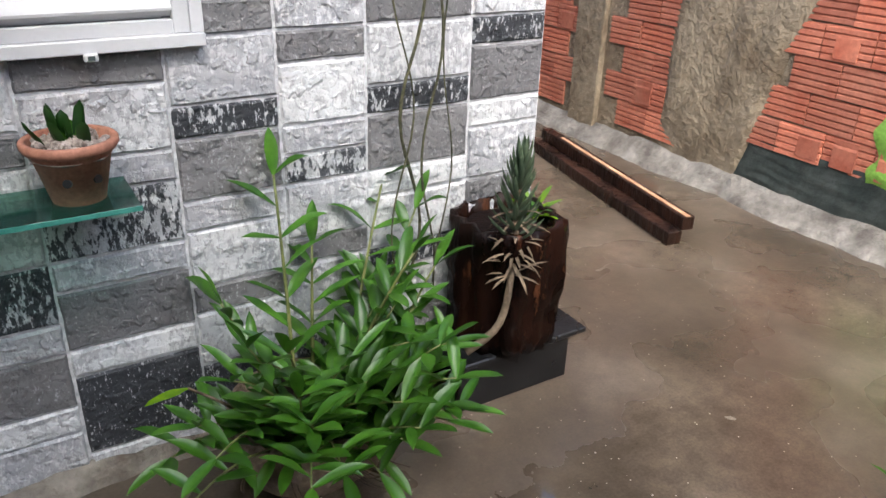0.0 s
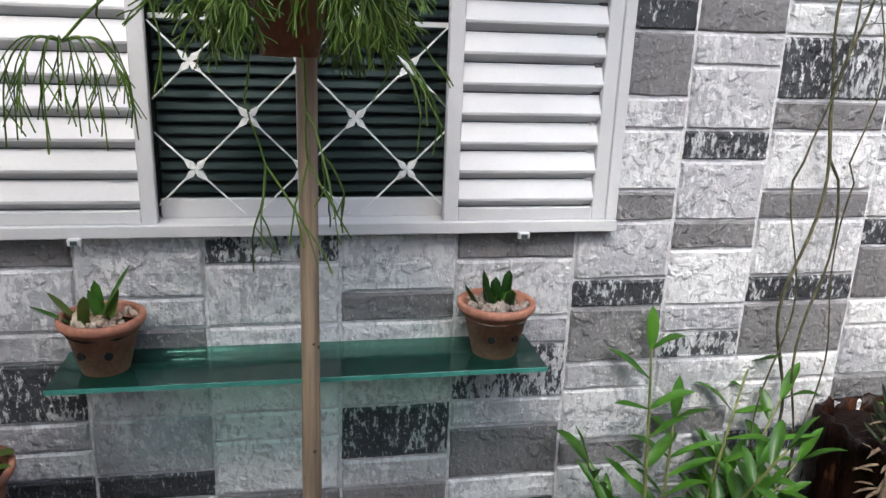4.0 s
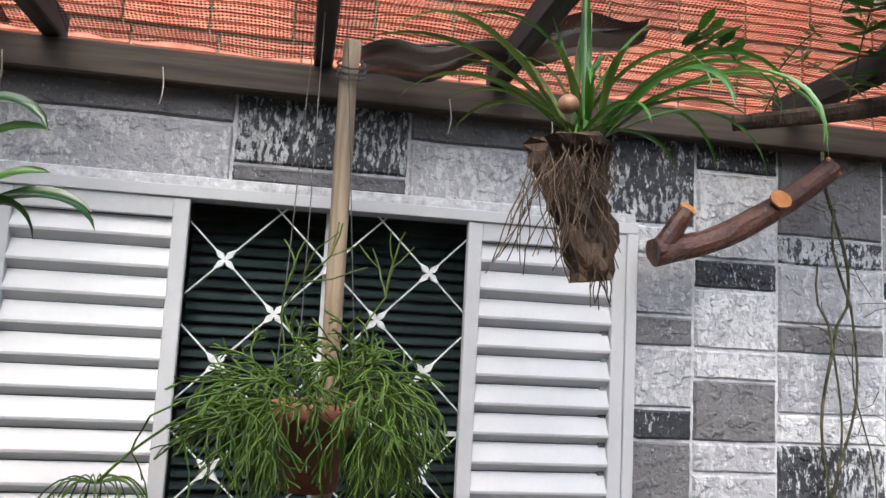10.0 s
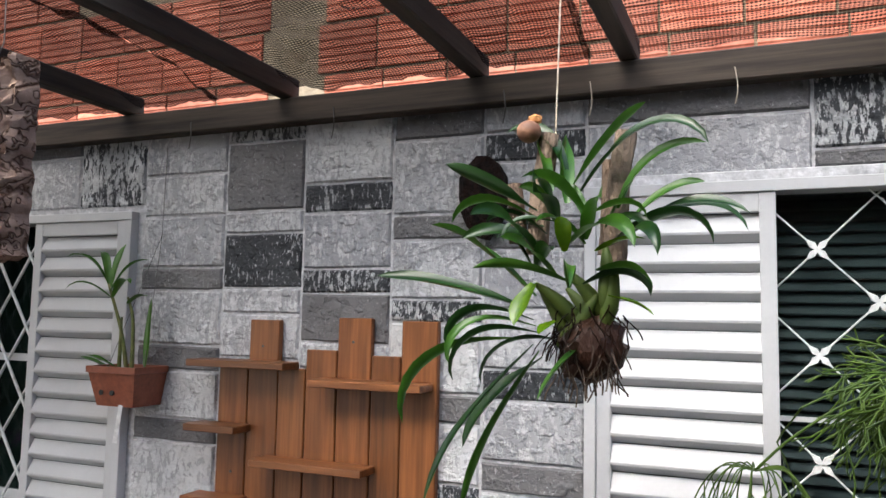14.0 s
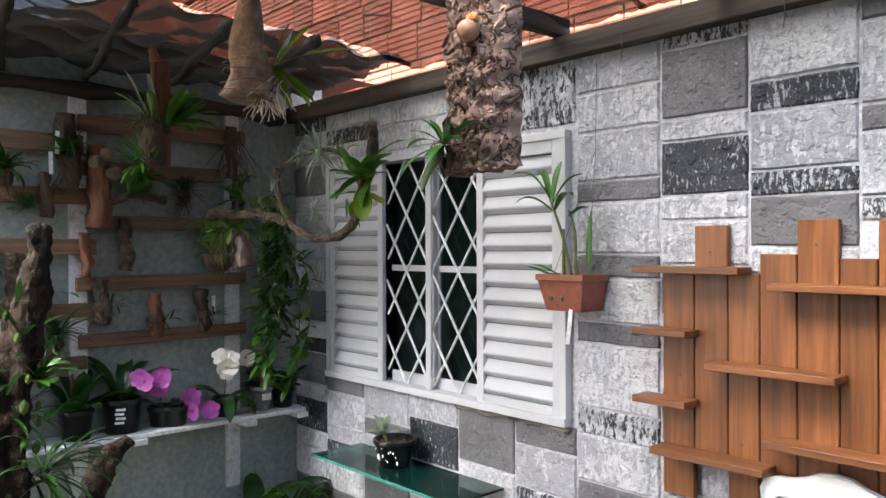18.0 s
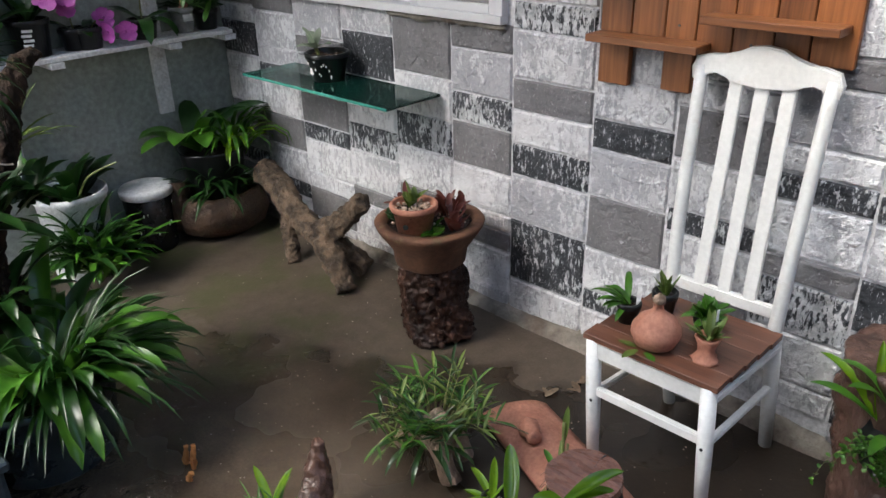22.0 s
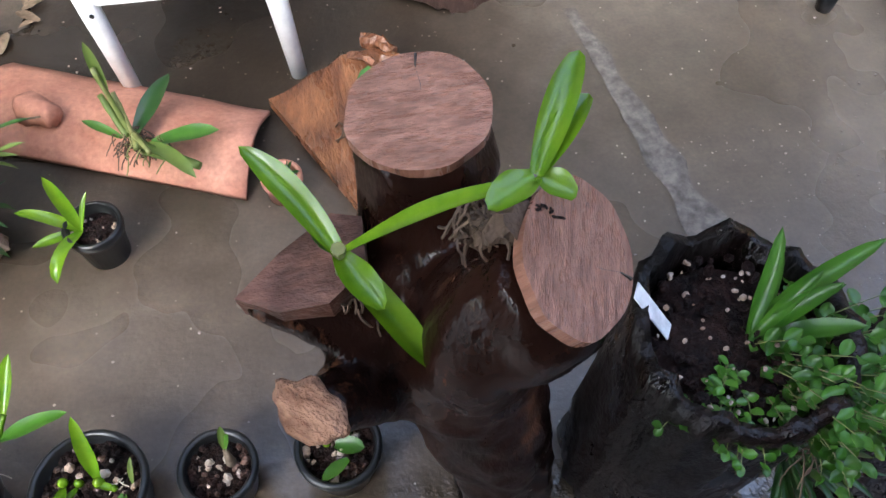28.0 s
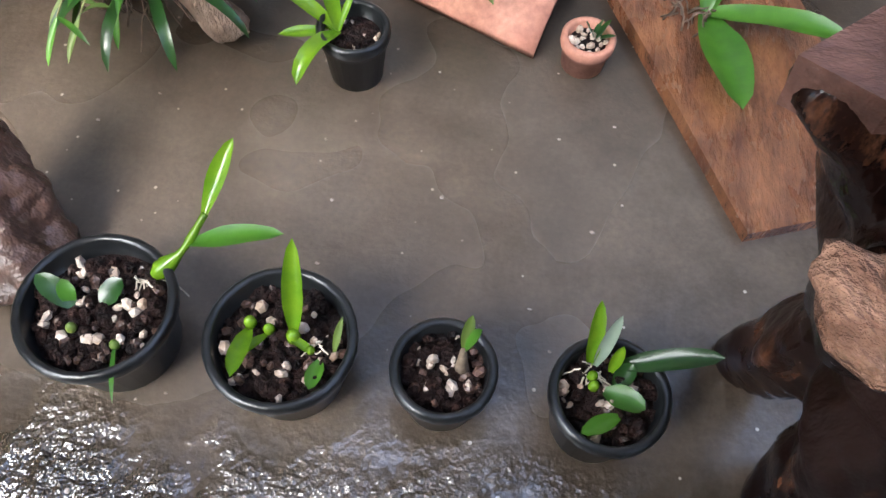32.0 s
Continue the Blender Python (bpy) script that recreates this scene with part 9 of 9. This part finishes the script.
# things on the seat
jug = thing("clay_jug", (-0.615, -0.395, 0.391), "round flat terracotta jug with a knobbed stopper on the chair", "jug")
part("body", lathe([(0.028, 0), (0.052, 0.012), (0.064, 0.04), (0.063, 0.058), (0.048, 0.082), (0.026, 0.098), (0.015, 0.108), (0.012, 0.125), (0.016, 0.128)], 32), TERRACOTTA, jug, "", True)
part("stopper", lathe([(0.013, 0.128), (0.017, 0.134), (0.015, 0.144), (0.008, 0.15), (0.006, 0.154)], 20), CORK, jug, "ribbed clay stopper", True)
leaf_part(jug, (-0.02, -0.05, 0.004), -100, 5, 0.06, 0.022, 20, LEAF_OLIVE)
leaf_part(jug, (0.0, -0.05, 0.004), -30, 10, 0.05, 0.02, 20, LEAF)
leaf_part(jug, (-0.03, -0.04, 0.004), 190, 8, 0.05, 0.02, 20, LEAF_OLIVE)
for x, y, r, hgt, kind in ((-0.735, -0.33, 0.032, 0.062, 0), (-0.685, -0.225, 0.034, 0.068, 1), (-0.54, -0.265, 0.034, 0.062, 2)):
    t = pot("seat_pot", (x, y, 0.391), r, r * 0.8, hgt, BLACK_PLASTIC, ("tiny black pot with a drooping leafy shoot on the chair", "tiny black pot with upright narrow leaves on the chair", "tiny black pot with curly green leaves on the chair")[kind], SOIL, group="pots on the chair", rim=0.003)
    if kind == 0:
        tuft(t, (0, 0, 0.05), 14, 0.12, 0.022, 101, LEAF, (0, 60), (120, 280), (30, 90), spread=0.006)
        tag(t, (0.02, 0.015, 0.04), 20, 0, 0.075, 0.012)
    elif kind == 1:
        tuft(t, (0, 0, 0.05), 16, 0.075, 0.012, 102, LEAF_OLIVE, (45, 85), (0, 360), (0, 40), spread=0.01)
    else:
        tuft(t, (0, 0, 0.05), 46, 0.07, 0.022, 103, LEAF, (10, 80), (0, 360), (20, 90), spread=0.014)
        tag(t, (0.03, -0.01, 0.03), 80, 0, 0.065, 0.010)
t = thing("ruffled_clay_pot", (-0.488, -0.365, 0.391), "small hand-formed terracotta pot with ruffled rim and foot", "plant pot")
part("body", lathe([(0.036, 0), (0.030, 0.006), (0.020, 0.022), (0.024, 0.045), (0.034, 0.066), (0.030, 0.068), (0.02, 0.05)], 24, 0.35, seed=7), TERRACOTTA, t, "", True)
tuft(t, (0, 0, 0.055), 16, 0.075, 0.014, 104, LEAF_OLIVE, (20, 85), (0, 360), (0, 60), spread=0.008)

# ---- red log stump with plants ----
rl = thing("red_log_stump", (-0.055, -0.19, 0), "large reddish-brown stump with a hollow holding plants", "tree stump")
limbs(rl, "wood", [([(0, 0, 0), (0.015, 0.0, 0.12), (0.0, 0.01, 0.3), (-0.015, 0.0, 0.50)], (0.142, 0.150)), ([(0.07, -0.05, 0.02), (0.09, -0.04, 0.22), (0.06, -0.03, 0.44)], (0.06, 0.09)), ([(-0.09, -0.03, 0.2), (-0.10, -0.02, 0.40)], (0.05, 0.075)), ([(-0.06, -0.06, 0.48), (-0.03, -0.03, 0.40)], (0.07, 0.1))], RED_BARK, "", 0.009, 26, 0.08, 6.0, 0.03, 0.06)
# the hollow is not cut out: a black disc paints its shade
part("hollow", lathe([(0.052, -0.01), (0.050, 0.006), (0.03, 0.002)], 18, 0.3, seed=2), BLACK_PLASTIC, rl, "black disc drawn for the shade inside the hollow").matrix_basis = Matrix.Translation((-0.02, -0.150, 0.345)) @ Vector((-0.1, -1, 0.45)).to_track_quat("Z", "Y").to_matrix().to_4x4() @ Matrix.Diagonal((1, 1.5, 1, 1))
part("wound", rough_log([(0.06, -0.135, 0.30), (0.055, -0.150, 0.35), (0.04, -0.135, 0.40)], [0.008, 0.012], 9, 0.3, 3), ROTTEN, rl, "orange torn wood by the hollow")
pl = thing("stump_plant", (-0.075, -0.335, 0.34), "leafy shoots and trailing round-leaved creeper in the hollow", "plant")
for az, el, L, w, dr in ((160, 45, 0.20, 0.030, 70), (200, 40, 0.17, 0.030, 60), (120, 70, 0.18, 0.030, 30), (20, 50, 0.20, 0.034, 40), (-20, 30, 0.18, 0.03, 60), (50, 60, 0.22, 0.032, 50), (-60, 20, 0.16, 0.034, 70), (5, 35, 0.22, 0.03, 60), (-100, 30, 0.13, 0.03, 80)):
    leaf_part(pl, (0.04 if az < 100 else 0.0, 0.0, 0.09), az + 24, el + 12, L * 0.8, w * 0.9, dr + 20, LEAF, segs=9, fold=0.3)
    leaf_part(pl, (0.02 if az < 100 else -0.02, 0, 0.05 if el > 35 else 0.02), az, el, L, w, dr, LEAF_LIME if el > 42 else LEAF, segs=9, fold=0.3)
part("stem", tube(smooth_path([(0.02, 0.02, -0.02), (0.03, 0.0, 0.06), (0.04, 0.0, 0.12)]), 0.006, 8), STEM, pl, "", True)
bs, bl = bmesh.new(), bmesh.new()
q = random.Random(9)
for i in range(26):
    x0 = q.uniform(-0.05, 0.05)
    cane(bs, bl, (x0, -0.015, -0.02 + q.uniform(-0.01, 0.03)), q.uniform(-150, -30), q.uniform(-20, 40), q.uniform(0.05, 0.15 if x0 < -0.01 else 0.09), q.uniform(60, 120), 9, 0.014, 0.012, q, 0.1, 0.0009)
part("creeper_stem", bs, STEM, pl)["kind"] = "stuff"
part("creeper", bl, LEAF, pl, "tiny round bright green leaves")["kind"] = "stuff"
cp = pot("clay_pot", (0.01, -0.19, 0.495), 0.115, 0.085, 0.12, TERRACOTTA, "terracotta pot with succulents and a branch on the stump", SOIL, holes=(-100,), rim=0.008)
part("branch", rough_log([(0.0, 0.0, 0.10), (0.02, 0.01, 0.20), (0.045, 0.01, 0.27), (0.075, 0.015, 0.34)], [0.028, 0.036], 14, 0.28, 6.0), DRIFT, cp, "rough grey-brown cut branch", True)
tuft(cp, (0, -0.02, 0.10), 20, 0.12, 0.034, 105, LEAF_OLIVE, (10, 70), (0, 360), (20, 70), spread=0.06)
tuft(cp, (-0.03, -0.03, 0.10), 40, 0.11, 0.016, 106, LEAF_GREY, (0, 70), (90, 300), (10, 90), lab="pale dry succulent leaves", spread=0.05)
leaf_part(cp, (0.0, -0.08, 0.11), -100, 20, 0.16, 0.03, 100, LEAF, segs=9)

# ---- bark stump with rusty bowl ----
bk = thing("bark_stump", (-1.55, -0.27, 0), "dark flaky bark stump standing on the floor", "tree stump")
limbs(bk, "wood", [([(0.03, 0, 0), (0.01, 0, 0.12), (-0.01, 0, 0.285)], (0.125, 0.112))], WET_BARK, "", 0.006, 30, 0.10, 2.0, 0.045, 0.02)
q = random.Random(15)
for i in range(60):
    a, z = q.uniform(0, 6.28), q.uniform(0.02, 0.26)
    o = part("bark_flake", boxm((-0.004, -0.013, -0.015), (0.004, 0.013, 0.015), 0.003), WET_BARK, bk)
    o.matrix_basis = Matrix.Translation((0.118 * math.cos(a) + 0.01, 0.118 * math.sin(a), z)) @ Euler((q.uniform(-0.4, 0.4), q.uniform(-0.5, 0.5), a)).to_matrix().to_4x4()
RUST = two_tone("rusty_clay", (0.065, 0.027, 0.014), (0.14, 0.066, 0.036), 7, 0.8, bump=0.4, c3=(0.09, 0.06, 0.03), fine=50)
bowl = thing("rusty_bowl", (-1.56, -0.27, 0.285), "wide rusty brown bowl planted with red-leaved cuttings", "planter")
part("body", lathe([(0.115, 0), (0.125, 0.01), (0.13, 0.06), (0.185, 0.135), (0.192, 0.15), (0.188, 0.158), (0.15, 0.158), (0.148, 0.135)], 40, 0.03), RUST, bowl, "", True)
part("soil", lathe([(0.15, 0.135), (0.14, 0.148), (0.05, 0.152)], 24, 0.05), SOIL, bowl)
chip_pile(bowl, 0.13, 0.15, 90, PUMICE, 19, (0.004, 0.008))
tuft(bowl, (0.03, 0.06, 0.15), 22, 0.09, 0.026, 107, LEAF_RED, (20, 80), (0, 360), (10, 60), spread=0.05)
tuft(bowl, (-0.13, 0.02, 0.15), 8, 0.10, 0.034, 108, LEAF_RED, (10, 60), (120, 240), (10, 50), spread=0.015)
tuft(bowl, (0.12, 0.0, 0.15), 8, 0.08, 0.036, 109, LEAF_RED, (40, 80), (0, 360), (0, 30), spread=0.02)
tuft(bowl, (0.09, -0.07, 0.15), 18, 0.05, 0.026, 110, LEAF, (10, 60), (0, 360), (10, 60), spread=0.025)
tuft(bowl, (-0.1, -0.06, 0.15), 20, 0.045, 0.02, 111, LEAF_DARK, (10, 60), (0, 360), (10, 60), spread=0.025)
sp = pot("clay_pot", (-1.54, -0.36, 0.425), 0.075, 0.055, 0.11, TERRACOTTA, "terracotta pot with pale stones standing in the bowl", SOIL, holes=(-70,), rim=0.006)
chip_pile(sp, 0.06, 0.088, 60, PUMICE, 8, (0.006, 0.011))
tuft(sp, (-0.02, 0.01, 0.085), 10, 0.09, 0.026, 112, LEAF_OLIVE, (40, 85), (0, 360), (0, 50), spread=0.015)

# ---- forked driftwood ----
fd = thing("forked_driftwood", (0, 0, 0), "forked rough driftwood branch standing on three feet", "driftwood")
limbs(fd, "wood", [
    ([(-2.75, -0.15, 0.31), (-2.60, -0.18, 0.27), (-2.42, -0.22, 0.20), (-2.25, -0.25, 0.17), (-2.10, -0.29, 0.10), (-2.01, -0.31, 0.01)], (0.062, 0.042)),
    ([(-2.52, -0.20, 0.22), (-2.46, -0.25, 0.12), (-2.40, -0.285, 0.0)], (0.036, 0.030)),
    ([(-2.28, -0.25, 0.17), (-2.16, -0.23, 0.22), (-2.06, -0.21, 0.31), (-2.0, -0.2, 0.37)], (0.05, 0.040)),
    ([(-2.24, -0.24, 0.15), (-2.15, -0.18, 0.08), (-2.08, -0.14, 0.02)], (0.05, 0.048)),
], FURROW, "deeply furrowed brown bark", 0.007, 16, 0.14, 7.0, 0.03, 0.025)
cut_face(fd, (-2.765, -0.147, 0.315), (-0.9, 0.1, 0.4), 0.052, CUT_WOOD)

# second glass shelf: black pot with a pale succulent
t = pot("round_black_pot", (-2.25, -0.12, 0.796), 0.085, 0.06, 0.11, BLACK_PLASTIC, "white-flecked black pot with a grey succulent on the shelf", SOIL, rim=0.004)
chip_pile(t, 0.07, 0.085, 30, BARK, 9, (0.01, 0.02), "bark_chip")
for az, el, L, w, dr in ((160, 50, 0.09, 0.042, 40), (-140, 20, 0.09, 0.045, 80), (-60, 35, 0.09, 0.045, 50), (90, 70, 0.08, 0.04, 10), (20, 30, 0.08, 0.04, 60), (-100, 70, 0.10, 0.044, 30)):
    leaf_part(t, (-0.045, -0.02, 0.12), az, el, L, w, dr, LEAF_GREY, segs=8, blunt=0.6, root=0.5)
part("stem", tube([(-0.03, -0.01, 0.08), (-0.045, -0.02, 0.125)], 0.007, 8), STEM, t)
q = random.Random(31)
bm = bmesh.new()
for i in range(16):
    a, z = q.uniform(-2.4, -0.5), q.uniform(0.02, 0.09)
    rr = 0.062 + 0.22 * z
    bmesh.ops.create_icosphere(bm, subdivisions=1, radius=q.uniform(0.003, 0.007), matrix=Matrix.Translation((rr * math.cos(a), rr * math.sin(a), z)) @ Matrix.Diagonal((1, 0.4, 1.5, 1)))
part("paint_fleck", bm, WHITE_TAG, t, "white flecks on the pot")["kind"] = "stuff"

# pale lime trail and small bits on the floor
bm = bmesh.new()
ls_, rs_ = [], []
for i in range(25):
    u = i / 24
    x, y = 0.20 + 0.12 * u, -0.36 - 0.72 * u
    w = (0.016 + 0.026 * u) * (1 + 0.5 * noise.noise((u * 9, 0, 1)))
    ls_.append(bm.verts.new((x - w, y, 0.0022)))
    rs_.append(bm.verts.new((x + w * (1 + 0.6 * noise.noise((u * 8, 4, 1))), y, 0.0022)))
for i in range(24):
    bm.faces.new((ls_[i], rs_[i], rs_[i + 1], ls_[i + 1]))
structure("floor_patch", bm, two_tone("cement_trail", (0.085, 0.072, 0.060), (0.17, 0.145, 0.122), 30, 0.5, bump=0.5), "pale cement trail dried on the floor")
t = thing("black_cup", (0.77, -0.44, 0), "small black plastic cup on the wet floor", "cup")
part("body", lathe([(0.018, 0), (0.022, 0.05), (0.02, 0.05), (0.016, 0.01)], 16), BLACK_PLASTIC, t, "", True)
part("lid", lathe([(0.021, 0.044), (0.022, 0.048), (0.018, 0.052)], 16), WHITE_TAG, t)
bm = bmesh.new()
q = random.Random(6)
# grit over the yard; the later batch stands in for bright water drops
for i in range(1000):
    x, y = (q.uniform(-2.6, 2.4), -q.uniform(0.1, 2.0)) if i < 720 else (q.uniform(0.2, 0.75), -q.uniform(0.75, 1.35))
    s = q.uniform(0.001, 0.0038) * (1 if i < 720 else 0.7)
    bmesh.ops.create_icosphere(bm, subdivisions=1, radius=s, matrix=Matrix.Translation((x, y, s * 0.25)) @ Matrix.Diagonal((1, q.uniform(0.5, 1), 0.5, 1)))
o = part("floor_grit", bm, PEBBLE, None)
tagged(o, "scattered pale grit and crumbs, some standing in for bright water drops", "grit", "", "stuff")
for x, y, rz in ((-0.97, -0.20, 30), (-1.0, -0.33, 80), (0.9, -0.5, 10), (-0.93, -0.24, 150)):
    t = thing("fallen_leaf", (x, y, 0.004), "dry brown fallen leaf on the floor", "leaf", "fallen leaves", rz)
    leaf_part(t, (0, 0, 0), 0, 12, 0.06, 0.022, 30, DRY_STEM)
    leaf_part(t, (0.01, 0, 0), 70, 16, 0.04, 0.014, 40, DRY_STEM)
t = thing("low_green_plant", (2.78, -1.22, 0), "low green strap-leaved plant on the wet floor", "plant")
tuft(t, (0, 0, 0.0), 10, 0.3, 0.035, 120, LEAF, (35, 75), (0, 360), (30, 90))

clay_blocks()
lay_columns()
